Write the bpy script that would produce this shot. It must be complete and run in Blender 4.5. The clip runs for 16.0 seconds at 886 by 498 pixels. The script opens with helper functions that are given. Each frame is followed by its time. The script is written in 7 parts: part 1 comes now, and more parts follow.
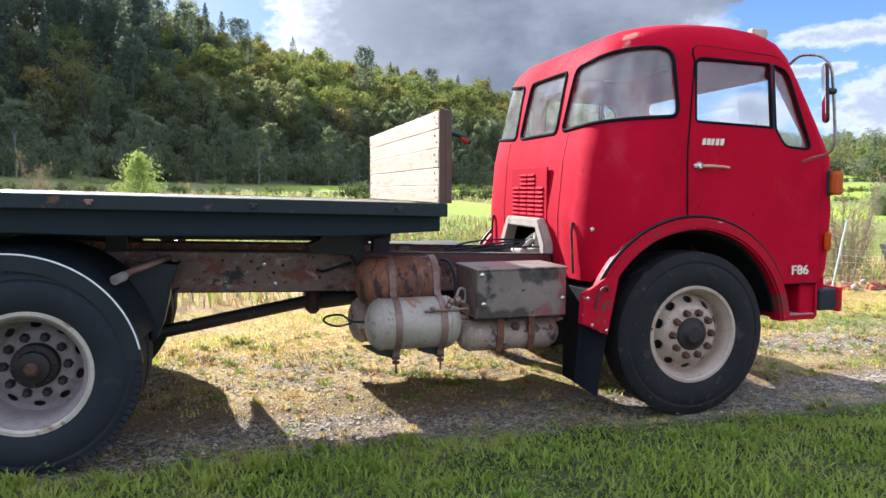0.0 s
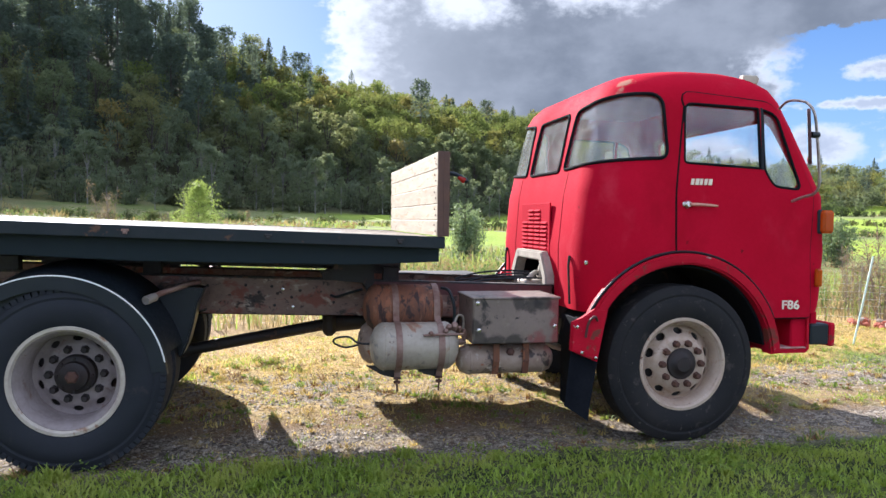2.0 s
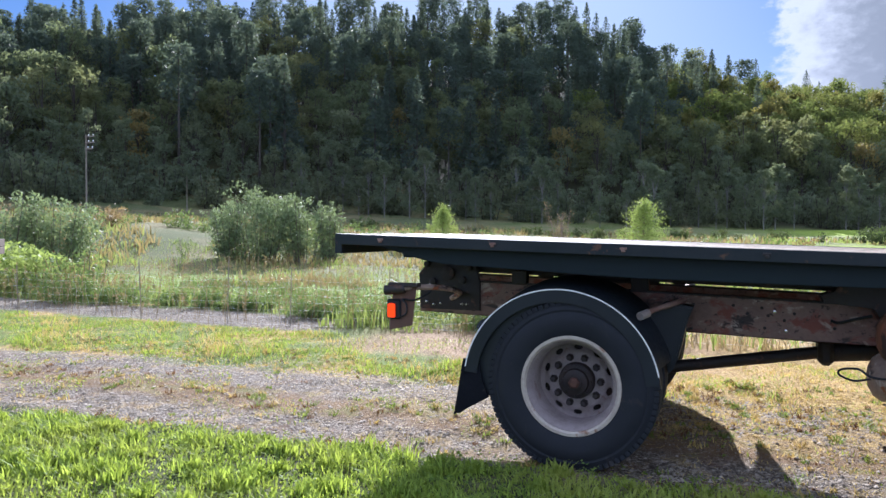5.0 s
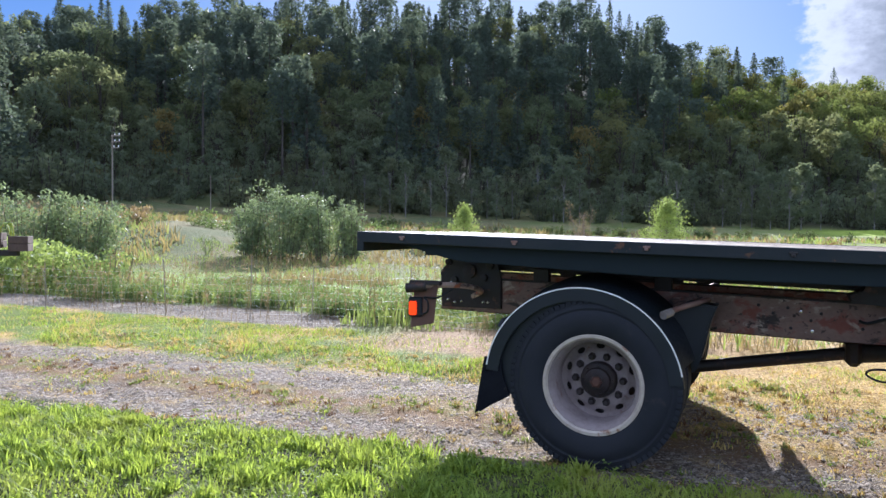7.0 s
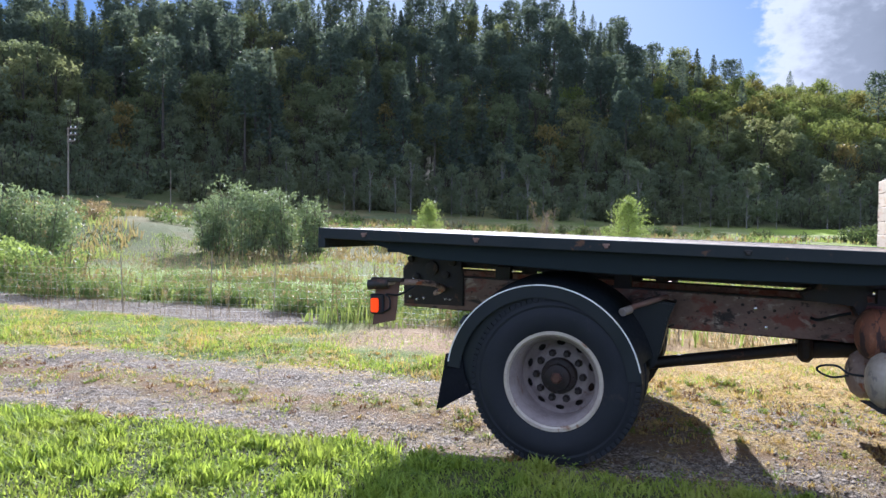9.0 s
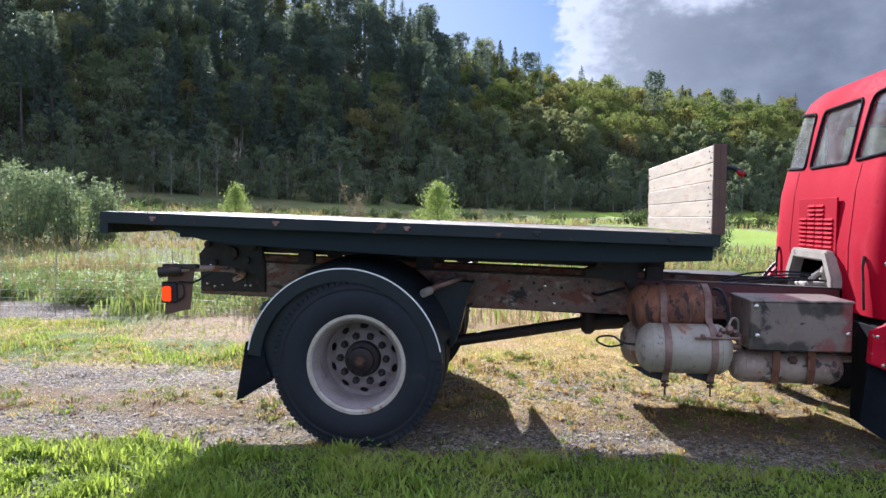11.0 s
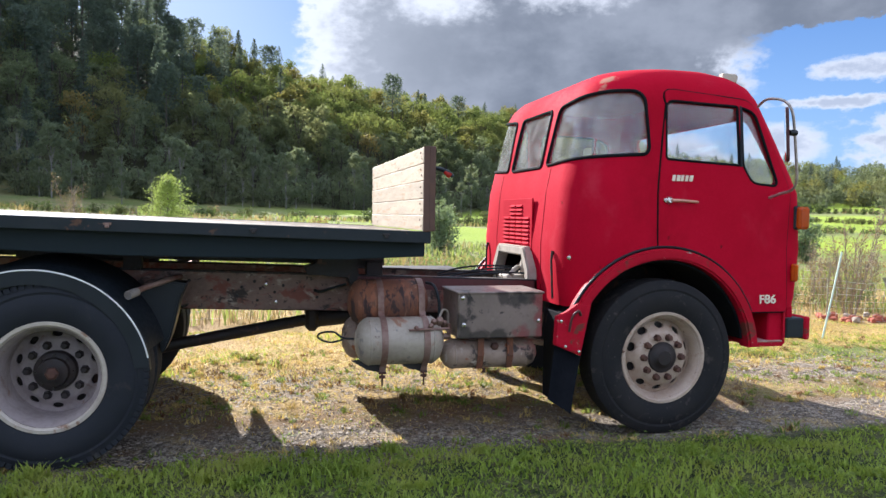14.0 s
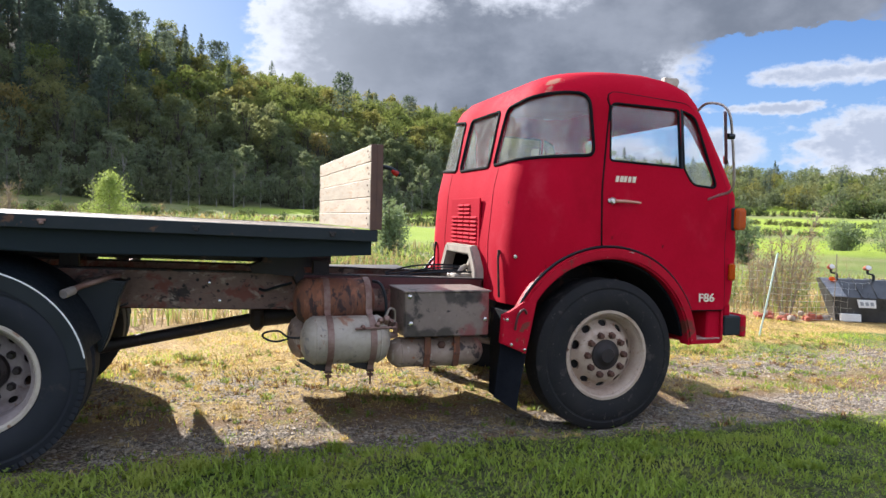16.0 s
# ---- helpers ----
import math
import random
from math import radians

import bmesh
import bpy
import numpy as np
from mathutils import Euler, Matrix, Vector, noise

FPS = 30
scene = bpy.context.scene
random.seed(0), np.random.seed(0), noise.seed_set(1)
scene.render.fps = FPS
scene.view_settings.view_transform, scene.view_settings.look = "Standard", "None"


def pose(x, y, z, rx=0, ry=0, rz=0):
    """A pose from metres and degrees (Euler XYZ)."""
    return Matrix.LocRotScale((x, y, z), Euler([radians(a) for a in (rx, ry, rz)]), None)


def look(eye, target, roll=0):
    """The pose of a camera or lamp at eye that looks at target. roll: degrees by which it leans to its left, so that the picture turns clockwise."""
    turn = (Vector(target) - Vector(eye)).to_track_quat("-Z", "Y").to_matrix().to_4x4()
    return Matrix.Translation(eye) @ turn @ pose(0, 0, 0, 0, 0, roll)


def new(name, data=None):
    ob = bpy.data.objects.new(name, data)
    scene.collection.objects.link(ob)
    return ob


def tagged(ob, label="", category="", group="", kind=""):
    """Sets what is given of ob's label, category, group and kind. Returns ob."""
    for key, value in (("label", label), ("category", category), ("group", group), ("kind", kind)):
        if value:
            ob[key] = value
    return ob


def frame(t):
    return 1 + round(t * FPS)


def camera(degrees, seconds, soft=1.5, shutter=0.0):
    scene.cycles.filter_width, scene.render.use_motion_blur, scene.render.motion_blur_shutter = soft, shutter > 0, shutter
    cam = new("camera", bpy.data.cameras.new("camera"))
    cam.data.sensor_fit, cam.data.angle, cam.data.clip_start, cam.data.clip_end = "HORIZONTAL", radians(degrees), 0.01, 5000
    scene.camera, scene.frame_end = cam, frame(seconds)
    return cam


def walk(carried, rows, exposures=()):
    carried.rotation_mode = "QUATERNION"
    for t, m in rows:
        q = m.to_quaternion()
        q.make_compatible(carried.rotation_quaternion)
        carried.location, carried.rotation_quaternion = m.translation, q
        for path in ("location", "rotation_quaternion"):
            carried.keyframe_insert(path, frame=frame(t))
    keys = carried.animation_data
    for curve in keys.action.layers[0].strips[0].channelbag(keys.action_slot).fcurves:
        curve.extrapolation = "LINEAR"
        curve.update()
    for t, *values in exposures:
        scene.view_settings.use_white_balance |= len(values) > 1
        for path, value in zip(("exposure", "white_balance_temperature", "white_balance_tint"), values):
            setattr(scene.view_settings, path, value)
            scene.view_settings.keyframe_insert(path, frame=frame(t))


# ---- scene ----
cam = camera(63.1, 16.0)
PATH = [
    (0, (1.063, -4.046, 1.468), (1.615, -2.131, 1.306), 0.1),
    (0.5, (1.057, -4.209, 1.467), (1.651, -2.304, 1.319), 1.0),
    (1, (1.116, -4.338, 1.486), (1.688, -2.426, 1.357), 1.3),
    (1.5, (1.269, -4.426, 1.487), (1.787, -2.497, 1.383), 1.1),
    (2, (1.305, -4.504, 1.497), (1.713, -2.548, 1.417), 0.8),
    (2.5, (1.211, -4.534, 1.496), (1.452, -2.549, 1.442), 0.7),
    (3, (1.106, -4.532, 1.507), (1.129, -2.532, 1.468), 0.6),
    (3.5, (1.061, -4.523, 1.506), (0.834, -2.536, 1.47), 0.5),
    (4, (1.026, -4.542, 1.504), (0.561, -2.597, 1.468), 0.4),
    (4.5, (0.997, -4.557, 1.507), (0.355, -2.663, 1.467), 0.2),
    (5, (0.989, -4.558, 1.504), (0.238, -2.705, 1.461), 0.2),
    (5.2, (0.985, -4.558, 1.497), (0.207, -2.716, 1.455), 0.1),
    (6.3, (0.984, -4.558, 1.495), (0.172, -2.730, 1.449), 0.4),
    (7.5, (0.987, -4.557, 1.495), (0.197, -2.72, 1.445), 0.6),
    (7.8, (0.989, -4.559, 1.498), (0.21, -2.718, 1.444), 0.8),
    (8, (0.987, -4.56, 1.495), (0.212, -2.717, 1.445), 0.7),
    (8.2, (0.988, -4.559, 1.493), (0.22, -2.713, 1.445), 0.7),
    (10.3, (1.036, -4.516, 1.497), (0.582, -2.57, 1.417), 0.3),
    (10.5, (1.045, -4.511, 1.496), (0.659, -2.55, 1.412), 0.3),
    (11, (1.061, -4.497, 1.492), (0.847, -2.511, 1.399), 0.5),
    (11.5, (1.081, -4.495, 1.494), (1.024, -2.498, 1.392), 0.6),
    (12, (1.098, -4.492, 1.491), (1.181, -2.496, 1.389), 1.0),
    (12.5, (1.124, -4.495, 1.491), (1.331, -2.508, 1.392), 1.0),
    (13, (1.157, -4.491, 1.492), (1.474, -2.518, 1.396), 1.1),
    (13.5, (1.186, -4.496, 1.494), (1.598, -2.541, 1.401), 1.0),
    (14, (1.212, -4.492, 1.491), (1.698, -2.554, 1.4), 1.0),
    (14.5, (1.225, -4.503, 1.491), (1.763, -2.579, 1.403), 0.9),
    (15, (1.236, -4.512, 1.489), (1.809, -2.597, 1.401), 1.0),
    (15.5, (1.243, -4.514, 1.49), (1.84, -2.607, 1.402), 1.1),
    (16, (1.234, -4.504, 1.483), (1.851, -2.604, 1.395), 1.4),
]
walk(cam, [(t, look(eye, target, roll)) for t, eye, target, roll in PATH], [(t, ev, kelvin, tint) for t, ev, kelvin, tint in ((0.0, 1.75, 5650, 14), (1.5, 1.67, 5650, 14), (2.5, 1.61, 5550, 15), (3.5, 1.48, 5400, 17), (5.0, 1.37, 5250, 18), (8.0, 1.37, 5250, 18), (10.5, 1.37, 5300, 18), (12.5, 1.48, 5550, 15), (14.0, 1.55, 5700, 14), (16.0, 1.49, 5850, 14))])

# ---------------------------------------------------------------- sun and sky
SUN_AZ, SUN_EL = -18.5, 27.8          # degrees from +y towards +x, and above the level
SUN_POWER, SKY_POWER = 5.0, 0.045


def heading(az, el):
    a, e = radians(az), radians(el)
    return Vector((math.sin(a) * math.cos(e), math.cos(a) * math.cos(e), math.sin(e)))


sun = new("sun", bpy.data.lights.new("sun", "SUN"))
sun.data.energy, sun.data.angle, sun.data.color = SUN_POWER, radians(0.5), (1.0, 0.91, 0.76)
sun.matrix_basis = look(heading(SUN_AZ, SUN_EL) * 300, (0, 0, 0))
# ---------------------------------------------------------------- node helpers
class Val:
    """A node socket that can be reckoned with."""
    def __init__(self, tree, sock):
        self.tree, self.sock = tree, sock

    def op(self, kind, *others, clamp=False):
        n = self.tree.nodes.new("ShaderNodeMath")
        n.operation, n.use_clamp = kind, clamp
        for i, v in enumerate((self, *others)):
            if isinstance(v, Val):
                self.tree.links.new(v.sock, n.inputs[i])
            else:
                n.inputs[i].default_value = v
        return Val(self.tree, n.outputs[0])

    def __add__(self, o): return self.op("ADD", o)
    def __sub__(self, o): return self.op("SUBTRACT", o)
    def __mul__(self, o): return self.op("MULTIPLY", o)
    def __truediv__(self, o): return self.op("DIVIDE", o)
    def __neg__(self): return self.op("MULTIPLY", -1.0)
    def __rsub__(self, o): return (-self) + o
    def __radd__(self, o): return self.op("ADD", o)
    def __rmul__(self, o): return self.op("MULTIPLY", o)

    def step(self, lo, hi, out0=0.0, out1=1.0):
        n = self.tree.nodes.new("ShaderNodeMapRange")
        n.interpolation_type = "SMOOTHSTEP"
        self.tree.links.new(self.sock, n.inputs[0])
        for i, v in enumerate((lo, hi, out0, out1)):
            n.inputs[i + 1].default_value = v
        return Val(self.tree, n.outputs[0])


def put(tree, sock, v):
    if isinstance(v, Val):
        tree.links.new(v.sock, sock)
    elif isinstance(v, (tuple, list)):
        sock.default_value = (*v, 1.0) if len(v) == 3 and len(sock.default_value) == 4 else v
    else:
        sock.default_value = v


def mixc(tree, fac, a, b):
    n = tree.nodes.new("ShaderNodeMix")
    n.data_type = "RGBA"
    put(tree, n.inputs[0], fac), put(tree, n.inputs[6], a), put(tree, n.inputs[7], b)
    return Val(tree, n.outputs[2])


def noise_of(tree, scale, detail=4.0, rough=0.55, vec=None, warp=0.0):
    n = tree.nodes.new("ShaderNodeTexNoise")
    n.inputs["Scale"].default_value, n.inputs["Detail"].default_value = scale, detail
    n.inputs["Roughness"].default_value, n.inputs["Distortion"].default_value = rough, warp
    tree.links.new((vec or coords(tree)).sock, n.inputs["Vector"])
    return Val(tree, n.outputs["Fac"])


def coords(tree, kind="Object", stretch=None):
    c = tree.nodes.new("ShaderNodeTexCoord")
    v = Val(tree, c.outputs[kind])
    if stretch:
        m = tree.nodes.new("ShaderNodeMapping")
        m.inputs["Scale"].default_value = stretch
        tree.links.new(v.sock, m.inputs["Vector"])
        v = Val(tree, m.outputs[0])
    return v


def world_xyz(tree):
    g = tree.nodes.new("ShaderNodeNewGeometry")
    s = tree.nodes.new("ShaderNodeSeparateXYZ")
    tree.links.new(g.outputs["Position"], s.inputs[0])
    return [Val(tree, s.outputs[i]) for i in range(3)] + [Val(tree, g.outputs["Position"]), Val(tree, g.outputs["Random Per Island"])]


def blank(name):
    m = bpy.data.materials.new(name)
    m.use_nodes = True
    t = m.node_tree
    return m, t, t.nodes["Principled BSDF"]


def bumped(tree, bsdf, height, dist=0.01, strength=0.5):
    b = tree.nodes.new("ShaderNodeBump")
    b.inputs["Strength"].default_value, b.inputs["Distance"].default_value = strength, dist
    tree.links.new(height.sock, b.inputs["Height"])
    tree.links.new(b.outputs[0], bsdf.inputs["Normal"])


def surf(name, c1, c2, scale=3.0, rough=(0.5, 0.7), metal=0.0, bump=0.0, fine=40.0, stains=(), stretch=None, spec=0.5, vary=0.0, spots=()):
    """A worn surface: two base colours at a broad scale, fine grain, and stains of (colour, scale, level, softness)."""
    m, t, b = blank(name)
    vec = coords(t, "Object", stretch)
    broad, grain = noise_of(t, scale, 5, vec=vec), noise_of(t, fine, 3, vec=vec)
    col = mixc(t, (broad * 0.7 + grain * 0.3).step(0.3, 0.7), c1, c2)
    rgh = (broad * 0.5 + grain * 0.5).step(0.3, 0.7, rough[0], rough[1])
    for colour, sc, level, soft in stains:
        mask = noise_of(t, sc, 6, 0.65, vec=vec, warp=0.4).step(level, level + soft)
        col = mixc(t, mask, col, colour)
    for colour, centre, radius in spots:
        gap = t.nodes.new("ShaderNodeVectorMath")
        gap.operation = "DISTANCE"
        t.links.new(vec.sock, gap.inputs[0])
        gap.inputs[1].default_value = centre
        worn = Val(t, gap.outputs["Value"]) + (noise_of(t, 14, 4, vec=vec) - 0.5) * radius * 2.2
        col = mixc(t, worn.step(radius * 0.6, radius * 1.3, 0.75, 0.0), col, colour)
    if vary:
        o = t.nodes.new("ShaderNodeObjectInfo")
        h = t.nodes.new("ShaderNodeHueSaturation")
        put(t, h.inputs["Value"], Val(t, o.outputs["Random"]).step(0, 1, 1 - vary, 1 + vary))
        put(t, h.inputs["Color"], col)
        col = Val(t, h.outputs[0])
    put(t, b.inputs["Base Color"], col), put(t, b.inputs["Roughness"], rgh)
    b.inputs["Metallic"].default_value, b.inputs["Specular IOR Level"].default_value = metal, spec
    if bump:
        bumped(t, b, broad * 0.4 + grain * 0.6, bump)
    return m


def leafy(name, c1, c2, c3, trans=0.45, patch=0.12, rough=0.55, spec=0.14):
    """Leaves or grass: colour by leaf and by patch, part of the light passing through."""
    m, t, b = blank(name)
    x, y, z, p, rnd = world_xyz(t)
    col = mixc(t, rnd, c1, c2)
    col = mixc(t, noise_of(t, patch, 3, vec=p).step(0.45, 0.68), col, c3)
    put(t, b.inputs["Base Color"], col)
    b.inputs["Roughness"].default_value, b.inputs["Specular IOR Level"].default_value = rough, spec
    tr = t.nodes.new("ShaderNodeBsdfTranslucent")
    put(t, tr.inputs["Color"], mixc(t, 0.5, col, (c2[0] * 1.6, c2[1] * 1.5, c2[2] * 0.8)))
    mx = t.nodes.new("ShaderNodeMixShader")
    mx.inputs[0].default_value = trans
    t.links.new(b.outputs[0], mx.inputs[1]), t.links.new(tr.outputs[0], mx.inputs[2])
    t.links.new(mx.outputs[0], t.nodes["Material Output"].inputs[0])
    return m


# ---------------------------------------------------------------- mesh helpers
def part(name, bm, material, parent=None, label="", smooth=None, at=None):
    """Links a bmesh (or a mesh) as one object under a thing or a part."""
    if isinstance(bm, bmesh.types.BMesh):
        bmesh.ops.recalc_face_normals(bm, faces=bm.faces)
        me = bpy.data.meshes.new(name)
        bm.to_mesh(me), bm.free()
    else:
        me = bm
    if not me.materials and material:
        me.materials.append(material)
    if smooth is not None:
        me.shade_smooth()
        me.set_sharp_from_angle(angle=radians(smooth))
    ob = new(name, me)
    if parent:
        ob.parent = parent
    if at is not None:
        ob.matrix_basis = at
    if label:
        ob["label"] = label
    return ob


def thing(name, label, category, at=None, group="", kind=""):
    ob = new(name)
    ob.empty_display_size = 0.2
    if at is not None:
        ob.matrix_basis = at
    return tagged(ob, label, category, group, kind)


def box(bm, x0, x1, y0, y1, z0, z1, bevel=0.004, m=None):
    r = bmesh.ops.create_cube(bm, size=1, matrix=(m or Matrix()) @ Matrix.Translation(((x0 + x1) / 2, (y0 + y1) / 2, (z0 + z1) / 2)) @ Matrix.Diagonal((x1 - x0, y1 - y0, z1 - z0, 1)))
    if bevel:
        bmesh.ops.bevel(bm, geom=list({e for v in r["verts"] for e in v.link_edges}), offset=bevel, segments=1, affect="EDGES")
    return bm


def box_part(name, x0, x1, y0, y1, z0, z1, material, parent=None, label="", bevel=0.004, m=None):
    return part(name, box(bmesh.new(), x0, x1, y0, y1, z0, z1, bevel, m), material, parent, label)


def prism(bm, outline, y0, y1, bevel=0.0, axis="y"):
    """An outline of (a, b) points drawn out along an axis: (x, z) along y, (y, z) along x, (x, y) along z."""
    def p(a, b, c):
        return {"y": (a, c, b), "x": (c, a, b), "z": (a, b, c)}[axis]
    near = [bm.verts.new(p(a, b, y0)) for a, b in outline]
    far = [bm.verts.new(p(a, b, y1)) for a, b in outline]
    faces = [bm.faces.new(near), bm.faces.new(far[::-1])]
    n = len(outline)
    for i in range(n):
        j = (i + 1) % n
        faces.append(bm.faces.new((near[i], far[i], far[j], near[j])))
    bmesh.ops.recalc_face_normals(bm, faces=faces)
    if bevel:
        bmesh.ops.bevel(bm, geom=list({e for f in faces[:2] for e in f.edges}), offset=bevel, segments=2, affect="EDGES")
    return bm


def lathe(bm, profile, m=None, seg=32, closed=False):
    """Turns (radius, height) points round the z axis of m."""
    m = m or Matrix()
    rings = []
    for r, h in profile:
        if r < 1e-5:
            rings.append([bm.verts.new(m @ Vector((0, 0, h)))] * seg)
        else:
            rings.append([bm.verts.new(m @ Vector((r * math.cos(2 * math.pi * i / seg), r * math.sin(2 * math.pi * i / seg), h))) for i in range(seg)])
    for a, b in zip(rings, rings[1:] + ([rings[0]] if closed else [])):
        for i in range(seg):
            j = (i + 1) % seg
            vs = list(dict.fromkeys((a[i], a[j], b[j], b[i])))
            if len(vs) > 2:
                bm.faces.new(vs)
    return bm


def tube(bm, pts, r, seg=8, cap=True):
    """A round bar along points; r may be one radius or one for each point."""
    pts = [Vector(p) for p in pts]
    rs = r if isinstance(r, (list, tuple)) else [r] * len(pts)
    side = None
    rings = []
    for i, p in enumerate(pts):
        d = (pts[min(i + 1, len(pts) - 1)] - pts[max(i - 1, 0)]).normalized()
        if side is None:
            side = d.orthogonal().normalized()
        side = (side - d * side.dot(d)).normalized()
        up = d.cross(side)
        rings.append([bm.verts.new(p + (side * math.cos(2 * math.pi * k / seg) + up * math.sin(2 * math.pi * k / seg)) * rs[i]) for k in range(seg)])
    for a, b in zip(rings, rings[1:]):
        for k in range(seg):
            bm.faces.new((a[k], a[(k + 1) % seg], b[(k + 1) % seg], b[k]))
    if cap:
        bm.faces.new(rings[0][::-1]), bm.faces.new(rings[-1])
    return bm


def bend(pts, n=6):
    """Rounds off a line of points (Catmull-Rom)."""
    p = [Vector(pts[0])] + [Vector(q) for q in pts] + [Vector(pts[-1])]
    out = []
    for a, b, c, d in zip(p, p[1:], p[2:], p[3:]):
        for k in range(n):
            t = k / n
            out.append(0.5 * ((2 * b) + (c - a) * t + (2 * a - 5 * b + 4 * c - d) * t * t + (3 * b - a - 3 * c + d) * t ** 3))
    return out + [p[-1]]


def rounded(pts, r, n=5):
    """Rounds the corners of a closed outline of 2D points; r is one radius or one for each corner."""
    out = []
    k = len(pts)
    rs = r if isinstance(r, (list, tuple)) else [r] * k
    for i in range(k):
        a, b, c = Vector(pts[i - 1]), Vector(pts[i]), Vector(pts[(i + 1) % k])
        u, v = (a - b), (c - b)
        q = min(rs[i], u.length * 0.48, v.length * 0.48)
        p0, p1 = b + u.normalized() * q, b + v.normalized() * q
        for j in range(n + 1):
            t = j / n
            out.append(tuple(p0 * (1 - t) ** 2 + b * 2 * t * (1 - t) + p1 * t * t))
    return out


def arrays(name, verts, faces, slots=None, mats=(), smooth=False):
    """A mesh from numpy arrays of corners and of equal-sized faces."""
    me = bpy.data.meshes.new(name)
    n, k = faces.shape
    me.vertices.add(len(verts)), me.loops.add(n * k), me.polygons.add(n)
    me.vertices.foreach_set("co", np.ascontiguousarray(verts, np.float32).ravel())
    me.loops.foreach_set("vertex_index", np.ascontiguousarray(faces, np.int32).ravel())
    me.polygons.foreach_set("loop_start", np.arange(0, n * k, k, dtype=np.int32))
    for mm in mats:
        me.materials.append(mm)
    if slots is not None:
        me.polygons.foreach_set("material_index", np.ascontiguousarray(slots, np.int32))
    me.update(calc_edges=True)
    if smooth:
        me.shade_smooth()
    return me
# ---------------------------------------------------------------- materials
RED = surf("red_paint", (0.47, 0.005, 0.026), (0.41, 0.004, 0.020), 1.6, (0.72, 0.9), bump=0.0012, fine=60, spec=0.04,
           stains=(((0.48, 0.022, 0.045), 1.9, 0.53, 0.2), ((0.14, 0.010, 0.014), 8.0, 0.67, 0.05), ((0.36, 0.004, 0.018), 0.9, 0.52, 0.15)),
           spots=tuple(((0.40, 0.25, 0.17), p, 0.058) for p in ((3.40, 0.17, 2.32), (3.45, 0.19, 2.365), (3.50, 0.22, 2.41), (3.55, 0.25, 2.46), (3.60, 0.29, 2.51))))
RED_WORN = surf("red_paint_worn", (0.46, 0.005, 0.024), (0.36, 0.004, 0.018), 3, (0.5, 0.72), spec=0.1, bump=0.002, fine=50,
                stains=(((0.16, 0.04, 0.03), 6.0, 0.57, 0.06), ((0.36, 0.26, 0.23), 16.0, 0.64, 0.04)))
RED_DARK = surf("faded_red_box", (0.15, 0.115, 0.10), (0.22, 0.165, 0.14), 3.4, (0.3, 0.55), metal=0.15, bump=0.002,
                stains=(((0.25, 0.2, 0.17), 7.0, 0.56, 0.12), ((0.02, 0.017, 0.017), 3.2, 0.555, 0.08), ((0.03, 0.024, 0.022), 9.0, 0.60, 0.06)),
                spots=tuple(((0.20, 0.035, 0.038), p, 0.06) for p in ((3.06, 0.1, 0.93), (3.07, 0.1, 0.80), (3.06, 0.1, 0.70), (2.93, 0.1, 0.69)))
                + tuple(((0.012, 0.010, 0.011), p, 0.055) for p in ((2.80, 0.1, 0.955), (2.88, 0.1, 0.945), (2.96, 0.1, 0.95), (2.52, 0.1, 0.70), (2.48, 0.1, 0.80), (2.62, 0.1, 0.685), (2.76, 0.1, 0.683))))
BLACK = surf("black_paint", (0.005, 0.008, 0.012), (0.011, 0.015, 0.020), 4, (0.4, 0.6), bump=0.001, spec=0.35)
RUBBER = surf("tyre_rubber", (0.009, 0.011, 0.016), (0.018, 0.020, 0.026), 5, (0.7, 0.9), bump=0.002, fine=90, spec=0.3, stains=(((0.04, 0.036, 0.034), 6, 0.58, 0.15),))
RUBBER_DUSTY = surf("dusty_tyre_rubber", (0.012, 0.012, 0.014), (0.024, 0.022, 0.022), 5, (0.75, 0.95), bump=0.002, fine=90, spec=0.2, stains=(((0.055, 0.046, 0.042), 9, 0.57, 0.12), ((0.075, 0.065, 0.055), 28, 0.63, 0.06)))
SEAL = surf("rubber_seal", (0.008, 0.009, 0.011), (0.016, 0.016, 0.018), 9, (0.85, 0.98), bump=0.001, spec=0.05)
FLAP = surf("flap_rubber", (0.006, 0.007, 0.010), (0.012, 0.013, 0.017), 5, (0.85, 0.98), bump=0.002, spec=0.06, stains=(((0.03, 0.027, 0.025), 7, 0.60, 0.1),))
RIM = surf("rim_silver", (0.48, 0.42, 0.355), (0.37, 0.31, 0.265), 7, (0.4, 0.6), metal=0.15, bump=0.001, stains=(((0.24, 0.14, 0.09), 11, 0.57, 0.08),))
# darker rim colour put in for shadow inside the rear dish; stains are rust
RIM_SHADED = surf("rim_shaded", (0.30, 0.25, 0.245), (0.21, 0.17, 0.165), 7, (0.5, 0.7), metal=0.1, bump=0.001, stains=(((0.18, 0.11, 0.08), 10, 0.60, 0.1),))
RIM_PINK = surf("rim_faded", (0.46, 0.36, 0.29), (0.37, 0.265, 0.20), 6, (0.4, 0.6), metal=0.15, bump=0.001, stains=(((0.27, 0.145, 0.085), 7, 0.56, 0.12), ((0.12, 0.06, 0.04), 20, 0.63, 0.05),))
RUST = surf("rust", (0.105, 0.042, 0.026), (0.20, 0.075, 0.036), 9, (0.7, 0.9), bump=0.003, stains=(((0.27, 0.16, 0.10), 6, 0.57, 0.08), ((0.04, 0.02, 0.018), 8, 0.53, 0.05), ((0.24, 0.085, 0.04), 12, 0.56, 0.08)), stretch=(1.6, 1, 0.6))
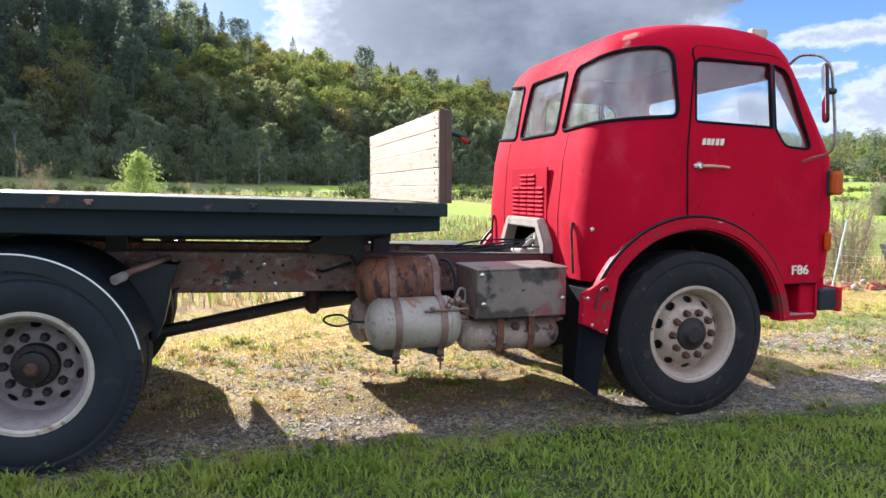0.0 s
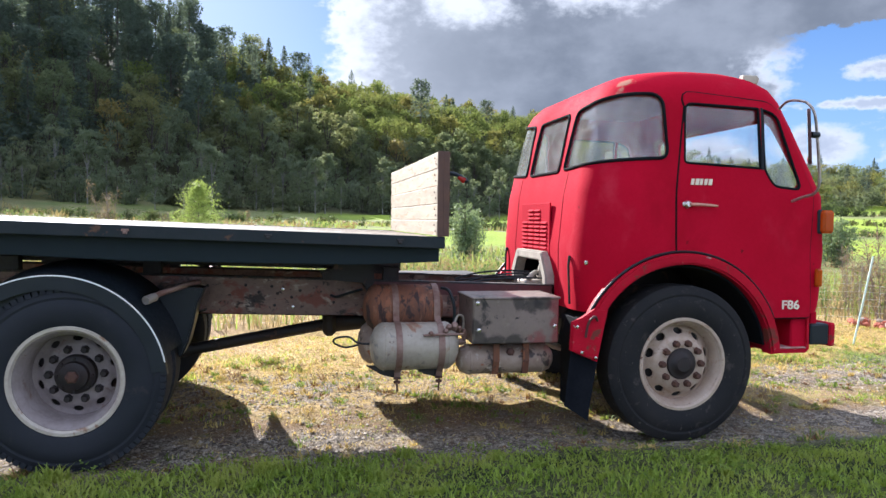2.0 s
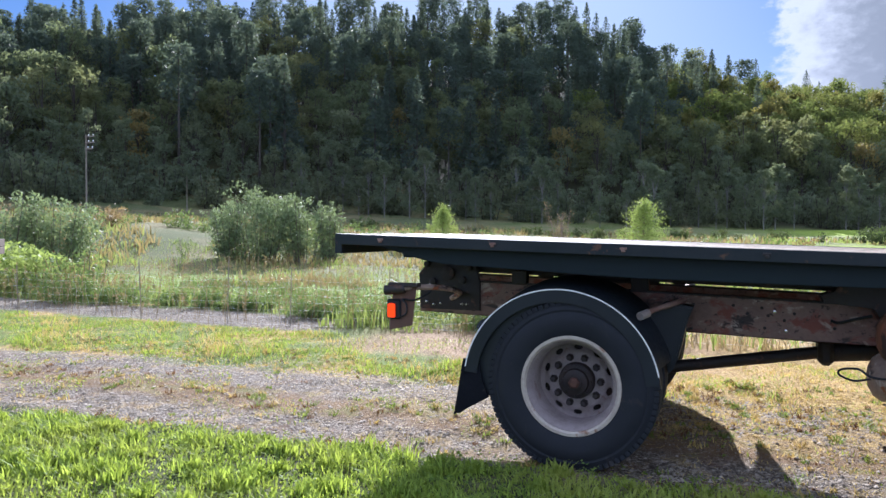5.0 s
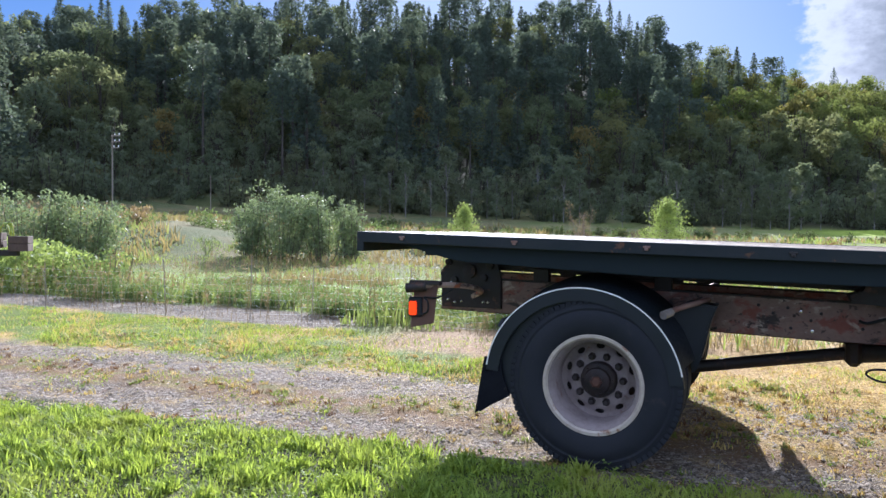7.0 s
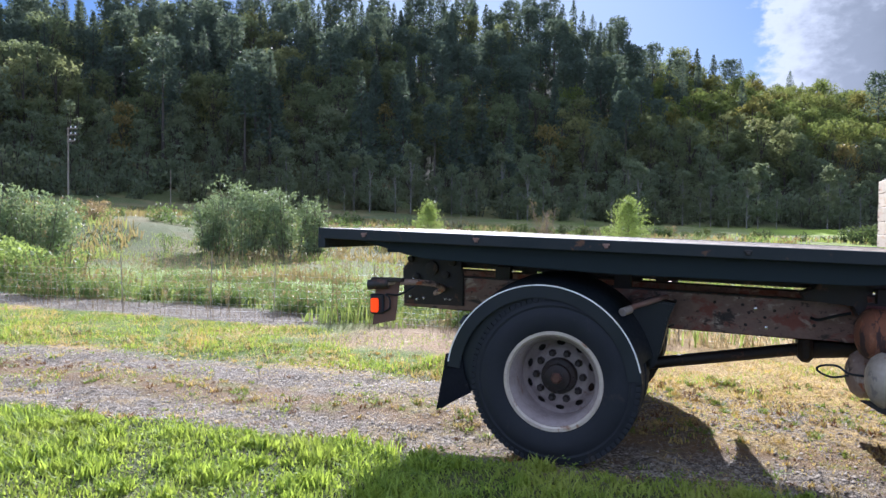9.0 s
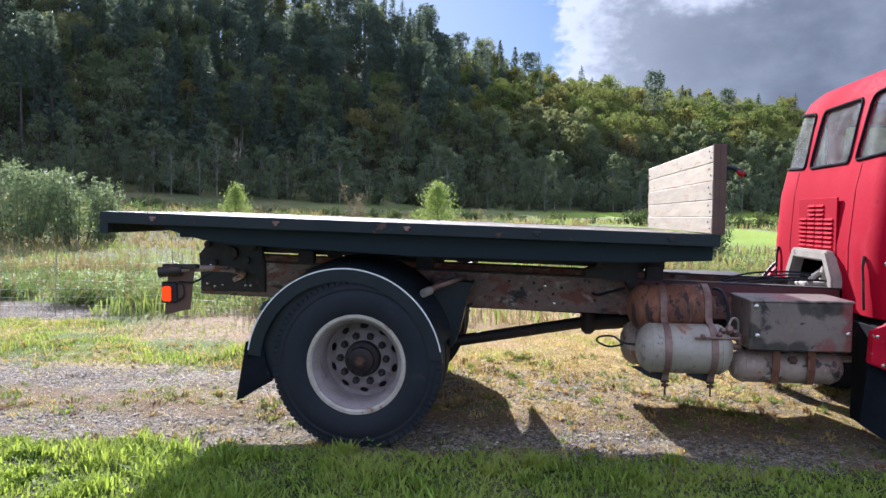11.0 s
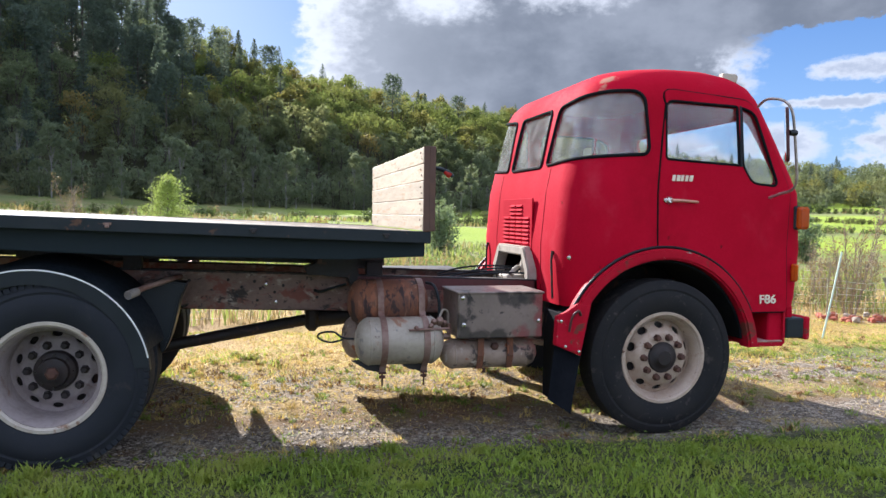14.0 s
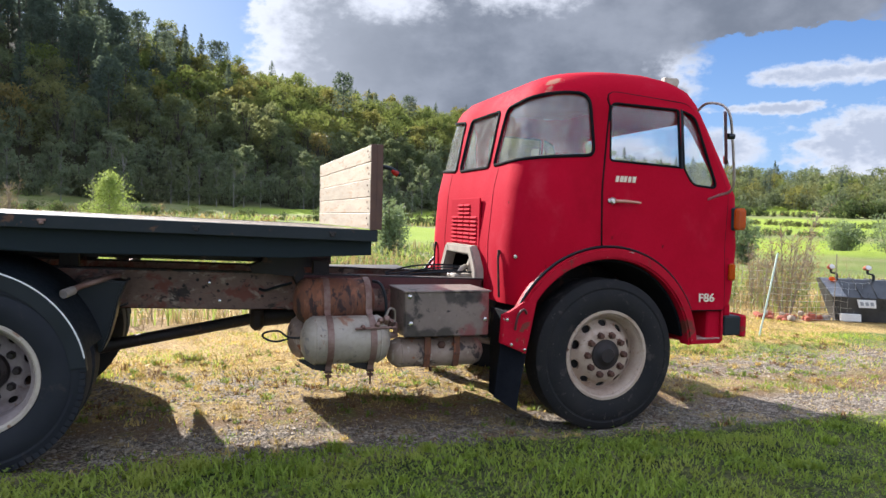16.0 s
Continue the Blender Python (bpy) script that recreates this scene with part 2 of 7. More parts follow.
NUT = surf("rusty_nut", (0.06, 0.026, 0.02), (0.13, 0.06, 0.04), 20, (0.6, 0.8), metal=0.3, bump=0.002)
HUB = surf("greasy_hub", (0.012, 0.010, 0.011), (0.035, 0.022, 0.02), 12, (0.5, 0.8), metal=0.2, bump=0.003)
CHASSIS = surf("chassis_rust", (0.15, 0.088, 0.068), (0.235, 0.15, 0.115), 5, (0.5, 0.75), bump=0.002, stretch=(1, 1, 1.4),
               stains=(((0.19, 0.06, 0.04), 5.0, 0.50, 0.12), ((0.36, 0.29, 0.23), 6.5, 0.54, 0.12), ((0.035, 0.024, 0.022), 6.0, 0.565, 0.07), ((0.05, 0.03, 0.025), 22.0, 0.58, 0.07)))
CHASSIS_DARK = surf("chassis_black", (0.010, 0.009, 0.010), (0.026, 0.018, 0.016), 4, (0.5, 0.8), bump=0.002, stains=(((0.08, 0.035, 0.022), 8, 0.58, 0.07),))
MAROON = surf("maroon_rail", (0.10, 0.022, 0.022), (0.065, 0.02, 0.02), 4, (0.45, 0.7), bump=0.002, stains=(((0.04, 0.03, 0.03), 5, 0.6, 0.08),))
TANK = surf("tank_grey", (0.37, 0.315, 0.255), (0.27, 0.225, 0.18), 5, (0.35, 0.55), bump=0.001, stains=(((0.26, 0.13, 0.08), 6, 0.60, 0.06), ((0.20, 0.17, 0.155), 9, 0.58, 0.07), ((0.13, 0.07, 0.05), 16, 0.64, 0.05)))
TANK_DIRTY = surf("tank_stained", (0.34, 0.25, 0.20), (0.25, 0.17, 0.13), 5, (0.5, 0.7), bump=0.002, stains=(((0.06, 0.042, 0.038), 6, 0.54, 0.06), ((0.28, 0.09, 0.035), 8, 0.57, 0.05), ((0.44, 0.36, 0.3), 11, 0.58, 0.06)))
STRAP = surf("strap_steel", (0.25, 0.165, 0.135), (0.17, 0.085, 0.065), 9, (0.5, 0.7), metal=0.3, bump=0.002)
GREEN = surf("dark_green_steel", (0.004, 0.011, 0.016), (0.008, 0.016, 0.021), 3, (0.4, 0.6), bump=0.001, spec=0.22, stains=(((0.06, 0.045, 0.035), 8, 0.68, 0.05),))
EDGE = surf("deck_edge_steel", (0.008, 0.014, 0.018), (0.02, 0.024, 0.028), 3, (0.4, 0.6), metal=0.1, spec=0.3, bump=0.001, stains=(((0.10, 0.05, 0.03), 9, 0.62, 0.08),))
BROWN = surf("brown_steel", (0.075, 0.035, 0.025), (0.12, 0.06, 0.04), 8, (0.6, 0.8), bump=0.002)
WOOD = surf("pale_planks", (0.42, 0.355, 0.26), (0.32, 0.265, 0.195), 2.2, (0.6, 0.8), bump=0.003, fine=30, stretch=(8, 1, 8), vary=0.12,
            stains=(((0.34, 0.235, 0.145), 3.4, 0.54, 0.10), ((0.20, 0.125, 0.075), 5.0, 0.61, 0.05), ((0.13, 0.10, 0.08), 14.0, 0.66, 0.05)))
DECKWOOD = surf("deck_planks", (0.40, 0.32, 0.235), (0.29, 0.23, 0.175), 2.0, (0.5, 0.75), bump=0.003, fine=30, stretch=(1, 8, 8), vary=0.15)
WHITE = surf("white_trim", (0.78, 0.78, 0.76), (0.66, 0.66, 0.65), 8, (0.4, 0.6))
CREAM = surf("cream_badge", (0.82, 0.72, 0.58), (0.72, 0.62, 0.48), 20, (0.4, 0.6))
CHROME = surf("worn_chrome", (0.60, 0.57, 0.54), (0.45, 0.40, 0.37), 30, (0.15, 0.35), metal=0.9)
ARM = surf("mirror_arm_steel", (0.46, 0.40, 0.35), (0.30, 0.24, 0.20), 20, (0.35, 0.55), metal=0.5)
TIMBER = surf("old_timber", (0.055, 0.036, 0.028), (0.12, 0.08, 0.06), 4, (0.8, 0.95), bump=0.004, stretch=(1, 1, 0.3))
COPPER = surf("faded_handle", (0.62, 0.30, 0.22), (0.50, 0.22, 0.16), 20, (0.35, 0.55), metal=0.2)
GREYCAST = surf("cast_frame", (0.42, 0.37, 0.31), (0.30, 0.26, 0.22), 9, (0.6, 0.8), bump=0.003, stains=(((0.10, 0.07, 0.05), 8, 0.62, 0.08),))
STEELCAP = surf("steel_cap", (0.34, 0.31, 0.28), (0.24, 0.20, 0.17), 12, (0.35, 0.55), metal=0.4)
TREAD = surf("worn_step_tread", (0.36, 0.10, 0.10), (0.44, 0.25, 0.23), 14, (0.7, 0.9), bump=0.004, fine=70, stains=(((0.42, 0.34, 0.29), 18, 0.54, 0.08),))
INNER = surf("cab_lining", (0.42, 0.16, 0.12), (0.36, 0.12, 0.09), 3, (0.7, 0.9), bump=0.002)
SEAT = surf("seat_vinyl", (0.05, 0.045, 0.042), (0.08, 0.07, 0.065), 6, (0.5, 0.7), bump=0.002)
IVORY = surf("ivory_plastic", (0.66, 0.62, 0.54), (0.56, 0.52, 0.45), 9, (0.3, 0.5))
LAMPCREAM = surf("lamp_cream", (0.50, 0.43, 0.34), (0.40, 0.34, 0.27), 14, (0.4, 0.6))
BARK = surf("bark", (0.085, 0.065, 0.05), (0.15, 0.125, 0.10), 3, (0.8, 0.95), bump=0.01, stretch=(1, 1, 0.3))
# bark of the forest trunks, darkened to stand for shade among the crowns
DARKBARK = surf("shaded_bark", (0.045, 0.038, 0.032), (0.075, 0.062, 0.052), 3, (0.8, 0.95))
BIRCH = surf("birch_bark", (0.22, 0.21, 0.19), (0.12, 0.115, 0.105), 2, (0.7, 0.9), stains=(((0.05, 0.045, 0.04), 4, 0.60, 0.05),))
POLE = surf("weathered_pole", (0.22, 0.18, 0.14), (0.30, 0.26, 0.21), 2, (0.8, 0.95))
WIRE = surf("fence_wire", (0.50, 0.52, 0.52), (0.62, 0.63, 0.62), 20, (0.4, 0.6), metal=0.3)
PLASTIC = surf("green_white_stake", (0.55, 0.66, 0.60), (0.42, 0.55, 0.48), 4, (0.5, 0.7))
PLOUGH = surf("plough_black", (0.045, 0.048, 0.055), (0.085, 0.09, 0.10), 4, (0.25, 0.5), metal=0.3, stains=(((0.16, 0.15, 0.15), 7, 0.66, 0.08),))
PLOUGH_GREY = surf("plough_grey", (0.33, 0.34, 0.36), (0.22, 0.23, 0.25), 5, (0.4, 0.6), metal=0.2)
BRICK = surf("broken_clay", (0.26, 0.06, 0.035), (0.42, 0.13, 0.07), 9, (0.8, 0.95), bump=0.004)
STONE = surf("rubble", (0.40, 0.33, 0.27), (0.26, 0.21, 0.165), 9, (0.8, 0.95), bump=0.005)

PEBBLE = leafy("pebbles", (0.08, 0.066, 0.052), (0.50, 0.43, 0.35), (0.25, 0.20, 0.155), 0.0, 2.5, 0.8)
GRASS = leafy("lawn_grass", (0.045, 0.095, 0.018), (0.36, 0.46, 0.085), (0.31, 0.34, 0.08), 0.5, 1.4)
DRYGRASS = leafy("dry_grass", (0.37, 0.265, 0.10), (0.62, 0.48, 0.20), (0.43, 0.35, 0.12), 0.35, 1.2)
HERB = leafy("broad_herbs", (0.07, 0.13, 0.025), (0.24, 0.32, 0.07), (0.20, 0.24, 0.06), 0.45, 1.8)
BROWNWEED = leafy("dead_weeds", (0.13, 0.065, 0.035), (0.26, 0.14, 0.07), (0.20, 0.115, 0.06), 0.25, 1.5)
NETTLE = leafy("nettles", (0.07, 0.115, 0.04), (0.17, 0.235, 0.085), (0.13, 0.18, 0.06), 0.4, 0.6)
HEDGE = leafy("hedge_leaves", (0.05, 0.075, 0.034), (0.11, 0.145, 0.062), (0.12, 0.115, 0.05), 0.35, 0.06, spec=0.03)
TAWNY = leafy("tawny_grass", (0.17, 0.135, 0.068), (0.34, 0.28, 0.15), (0.22, 0.20, 0.09), 0.35, 0.3)
WEED = leafy("weeds", (0.15, 0.21, 0.06), (0.31, 0.38, 0.12), (0.30, 0.27, 0.13), 0.4, 0.35)
SEEDHEAD = leafy("seed_heads", (0.22, 0.15, 0.08), (0.34, 0.26, 0.15), (0.27, 0.21, 0.12), 0.3, 0.5)
BUSH = leafy("bush_leaves", (0.105, 0.15, 0.09), (0.22, 0.28, 0.165), (0.16, 0.21, 0.12), 0.42, 0.4)
SAPLING = leafy("sapling_leaves", (0.14, 0.20, 0.06), (0.28, 0.35, 0.12), (0.20, 0.27, 0.09), 0.5, 0.4)
# leaves and needles carry extra blue-grey that stands for haze over the wood
LEAF = leafy("forest_leaves", (0.080, 0.112, 0.076), (0.145, 0.172, 0.105), (0.18, 0.170, 0.080), 0.65, 0.07, spec=0.03)
NEEDLE = leafy("needles", (0.062, 0.090, 0.080), (0.100, 0.128, 0.110), (0.080, 0.104, 0.088), 0.5, 0.08, spec=0.03)
BIRCHLEAF = leafy("birch_leaves", (0.11, 0.14, 0.10), (0.17, 0.20, 0.135), (0.15, 0.165, 0.105), 0.5, 0.1, spec=0.03)
# greener right-slope crowns, yellowed to stand for sun on their tops
SUNLEAF = leafy("sunlit_green_leaves", (0.075, 0.108, 0.042), (0.145, 0.178, 0.060), (0.18, 0.180, 0.062), 0.55, 0.07, spec=0.03)
OCHRE = leafy("sunlit_ochre_leaves", (0.11, 0.122, 0.045), (0.175, 0.172, 0.062), (0.19, 0.165, 0.062), 0.55, 0.07, spec=0.03)
GOLD = leafy("golden_leaves", (0.15, 0.13, 0.055), (0.23, 0.19, 0.08), (0.19, 0.15, 0.06), 0.45, 0.3)
TWIG = surf("grey_twigs", (0.20, 0.15, 0.12), (0.28, 0.22, 0.18), 5, (0.8, 0.9))


def lens_mat(name, colour, emit=0.0):
    m, t, b = blank(name)
    g = noise_of(t, 60, 2)
    put(t, b.inputs["Base Color"], mixc(t, g, colour, tuple(c * 0.8 for c in colour)))
    b.inputs["Roughness"].default_value = 0.15
    b.inputs["Subsurface Weight"].default_value = 0.0
    tr = t.nodes.new("ShaderNodeBsdfTranslucent")
    put(t, tr.inputs["Color"], colour)
    mx = t.nodes.new("ShaderNodeMixShader")
    mx.inputs[0].default_value = 0.5
    t.links.new(b.outputs[0], mx.inputs[1]), t.links.new(tr.outputs[0], mx.inputs[2])
    t.links.new(mx.outputs[0], t.nodes["Material Output"].inputs[0])
    if emit:
        put(t, b.inputs["Emission Color"], colour)
        b.inputs["Emission Strength"].default_value = emit
    return m


AMBER = lens_mat("amber_lens", (0.72, 0.14, 0.008))
AMBER_LIT = lens_mat("amber_lens_lit", (0.95, 0.085, 0.006), 0.55)
REDLENS = lens_mat("red_lens", (0.5, 0.03, 0.02))


def glass_mat(name, tint, dust=0.05):
    m, t, b = blank(name)
    cl = t.nodes.new("ShaderNodeBsdfTransparent")
    cl.inputs[0].default_value = (*tint, 1)
    gl = t.nodes.new("ShaderNodeBsdfGlossy")
    gl.inputs["Roughness"].default_value = 0.02
    fr = t.nodes.new("ShaderNodeLayerWeight")
    fr.inputs[0].default_value = 0.5
    m1, m2, m3 = (t.nodes.new("ShaderNodeMixShader") for _ in range(3))
    put(t, m1.inputs[0], (Val(t, fr.outputs["Facing"]).op("POWER", 5.0) * 0.9 + 0.06))
    t.links.new(cl.outputs[0], m1.inputs[1]), t.links.new(gl.outputs[0], m1.inputs[2])
    # a film of dust that scatters light from both sides
    b.inputs["Base Color"].default_value, b.inputs["Roughness"].default_value = (0.72, 0.74, 0.74, 1), 0.9
    tr = t.nodes.new("ShaderNodeBsdfTranslucent")
    tr.inputs[0].default_value = (0.72, 0.74, 0.74, 1)
    m3.inputs[0].default_value = 0.12
    t.links.new(b.outputs[0], m3.inputs[1]), t.links.new(tr.outputs[0], m3.inputs[2])
    put(t, m2.inputs[0], noise_of(t, 5, 5, warp=0.5).step(0.35, 0.7, dust * 0.6, dust * 1.6))
    t.links.new(m1.outputs[0], m2.inputs[1]), t.links.new(m3.outputs[0], m2.inputs[2])
    t.links.new(m2.outputs[0], t.nodes["Material Output"].inputs[0])
    return m


GLASS = glass_mat("cab_glass", (0.985, 0.99, 0.99), 0.014)
GLASS_DUSTY = glass_mat("dusty_cab_glass", (0.98, 0.985, 0.985), 0.08)
MIRROR = blank("mirror_glass")[0]
MIRROR.node_tree.nodes["Principled BSDF"].inputs["Metallic"].default_value = 1.0
MIRROR.node_tree.nodes["Principled BSDF"].inputs["Roughness"].default_value = 0.03


# ---------------------------------------------------------------- the sky with its clouds
def make_world():
    w = bpy.data.worlds.new("sky")
    scene.world = w
    w.use_nodes = True
    t = w.node_tree
    back, sky = t.nodes["Background"], t.nodes.new("ShaderNodeTexSky")
    sky.sky_type, sky.sun_disc = "NISHITA", False
    sky.sun_elevation, sky.sun_rotation = radians(SUN_EL), radians(SUN_AZ)
    sky.air_density, sky.dust_density, sky.ozone_density = 1.0, 0.25, 2.0
    d = coords(t, "Generated")
    s = t.nodes.new("ShaderNodeSeparateXYZ")
    t.links.new(d.sock, s.inputs[0])
    x, y, z = [Val(t, s.outputs[i]) for i in range(3)]
    az = x.op("ARCTAN2", y) * 57.2958
    el = z.op("ARCSINE") * 57.2958
    c = t.nodes.new("ShaderNodeCombineXYZ")
    put(t, c.inputs[0], az), put(t, c.inputs[1], el * 1.5)
    flat = Val(t, c.outputs[0])
    n_big, n_mid, n_fine = noise_of(t, 0.07, 6, 0.55, flat), noise_of(t, 0.2, 6, 0.58, flat), noise_of(t, 0.55, 5, 0.6, flat)
    n_puff = noise_of(t, 1.1, 4, 0.55, flat)
    rag = (n_mid - 0.5) * 9.0 + (n_fine - 0.5) * 5.0 + (n_puff - 0.5) * 2.5

    def heap(a0, e0, ra, re, ragged=0.14):
        """How far inside a cloud of the given middle and half sizes, in degrees."""
        u, v = (az - a0) * (1.0 / ra), (el - e0) * (1.0 / re)
        return 1.0 - (u * u + v * v).op("SQRT") + rag * ragged

    # the large grey cloud above the ridge, its shelf running on over the blue
    left = az - 2.3 + rag * 0.62
    right = 37.6 - az + rag * 0.6 + (el + rag * 0.12).step(13.2, 14.4) * 16.0
    grey = left.step(-0.4, 1.2) * right.step(-0.8, 1.8) * ((el + rag * 0.25 - (az - 24.0) * 0.42).step(3.0, 4.5)).op("MAXIMUM", az.step(21.0, 25.0, 1.0, 0.0))
    lit_edge = (left + rag * 0.3).step(1.2, 7.0, 1.0, 0.0)
    rim = (right + rag * 0.25).step(0.4, 3.8, 1.0, 0.0) * el.step(11.5, 13.4, 1.0, 0.0)
    breaks = heap(13.2, 16.6, 4.0, 1.7, 0.2).op("MAXIMUM", heap(23.5, 17.2, 4.6, 1.9, 0.2)).step(-0.25, 0.85)
    # fair-weather heaps in the blue part
    heaps = heap(47.6, 10.5, 7.0, 1.05, 0.15).op("MAXIMUM", heap(42.0, 8.35, 5.6, 0.6, 0.2)).op("MAXIMUM", heap(48.8, 6.2, 5.8, 3.0, 0.16)).op("MAXIMUM", heap(38.8, 5.6, 3.4, 1.7, 0.10)).op("MAXIMUM", heap(31.5, 4.6, 5.0, 2.2, 0.12))
    body = heaps
    heaps = (heaps + el.step(3.0, 5.0, 0.35, 0.0) * az.step(24.0, 30.0)).step(0.0, 0.42)
    # broken bright cloud over the rest of the sky
    b2, m2 = noise_of(t, 2.2, 5, 0.55, d), noise_of(t, 7.0, 5, 0.6, d)
    away = (el.step(18.0, 34.0) + (az.op("ABSOLUTE")).step(62.0, 95.0)).op("MINIMUM", 1.0)
    wide = (b2 * 0.7 + m2 * 0.3).step(0.36, 0.56) * away
    blue = mixc(t, 0.65, Val(t, sky.outputs[0]), mixc(t, el.step(3.0, 20.0), (2.5, 4.2, 6.9), (0.80, 2.1, 5.2)))
    # paler towards the sun behind the ridge
    blue = mixc(t, (az - SUN_AZ).op("ABSOLUTE").step(4.0, 34.0, 0.75, 0.0), blue, (6.2, 7.0, 7.9))
    tone = mixc(t, (n_big * 0.55 + n_mid * 0.45).step(0.36, 0.64), (1.75, 1.95, 2.25), (3.0, 3.2, 3.5))
    tone = mixc(t, az.step(6.0, 22.0, 0.55, 0.0), tone, (4.6, 4.8, 5.0))
    tone = mixc(t, lit_edge * 0.92, tone, (7.9, 8.0, 8.1))
    tone = mixc(t, rim * 0.85, tone, (7.2, 7.4, 7.6))
    tone = mixc(t, breaks * 0.9, tone, (7.8, 7.9, 8.0))
    col = mixc(t, heaps * 0.94, blue, mixc(t, (body * 0.9 + n_fine * 0.3 + n_puff * 0.2).step(0.35, 1.0), (7.0, 7.1, 7.2), (4.4, 4.7, 5.2)))
    col = mixc(t, wide * 0.85, col, mixc(t, m2.step(0.35, 0.65), (9.6, 10.2, 11.0), (14.0, 14.5, 15.0)))
    col = mixc(t, grey * away.step(0.0, 1.0, 1.0, 0.0), col, tone)
    put(t, back.inputs["Color"], col)
    back.inputs["Strength"].default_value = SKY_POWER


make_world()


# ---------------------------------------------------------------- the lie of the land
EYE = (1.05, -4.5)                                     # middle of the polar sheet
AZ = (-180, -100, -62, -53, -40, -25, -12, -6, 0, 7, 16, 24, 32, 42, 55, 80, 120, 180)
EDGE_R = (90, 90, 84, 88, 95, 100, 106, 109, 112, 120, 138, 175, 250, 330, 330, 300, 120, 90)          # where the woods begin
EDGE_Z = (0.0, 2.0, 5.2, 5.0, 4.5, 3.9, 2.9, 2.7, 2.5, 2.4, 1.9, 1.9, 3.4, 7.4, 7.0, 4, 0.5, 0.0)      # height there
CROWN = (4, 8, 12.0, 14.5, 16.6, 17.3, 16.8, 14.0, 12.6, 10.9, 9.2, 7.6, 5.3, 4.1, 3.8, 3.5, 3, 4)     # elevation of the treetops on the crest
DEPTH = (60, 70, 80, 82, 84, 84, 84, 88, 92, 98, 105, 110, 120, 120, 120, 100, 60, 60)                  # from the woods' edge to the crest


def polar(x, y):
    dx, dy = np.asarray(x) - EYE[0], np.asarray(y) - EYE[1]
    return np.degrees(np.arctan2(dx, dy)), np.hypot(dx, dy)


def lumps(x, y, s):
    return (np.sin(x * s * 1.0 + 1.3) * np.cos(y * s * 1.23 + 0.4) + 0.6 * np.sin(x * s * 2.1 - y * s * 1.7 + 2.0) + 0.4 * np.sin(y * s * 3.7 + x * s * 3.1))


def ground_z(x, y):
    """Height of the ground: level round the track, rising to the woods' edge, then the wooded hill."""
    az, r = polar(x, y)
    er, ez, cr, dp = (np.interp(az, AZ, v) for v in (EDGE_R, EDGE_Z, CROWN, DEPTH))
    tree = np.interp(az, (-12, 16, 42), (15.0, 13.0, 10.0))
    top = (er + dp) * np.tan(np.radians(cr)) + 1.5 - tree
    near = np.clip((r - 22) / (er - 22), 0, 1)
    near = ez * near ** 1.6
    k = np.clip((r - er) / dp, 0, 1)
    hill = (top - ez) * (0.75 * k + 0.25 * k * k * (3 - 2 * k))
    beyond = np.clip((r - er - dp) / 600, 0, 1)
    hill = hill * (1 - 0.6 * beyond)
    bank = 1.1 * np.exp(-((az + 44) / 13) ** 2) * np.clip((r - 26) / 14, 0, 1) * np.clip((80 - r) / 30, 0, 1)
    soft = np.clip((r - 10) / 30, 0, 1)
    small = 0.012 * lumps(x, y, 2.1) + 0.006 * lumps(x, y, 6.3)
    # ruts worn by the wheels
    small = small - 0.030 * (np.exp(-((y - 0.12) / 0.38) ** 2) + np.exp(-((y - 2.35) / 0.38) ** 2))
    return near + hill + bank + small + 0.12 * soft * lumps(x, y, 0.22)


def lawn_edge(x):
    return np.interp(x, (-8, -4.7, -3.6, -2.5, -1.5, 1.7, 3.2, 4.4, 6.3, 10), (-0.8, -0.42, -0.24, -0.18, -0.05, 0.12, -0.02, -0.16, -0.24, -0.35))


def make_ground():
    rr = np.concatenate((np.linspace(0.0, 14, 120), np.geomspace(14.2, 3200, 110)))
    aa = np.radians(np.concatenate((np.linspace(-180, -66, 58), np.linspace(-65, 65, 330), np.linspace(66, 179, 57))))
    R, A = np.meshgrid(rr, aa, indexing="ij")
    X, Y = EYE[0] + R * np.sin(A), EYE[1] + R * np.cos(A)
    V = np.stack((X, Y, ground_z(X, Y)), -1).reshape(-1, 3)
    n, m = len(rr), len(aa)
    i, j = np.meshgrid(np.arange(n - 1), np.arange(m), indexing="ij")
    k = (j + 1) % m
    F = np.stack((i * m + j, (i + 1) * m + j, (i + 1) * m + k, i * m + k), -1).reshape(-1, 4)
    ob = new("ground", arrays("ground", V, F, mats=(ground_mat(),), smooth=True))
    return tagged(ob, "gravel track through lawn, dry verge and meadow", "ground", kind="structure")


